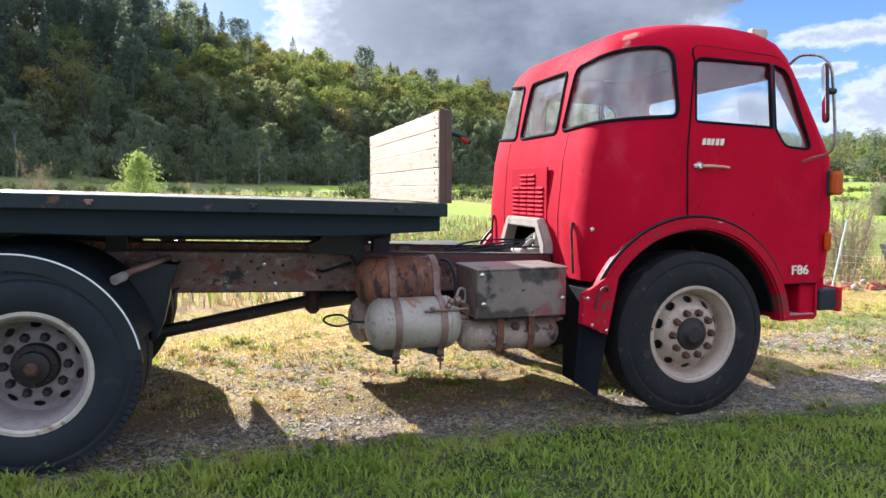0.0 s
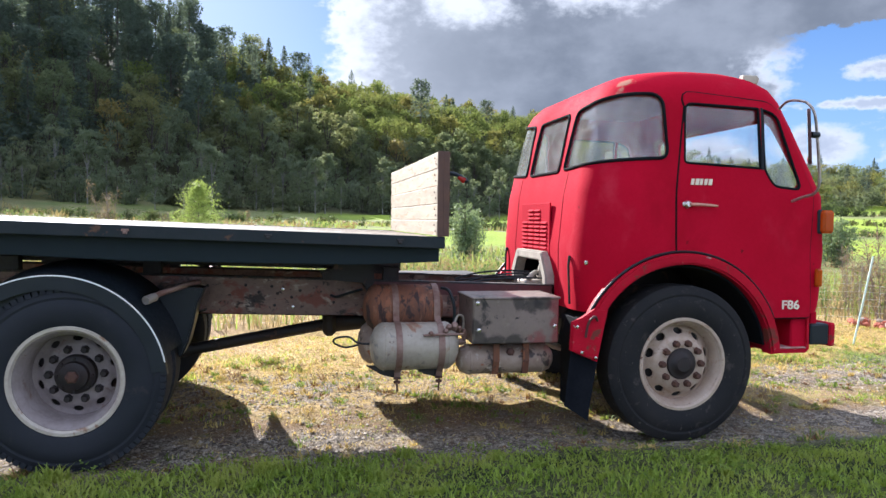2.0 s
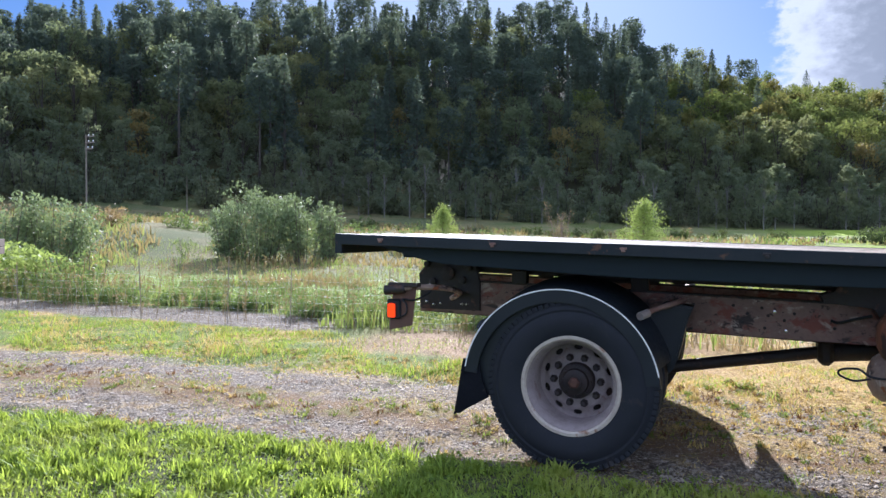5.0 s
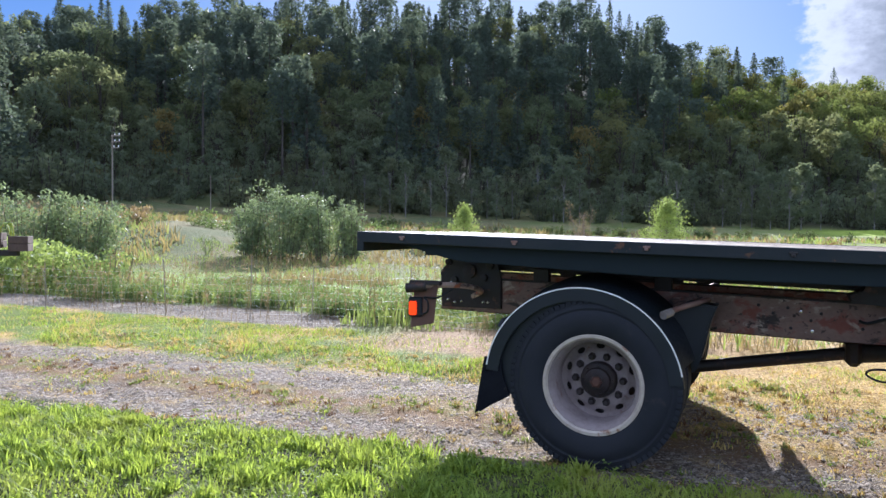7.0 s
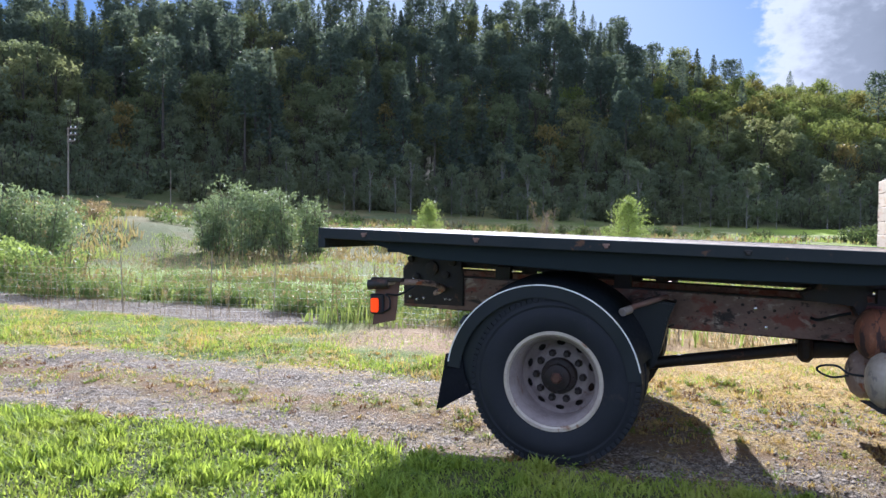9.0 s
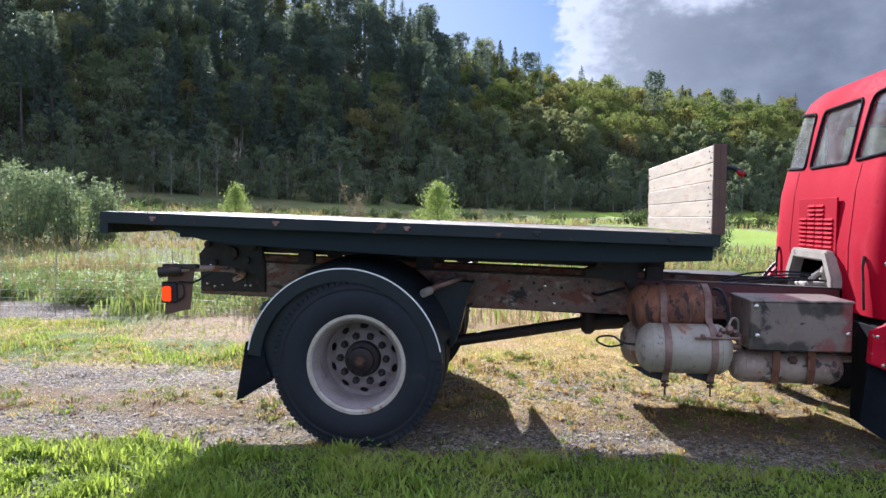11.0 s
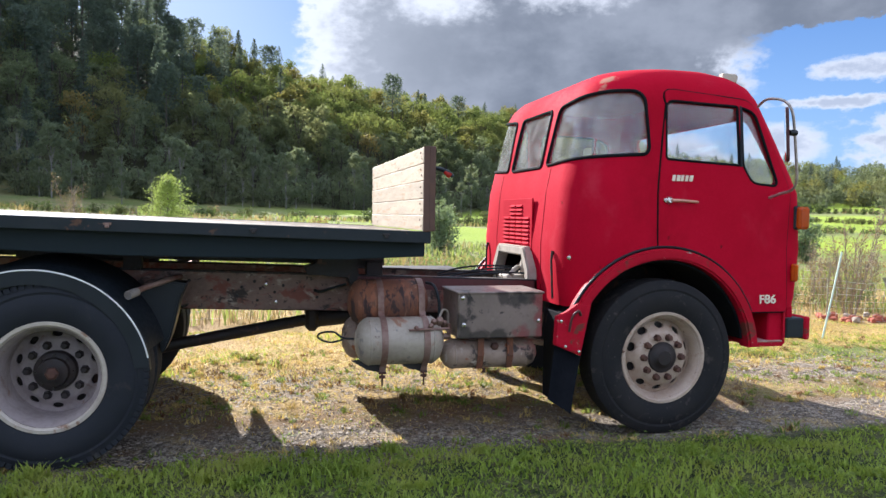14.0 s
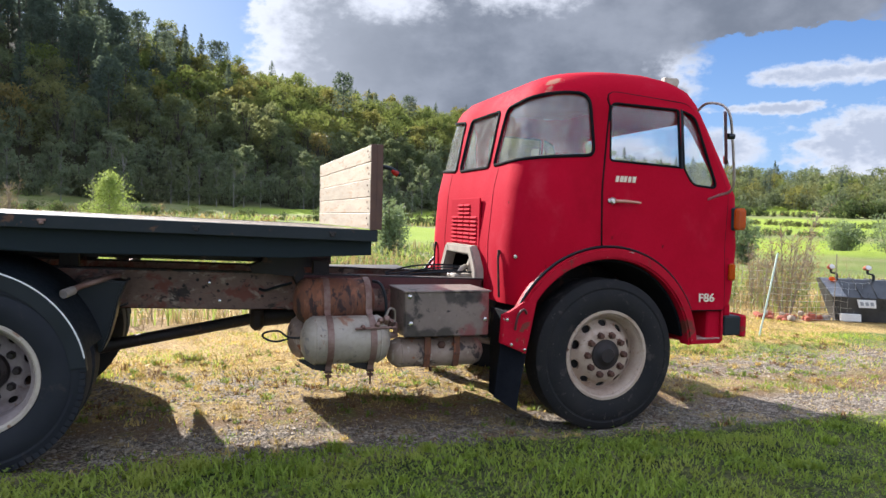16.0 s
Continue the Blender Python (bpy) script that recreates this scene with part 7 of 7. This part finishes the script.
    lathe(bm, [(0.018, -0.006), (0.018, 0.006), (0, 0.008)], pose(2.15, 0.23, 0.485), 6)
    part("drain_plug", bm, NUT, tw)
    for pts, r, lab, m in (([(2.30, 0.30, 1.035), (2.34, 0.24, 1.02), (2.37, 0.22, 0.93), (2.375, 0.22, 0.82), (2.36, 0.2, 0.78)], 0.011, "black air hose", BLACK),
                           ([(2.37, 0.2, 0.80), (2.40, 0.22, 0.855), (2.44, 0.24, 0.84), (2.445, 0.25, 0.76), (2.44, 0.22, 0.70)], 0.008, "bent pale pipe", TANK),
                           ([(1.83, 0.3, 0.66), (1.74, 0.32, 0.665), (1.68, 0.36, 0.70), (1.60, 0.42, 0.685), (1.585, 0.44, 0.65), (1.66, 0.42, 0.62), (1.75, 0.40, 0.64)], 0.007, "black cable loop", BLACK),
                           ([(1.80, 0.70, 0.99), (1.70, 0.72, 0.96), (1.62, 0.76, 0.93), (1.58, 0.79, 0.94)], 0.010, "black cable", BLACK)):
        bm = bmesh.new()
        tube(bm, bend(pts, 6), r, 8)
        part("air_hose", bm, m, tw, lab, 60)
    # fuel tank hung on the far rail, with strap feet
    bm = prism(bmesh.new(), rounded([(1.87, 0.60), (2.40, 0.60), (2.40, 1.01), (1.87, 1.01)], 0.09), 1.62, 2.98, 0.01, "x")
    tf = part("fuel_tank", bm, CHASSIS_DARK, truck, "dark fuel tank behind the frame", 40)
    for x in (1.66, 2.02, 2.60):
        part("tank_foot", box(bmesh.new(), x - 0.03, x + 0.05, 2.08, 2.30, 0.55, 0.605, 0.004), CHASSIS_DARK, tf)
    # tool box above the lower tank
    bm = box(bmesh.new(), 2.475, 3.075, 0.10, 0.52, 0.675, 0.985, 0.010)
    tb = part("tool_box", bm, RED_DARK, truck, "faded grey-red sheet steel tool box")
    part("box_lid", box(bmesh.new(), 2.465, 3.085, 0.09, 0.53, 0.975, 0.990, 0.005), RED_DARK, tb, "overhanging lid")
    for x, z in ((2.515, 0.77), (3.045, 0.79), (2.505, 0.95)):
        b = bmesh.new()
        lathe(b, [(0.015, -0.002), (0.015, 0.007), (0.008, 0.010), (0, 0.010)], pose(x, 0.10, z, 90), 12)
        part("box_catch", b, CHROME, tb, "round chrome catch", 40)
    for x in (2.66, 2.87):
        b = bmesh.new()
        prism(b, [(0.30, 0.665), (0.18, 0.655), (0.175, 0.545), (0.205, 0.46), (0.29, 0.437), (0.29, 0.432), (0.20, 0.452), (0.168, 0.545), (0.172, 0.675), (0.30, 0.675)], x - 0.022, x + 0.022, 0, "x")
        part("tank_strap", b, RUST, tl, "rusty hanger strap")
    b = bmesh.new()
    lathe(b, [(0.028, -0.012), (0.028, 0.012), (0.015, 0.018), (0, 0.018)], pose(2.765, 0.195, 0.605, 80), 6)
    part("tank_plug", b, NUT, tl)
    b = bmesh.new()
    lathe(b, [(0.012, -0.03), (0.012, 0.0), (0, 0.0)], pose(2.72, 0.29, 0.435), 8)
    part("drain_plug", b, NUT, tl)


tanks()


# ---------------------------------------------------------------- the flat bed
def bed_top(x):
    return 1.452 - 0.0278 * x


def bed():
    def slab(x0, x1, y0, y1, top, bottom, bevel=0.004):
        bm = prism(bmesh.new(), [(x0, bed_top(x0) - bottom), (x0, bed_top(x0) - top), (x1, bed_top(x1) - top), (x1, bed_top(x1) - bottom)], y0, y1, 0)
        if bevel:
            bmesh.ops.bevel(bm, geom=bm.edges[:], offset=bevel, segments=1, affect="EDGES")
        return bm
    deck = part("flat_bed", slab(-1.70, 2.25, 0.03, 2.46, 0.045, 0.07), CHASSIS_DARK, truck, "flat load bed with pale worn planks")
    n = 14
    for i in range(n):
        y0 = 0.052 + (2.43 - 0.052) * i / n
        part("plank", slab(-1.69, 2.24, y0 + 0.002, y0 + (2.43 - 0.052) / n - 0.002, 0.001 + 0.002 * (i % 3), 0.042), DECKWOOD, deck)
    for y0, y1 in ((0.008, 0.05), (2.43, 2.472)):
        part("side_rail", slab(-1.71, 2.26, y0, y1, -0.001, 0.076), EDGE, deck, "dark steel side rail")
    part("end_rail", slab(-1.712, -1.655, 0.009, 2.47, -0.002, 0.142), EDGE, deck, "dark steel end rail")
    for x in (-1.34, -0.507, 0.345, 1.159, 1.97):
        z = bed_top(x) - 0.030
        b = box(bmesh.new(), x - 0.022, x + 0.022, -0.002, 0.012, z - 0.007, z + 0.008, 0.003)
        box(b, x - 0.012, x + 0.012, -0.005, 0.01, z - 0.022, z - 0.005, 0.003)
        part("rope_hook", b, CHASSIS_DARK if x > 0.5 else STRAP, deck, "small rope hook")
    # long green beams below the planks with a raked tail
    for y in (0.10, 2.32):
        bm = prism(bmesh.new(), [(-1.46, bed_top(-1.46) - 0.08), (-1.36, bed_top(-1.36) - 0.09), (-1.05, bed_top(-1.05) - 0.165), (-0.9, bed_top(-0.9) - 0.185), (0.4, bed_top(0.4) - 0.215), (1.7, bed_top(1.7) - 0.20), (2.24, bed_top(2.24) - 0.165), (2.24, bed_top(2.24) - 0.07), (0.4, bed_top(0.4) - 0.07)], y, y + 0.06, 0.004)
        part("bed_beam", bm, GREEN, deck, "dark green pressed steel beam")
    for x in np.arange(-1.2, 2.2, 0.42):
        part("bearer", slab(x - 0.035, x + 0.035, 0.17, 2.31, 0.07, 0.155, 0), GREEN, deck, "dark green cross bearer")
    for y in (0.86, 1.56):
        part("sub_beam", slab(-1.2, 2.1, y, y + 0.07, 0.15, 0.28, 0), CHASSIS_DARK, deck)
    part("side_skirt", slab(-0.9, 2.18, 0.62, 0.64, 0.07, 0.20, 0), GREEN, deck)
    # front support pad and hinge legs
    sp = part("bed_support", prism(bmesh.new(), [(1.52, 1.07), (1.50, 1.115), (1.58, 1.145), (1.62, 1.22), (1.86, 1.22), (1.88, 1.06), (1.84, 0.96), (1.80, 1.04)], 0.62, 0.80, 0.008), CHASSIS_DARK, truck, "dark bolted support below the bed", 40)
    for x in (1.56, 1.6, 1.64):
        b = bmesh.new()
        lathe(b, [(0.012, 0), (0.012, 0.02), (0, 0.022)], pose(x, 0.7, 1.125), 6)
        part("support_bolt", b, NUT, sp)
    # headboard: five pale boards on steel posts
    hb = thing_part("headboard", "upright headboard of pale weathered planks")
    zs = [bed_top(2.2) + 0.004, 1.497, 1.60, 1.715, 1.825, 1.93]
    for i, (z0, z1) in enumerate(zip(zs, zs[1:])):
        part("plank", box(bmesh.new(), 2.205 + 0.002 * (i % 2), 2.243, 0.018, 2.22, z0 + 0.0015, z1 - 0.0015, 0.003), WOOD, hb)
    for y in (0.006, 0.75, 1.5, 2.19):
        part("post", box(bmesh.new(), 2.243, 2.285, y, y + 0.05, 1.392, 1.935, 0.004), BROWN, hb, "rusty brown steel post")
    part("edge_strip", box(bmesh.new(), 2.207, 2.245, 0.004, 0.018, 1.39, 1.935, 0.002), BROWN, hb, "rusty brown edge strip")
    b = bmesh.new()
    lathe(b, [(0.006, -0.001), (0.006, 0.003), (0, 0.004)], None, 8)
    head = None
    for i, (z0, z1) in enumerate(zip(zs, zs[1:])):
        for y in (0.06, 0.10, 2.17):
            at = pose(2.204, y, (z0 + z1) / 2 + (0.02 if y == 0.1 else -0.02), 0, -90)
            head = part("board_bolt", head.data if head else b, NUT, hb, at=at)
    b = bmesh.new()
    tube(b, bend([(2.28, 0.03, 1.80), (2.33, 0.03, 1.79), (2.38, 0.02, 1.765), (2.40, 0.02, 1.745)], 4), 0.013, 8)
    ho = part("work_lamp", b, BLACK, hb, "small lamp on the headboard post", 40)
    b = bmesh.new()
    lathe(b, [(0.0, -0.035), (0.011, -0.03), (0.019, 0.0), (0.019, 0.014), (0, 0.015)], pose(2.372, 0.02, 1.758, 0, 120), 14)
    part("lens", b, REDLENS, ho, "pinkish lens", 40)
    # tail lamp plate on its arm
    tl = part("tail_lamp_plate", prism(bmesh.new(), [(-1.33, 0.805), (-1.30, 1.125), (-1.115, 1.14), (-1.15, 0.845)], 0.135, 0.142, 0), BROWN, truck, "brown steel lamp plate on a bent arm")
    bm = bmesh.new()
    tube(bm, bend([(-1.30, 0.10, 1.105), (-1.18, 0.14, 1.115), (-1.05, 0.25, 1.115), (-0.98, 0.45, 1.09), (-1.0, 0.70, 1.04), (-1.1, 0.78, 0.99)], 5), 0.021, 10)
    part("lamp_arm", bm, TANK_DIRTY, tl, "dull grey pipe arm", 50)
    bm = bmesh.new()
    tube(bm, [(-1.345, 0.09, 1.095), (-1.20, 0.12, 1.11)], 0.036, 14)
    part("arm_sleeve", bm, CHASSIS_DARK, tl, "", 40)
    part("plate_top", box(bmesh.new(), -1.33, -1.09, 0.10, 0.16, 1.12, 1.15, 0.006), CHASSIS_DARK, tl)
    part("lamp_body", box(bmesh.new(), -1.345, -1.235, 0.12, 0.136, 0.885, 1.03, 0.01), BLACK, tl, "black lamp body")
    part("lens", box(bmesh.new(), -1.332, -1.272, 0.095, 0.122, 0.898, 1.000, 0.010), AMBER_LIT, tl, "glowing amber lens", 30)
    bm = bmesh.new()
    tube(bm, bend([(-1.25, 0.125, 0.90), (-1.19, 0.12, 0.93), (-1.19, 0.12, 1.0), (-1.22, 0.125, 1.03), (-1.12, 0.13, 1.03), (-1.03, 0.2, 1.09)], 5), 0.007, 6)
    part("lamp_cable", bm, BLACK, tl, "", 60)


def thing_part(name, label):
    ob = new(name)
    ob.parent, ob.empty_display_size = truck, 0.2
    ob["label"] = label
    return ob


bed()


# ---------------------------------------------------------------- fence, stakes, plough, crate, poles
def fence():
    rs = random.Random(4)
    line = [(-13.0, 4.5), (-11.0, 4.6), (-8.5, 5.0), (-6.8, 5.15), (-5.6, 5.2), (-4.1, 5.75), (-2.7, 5.85), (-1.2, 5.8), (0.5, 5.9), (2.2, 6.0), (4.5, 5.6), (7.0, 5.2), (9.6, 4.75), (10.6, 4.35), (12.5, 4.35)]
    f = thing("wire_fence", "low sagging pale wire mesh fence on thin stakes", "fence")
    for x, y in line:
        b = bmesh.new()
        z = float(ground_z(x, y))
        lean = rs.uniform(-0.05, 0.05)
        tube(b, [(x, y, z - 0.05), (x + lean, y, z + rs.uniform(0.85, 1.15))], 0.008, 6)
        part("stake", b, POLE, f, "thin leaning stake")
    for (x0, y0), (x1, y1) in zip(line, line[1:]):
        L = math.hypot(x1 - x0, y1 - y0)
        n = max(3, int(L / 0.13))
        sag = rs.uniform(0.0, 0.10) + (0.28 if x0 in (-4.1, -2.7, -1.2) else 0.0)
        b = bmesh.new()
        pts = {}
        for i in range(n + 1):
            k = i / n
            for j in range(7):
                x, y = x0 + (x1 - x0) * k, y0 + (y1 - y0) * k
                h = (0.75 if x0 < 9 else 0.62) * (1 - sag * 4 * k * (1 - k)) * j / 6
                w = 0.07 * math.sin(9 * k * L + j) * (0.4 + 2.0 * sag)
                pts[i, j] = (x + w, y + w * 0.8 - sag * 0.5 * math.sin(math.pi * k) * j / 6, float(ground_z(x, y)) + 0.02 + h)
        for j in range(7):
            tube(b, [pts[i, j] for i in range(n + 1)], 0.0022 if sag > 0.2 or x0 > 9 else 0.0013, 3, False)
        for i in range(n + 1):
            tube(b, [pts[i, j] for j in range(7)], 0.0018 if sag > 0.2 or x0 > 9 else 0.0011, 3, False)
        part("wire_mesh", b, WIRE, f, "pale square wire mesh")


fence()


def stake():
    b = bmesh.new()
    tube(b, [(8.12, 3.18, -0.03), (8.22, 3.18, 0.4), (8.375, 3.18, 1.12)], 0.011, 8)
    s = part("marker_stake", b, PLASTIC, None, "", 60)
    tagged(s, "thin pale green and white leaning fence stake", "stake")


stake()


def plough():
    m = pose(11.33, 4.45, -0.06, 0, 0, -34) @ Matrix.Diagonal((0.78, 0.78, 0.70, 1))
    t = thing("snow_plough", "black steel snow plough parked behind the wire fence", "snow plough", m)
    bm = bmesh.new()
    arc = [(0.02 + 0.24 * math.sin(a), 0.55 - 0.50 * math.cos(a)) for a in np.linspace(0.1, 2.5, 14)]
    rim = [(y + 0.02, z + 0.01) for y, z in arc]
    prism(bm, arc + rim[::-1], -0.55, 1.5, 0, "x")
    part("mouldboard", bm, PLOUGH, t, "curved black steel blade", 40)
    part("side_plate", prism(bmesh.new(), [(-0.30, 0.03), (-0.30, 0.3), (-0.36, 0.5), (-0.48, 0.62), (-0.10, 1.01), (0.28, 0.98), (0.26, 0.5), (0.16, 0.03)], -0.57, -0.54, 0.004, "x"), PLOUGH, t, "black side plate")
    part("top_hood", prism(bmesh.new(), [(-0.47, 0.62), (-0.10, 1.0), (0.30, 0.99), (0.30, 0.96), (-0.09, 0.97), (-0.44, 0.60)], -0.54, 1.5, 0.004, "x"), PLOUGH, t, "ribbed black top")
    for x in (-0.3, -0.05, 0.2, 0.45, 0.7):
        part("rib", prism(bmesh.new(), [(-0.465, 0.625), (-0.10, 1.0), (0.28, 0.99), (0.28, 1.015), (-0.11, 1.03), (-0.49, 0.64)], x - 0.015, x + 0.015, 0, "x"), PLOUGH, t)
    part("front_panel", prism(bmesh.new(), [(-0.43, 0.60), (-0.47, 0.62), (-0.40, 0.34), (-0.30, 0.06), (-0.27, 0.06), (-0.36, 0.34)], -0.53, 1.45, 0.004, "x"), PLOUGH, t, "curved grey-black front sheet", 40)
    part("corner_plate", prism(bmesh.new(), [(-0.474, 0.625), (-0.486, 0.632), (-0.14, 1.008), (-0.11, 0.998)], -0.56, -0.30, 0.003, "x"), PLOUGH_GREY, t, "pale grey corner plate")
    part("sign", box(bmesh.new(), -0.16, 0.14, -0.50, -0.474, 0.40, 0.58, 0.004), WHITE, t, "small pale sign")
    for i in range(3):
        part("sign_bar", box(bmesh.new(), -0.125 + i * 0.085, -0.07 + i * 0.085, -0.5045, -0.501, 0.45, 0.53, 0.0), PLOUGH_GREY, t, "plain grey bar")
    part("shoe", box(bmesh.new(), -0.50, -0.12, -0.44, -0.33, 0.06, 0.24, 0.02), WHITE, t, "worn pale wear plate")
    for x in (-0.30, 0.22):
        b = bmesh.new()
        tube(b, bend([(x, -0.2, 0.98), (x, -0.2, 1.12), (x - 0.08, -0.22, 1.16), (x - 0.08, -0.22, 1.26)], 4), 0.022, 8)
        post = part("lamp_post", b, BLACK, t, "", 50)
        b = bmesh.new()
        lathe(b, [(0.0, -0.06), (0.035, -0.055), (0.06, 0.0), (0.06, 0.04), (0.0, 0.045)], pose(x - 0.1, -0.24, 1.28, 70, 0, 30), 16)
        lp = part("marker_lamp", b, BRICK, post, "round lamp with a pale lens", 40)
        b = bmesh.new()
        lathe(b, [(0.055, 0.041), (0.03, 0.055), (0.0, 0.058)], pose(x - 0.1, -0.24, 1.28, 70, 0, 30), 16)
        part("lens", b, WHITE, lp, "", 40)
    b = bmesh.new()
    lathe(b, [(0.0, -0.05), (0.05, -0.04), (0.06, 0.0), (0.05, 0.04), (0, 0.05)], pose(-0.36, -0.22, 1.0, 80), 14)
    part("reflector", b, AMBER, t, "amber reflector", 40)
    # the whole blade leans over to one side
    for ob in t.children_recursive:
        for v in ob.data.vertices:
            v.co.x -= 0.02 + 0.30 * min(1.0, v.co.z) ** 2 * max(0.0, min(1.0, 0.6 - v.co.x))


plough()


def rubble():
    rs = random.Random(9)
    for i in range(34):
        x, y = 9.55 + rs.uniform(0, 1.2), 4.75 + rs.uniform(-0.25, 0.35)
        w, d, h = rs.uniform(0.03, 0.08), rs.uniform(0.03, 0.06), rs.uniform(0.03, 0.06)
        bm = bmesh.new()
        bmesh.ops.create_icosphere(bm, subdivisions=2, radius=0.5)
        for v in bm.verts:
            q = 1 + 0.35 * noise.noise(v.co * 2.2 + Vector((i, 0, 0)))
            v.co = Vector((max(-0.36, min(0.36, v.co.x * q)) * w * 2.4, max(-0.36, min(0.36, v.co.y * q)) * d * 2.4, max(-0.36, min(0.36, v.co.z * q)) * h * 2.6))
        clay = i % 4 != 0
        ob = part("clay_rubble" if clay else "stone", bm, BRICK if clay else STONE, None, at=pose(x, y, float(ground_z(x, y)) + h * 0.75, rs.uniform(-20, 20), rs.uniform(-20, 20), rs.uniform(0, 180)))
        tagged(ob, "broken orange-red clay piece in dry grass" if clay else "rough grey-brown stone in dry grass", "rubble", "rubble by the fence")


rubble()


def crate():
    m = pose(-10.70, 3.75, 0.05, 0, 0, 42)
    t = thing("wooden_planter", "weathered dark wooden planter boxes with long grass in them", "planter", m)
    part("post", box(bmesh.new(), -0.5, -0.32, -0.12, 0.08, -0.05, 1.0, 0.01), CHASSIS_DARK, t, "dark timber post")
    for x0, z0, s in ((-0.02, 1.08, 0.30), (-0.62, 1.14, 0.5), (-1.3, 1.1, 0.6)):
        for k in range(2):
            part("board", box(bmesh.new(), x0, x0 + s, -0.2, 0.2, z0 + 0.13 * k, z0 + 0.13 * k + 0.125, 0.006), TIMBER, t, "weathered board")
    part("beam", box(bmesh.new(), -1.4, 0.1, -0.1, 0.1, 1.0, 1.1, 0.01), CHASSIS_DARK, t, "dark timber beam")
    rs = np.random.default_rng(2)
    b = bmesh.new()
    for k in range(26):
        x, y = rs.uniform(-0.75, 0.05), rs.uniform(-0.12, 0.12)
        a = rs.uniform(0, 6.28)
        d = rs.uniform(0.1, 0.3)
        tube(b, bend([(x, y, 1.30), (x + d * 0.4 * math.cos(a), y + d * 0.4 * math.sin(a), 1.55), (x + d * math.cos(a), y + d * math.sin(a), 1.60 - d * 0.5)], 3), 0.010, 3)
    part("grass_tuft", b, GRASS, t, "long green grass blades")


crate()


def utility_poles():
    # the first is a utility pole; the second, without crossarms, a thin bare trunk
    for az, r, h, bars in ((-48.4, 80, 7.4, 3), (-41.65, 82, 4.2, 0)):
        x, y = spot(az, r)
        t = thing("wooden_upright", "weathered grey wooden upright before the wood: utility pole with crossarms, bare trunk without", "pole", pose(x, y, float(ground_z(x, y))))
        b = bmesh.new()
        tube(b, [(0, 0, -0.3), (0, 0, h)], [0.085, 0.06] if bars else [0.05, 0.03], 8)
        part("mast", b, POLE, t, "", 50)
        for k in range(bars):
            b = box(bmesh.new(), -0.1, 1.1 - 0.2 * (k == 2), -0.05, 0.05, h - 0.25 - 0.6 * k, h - 0.13 - 0.6 * k, 0.01)
            arm = part("crossarm", b, POLE, t)
            for q in (0.35, 0.95):
                b = bmesh.new()
                lathe(b, [(0.05, 0.0), (0.07, 0.08), (0.05, 0.16), (0, 0.18)], pose(q - 0.1 * (k == 2), 0, h - 0.13 - 0.6 * k), 8)
                part("insulator", b, WHITE, arm, "white insulator")


utility_poles()


def far_litter():
    """A lone autumn tree by the far fields."""
    rs = np.random.default_rng(17)
    x, y = spot(46.6, 290)
    solo_tree("autumn_tree", "small golden-leaved tree by the far field", "tree", broadleaf(6, 5, 600, rs, 0.24, 0.15, 12, 0), x, y, 0, 0.5, GOLD, BARK)


far_litter()
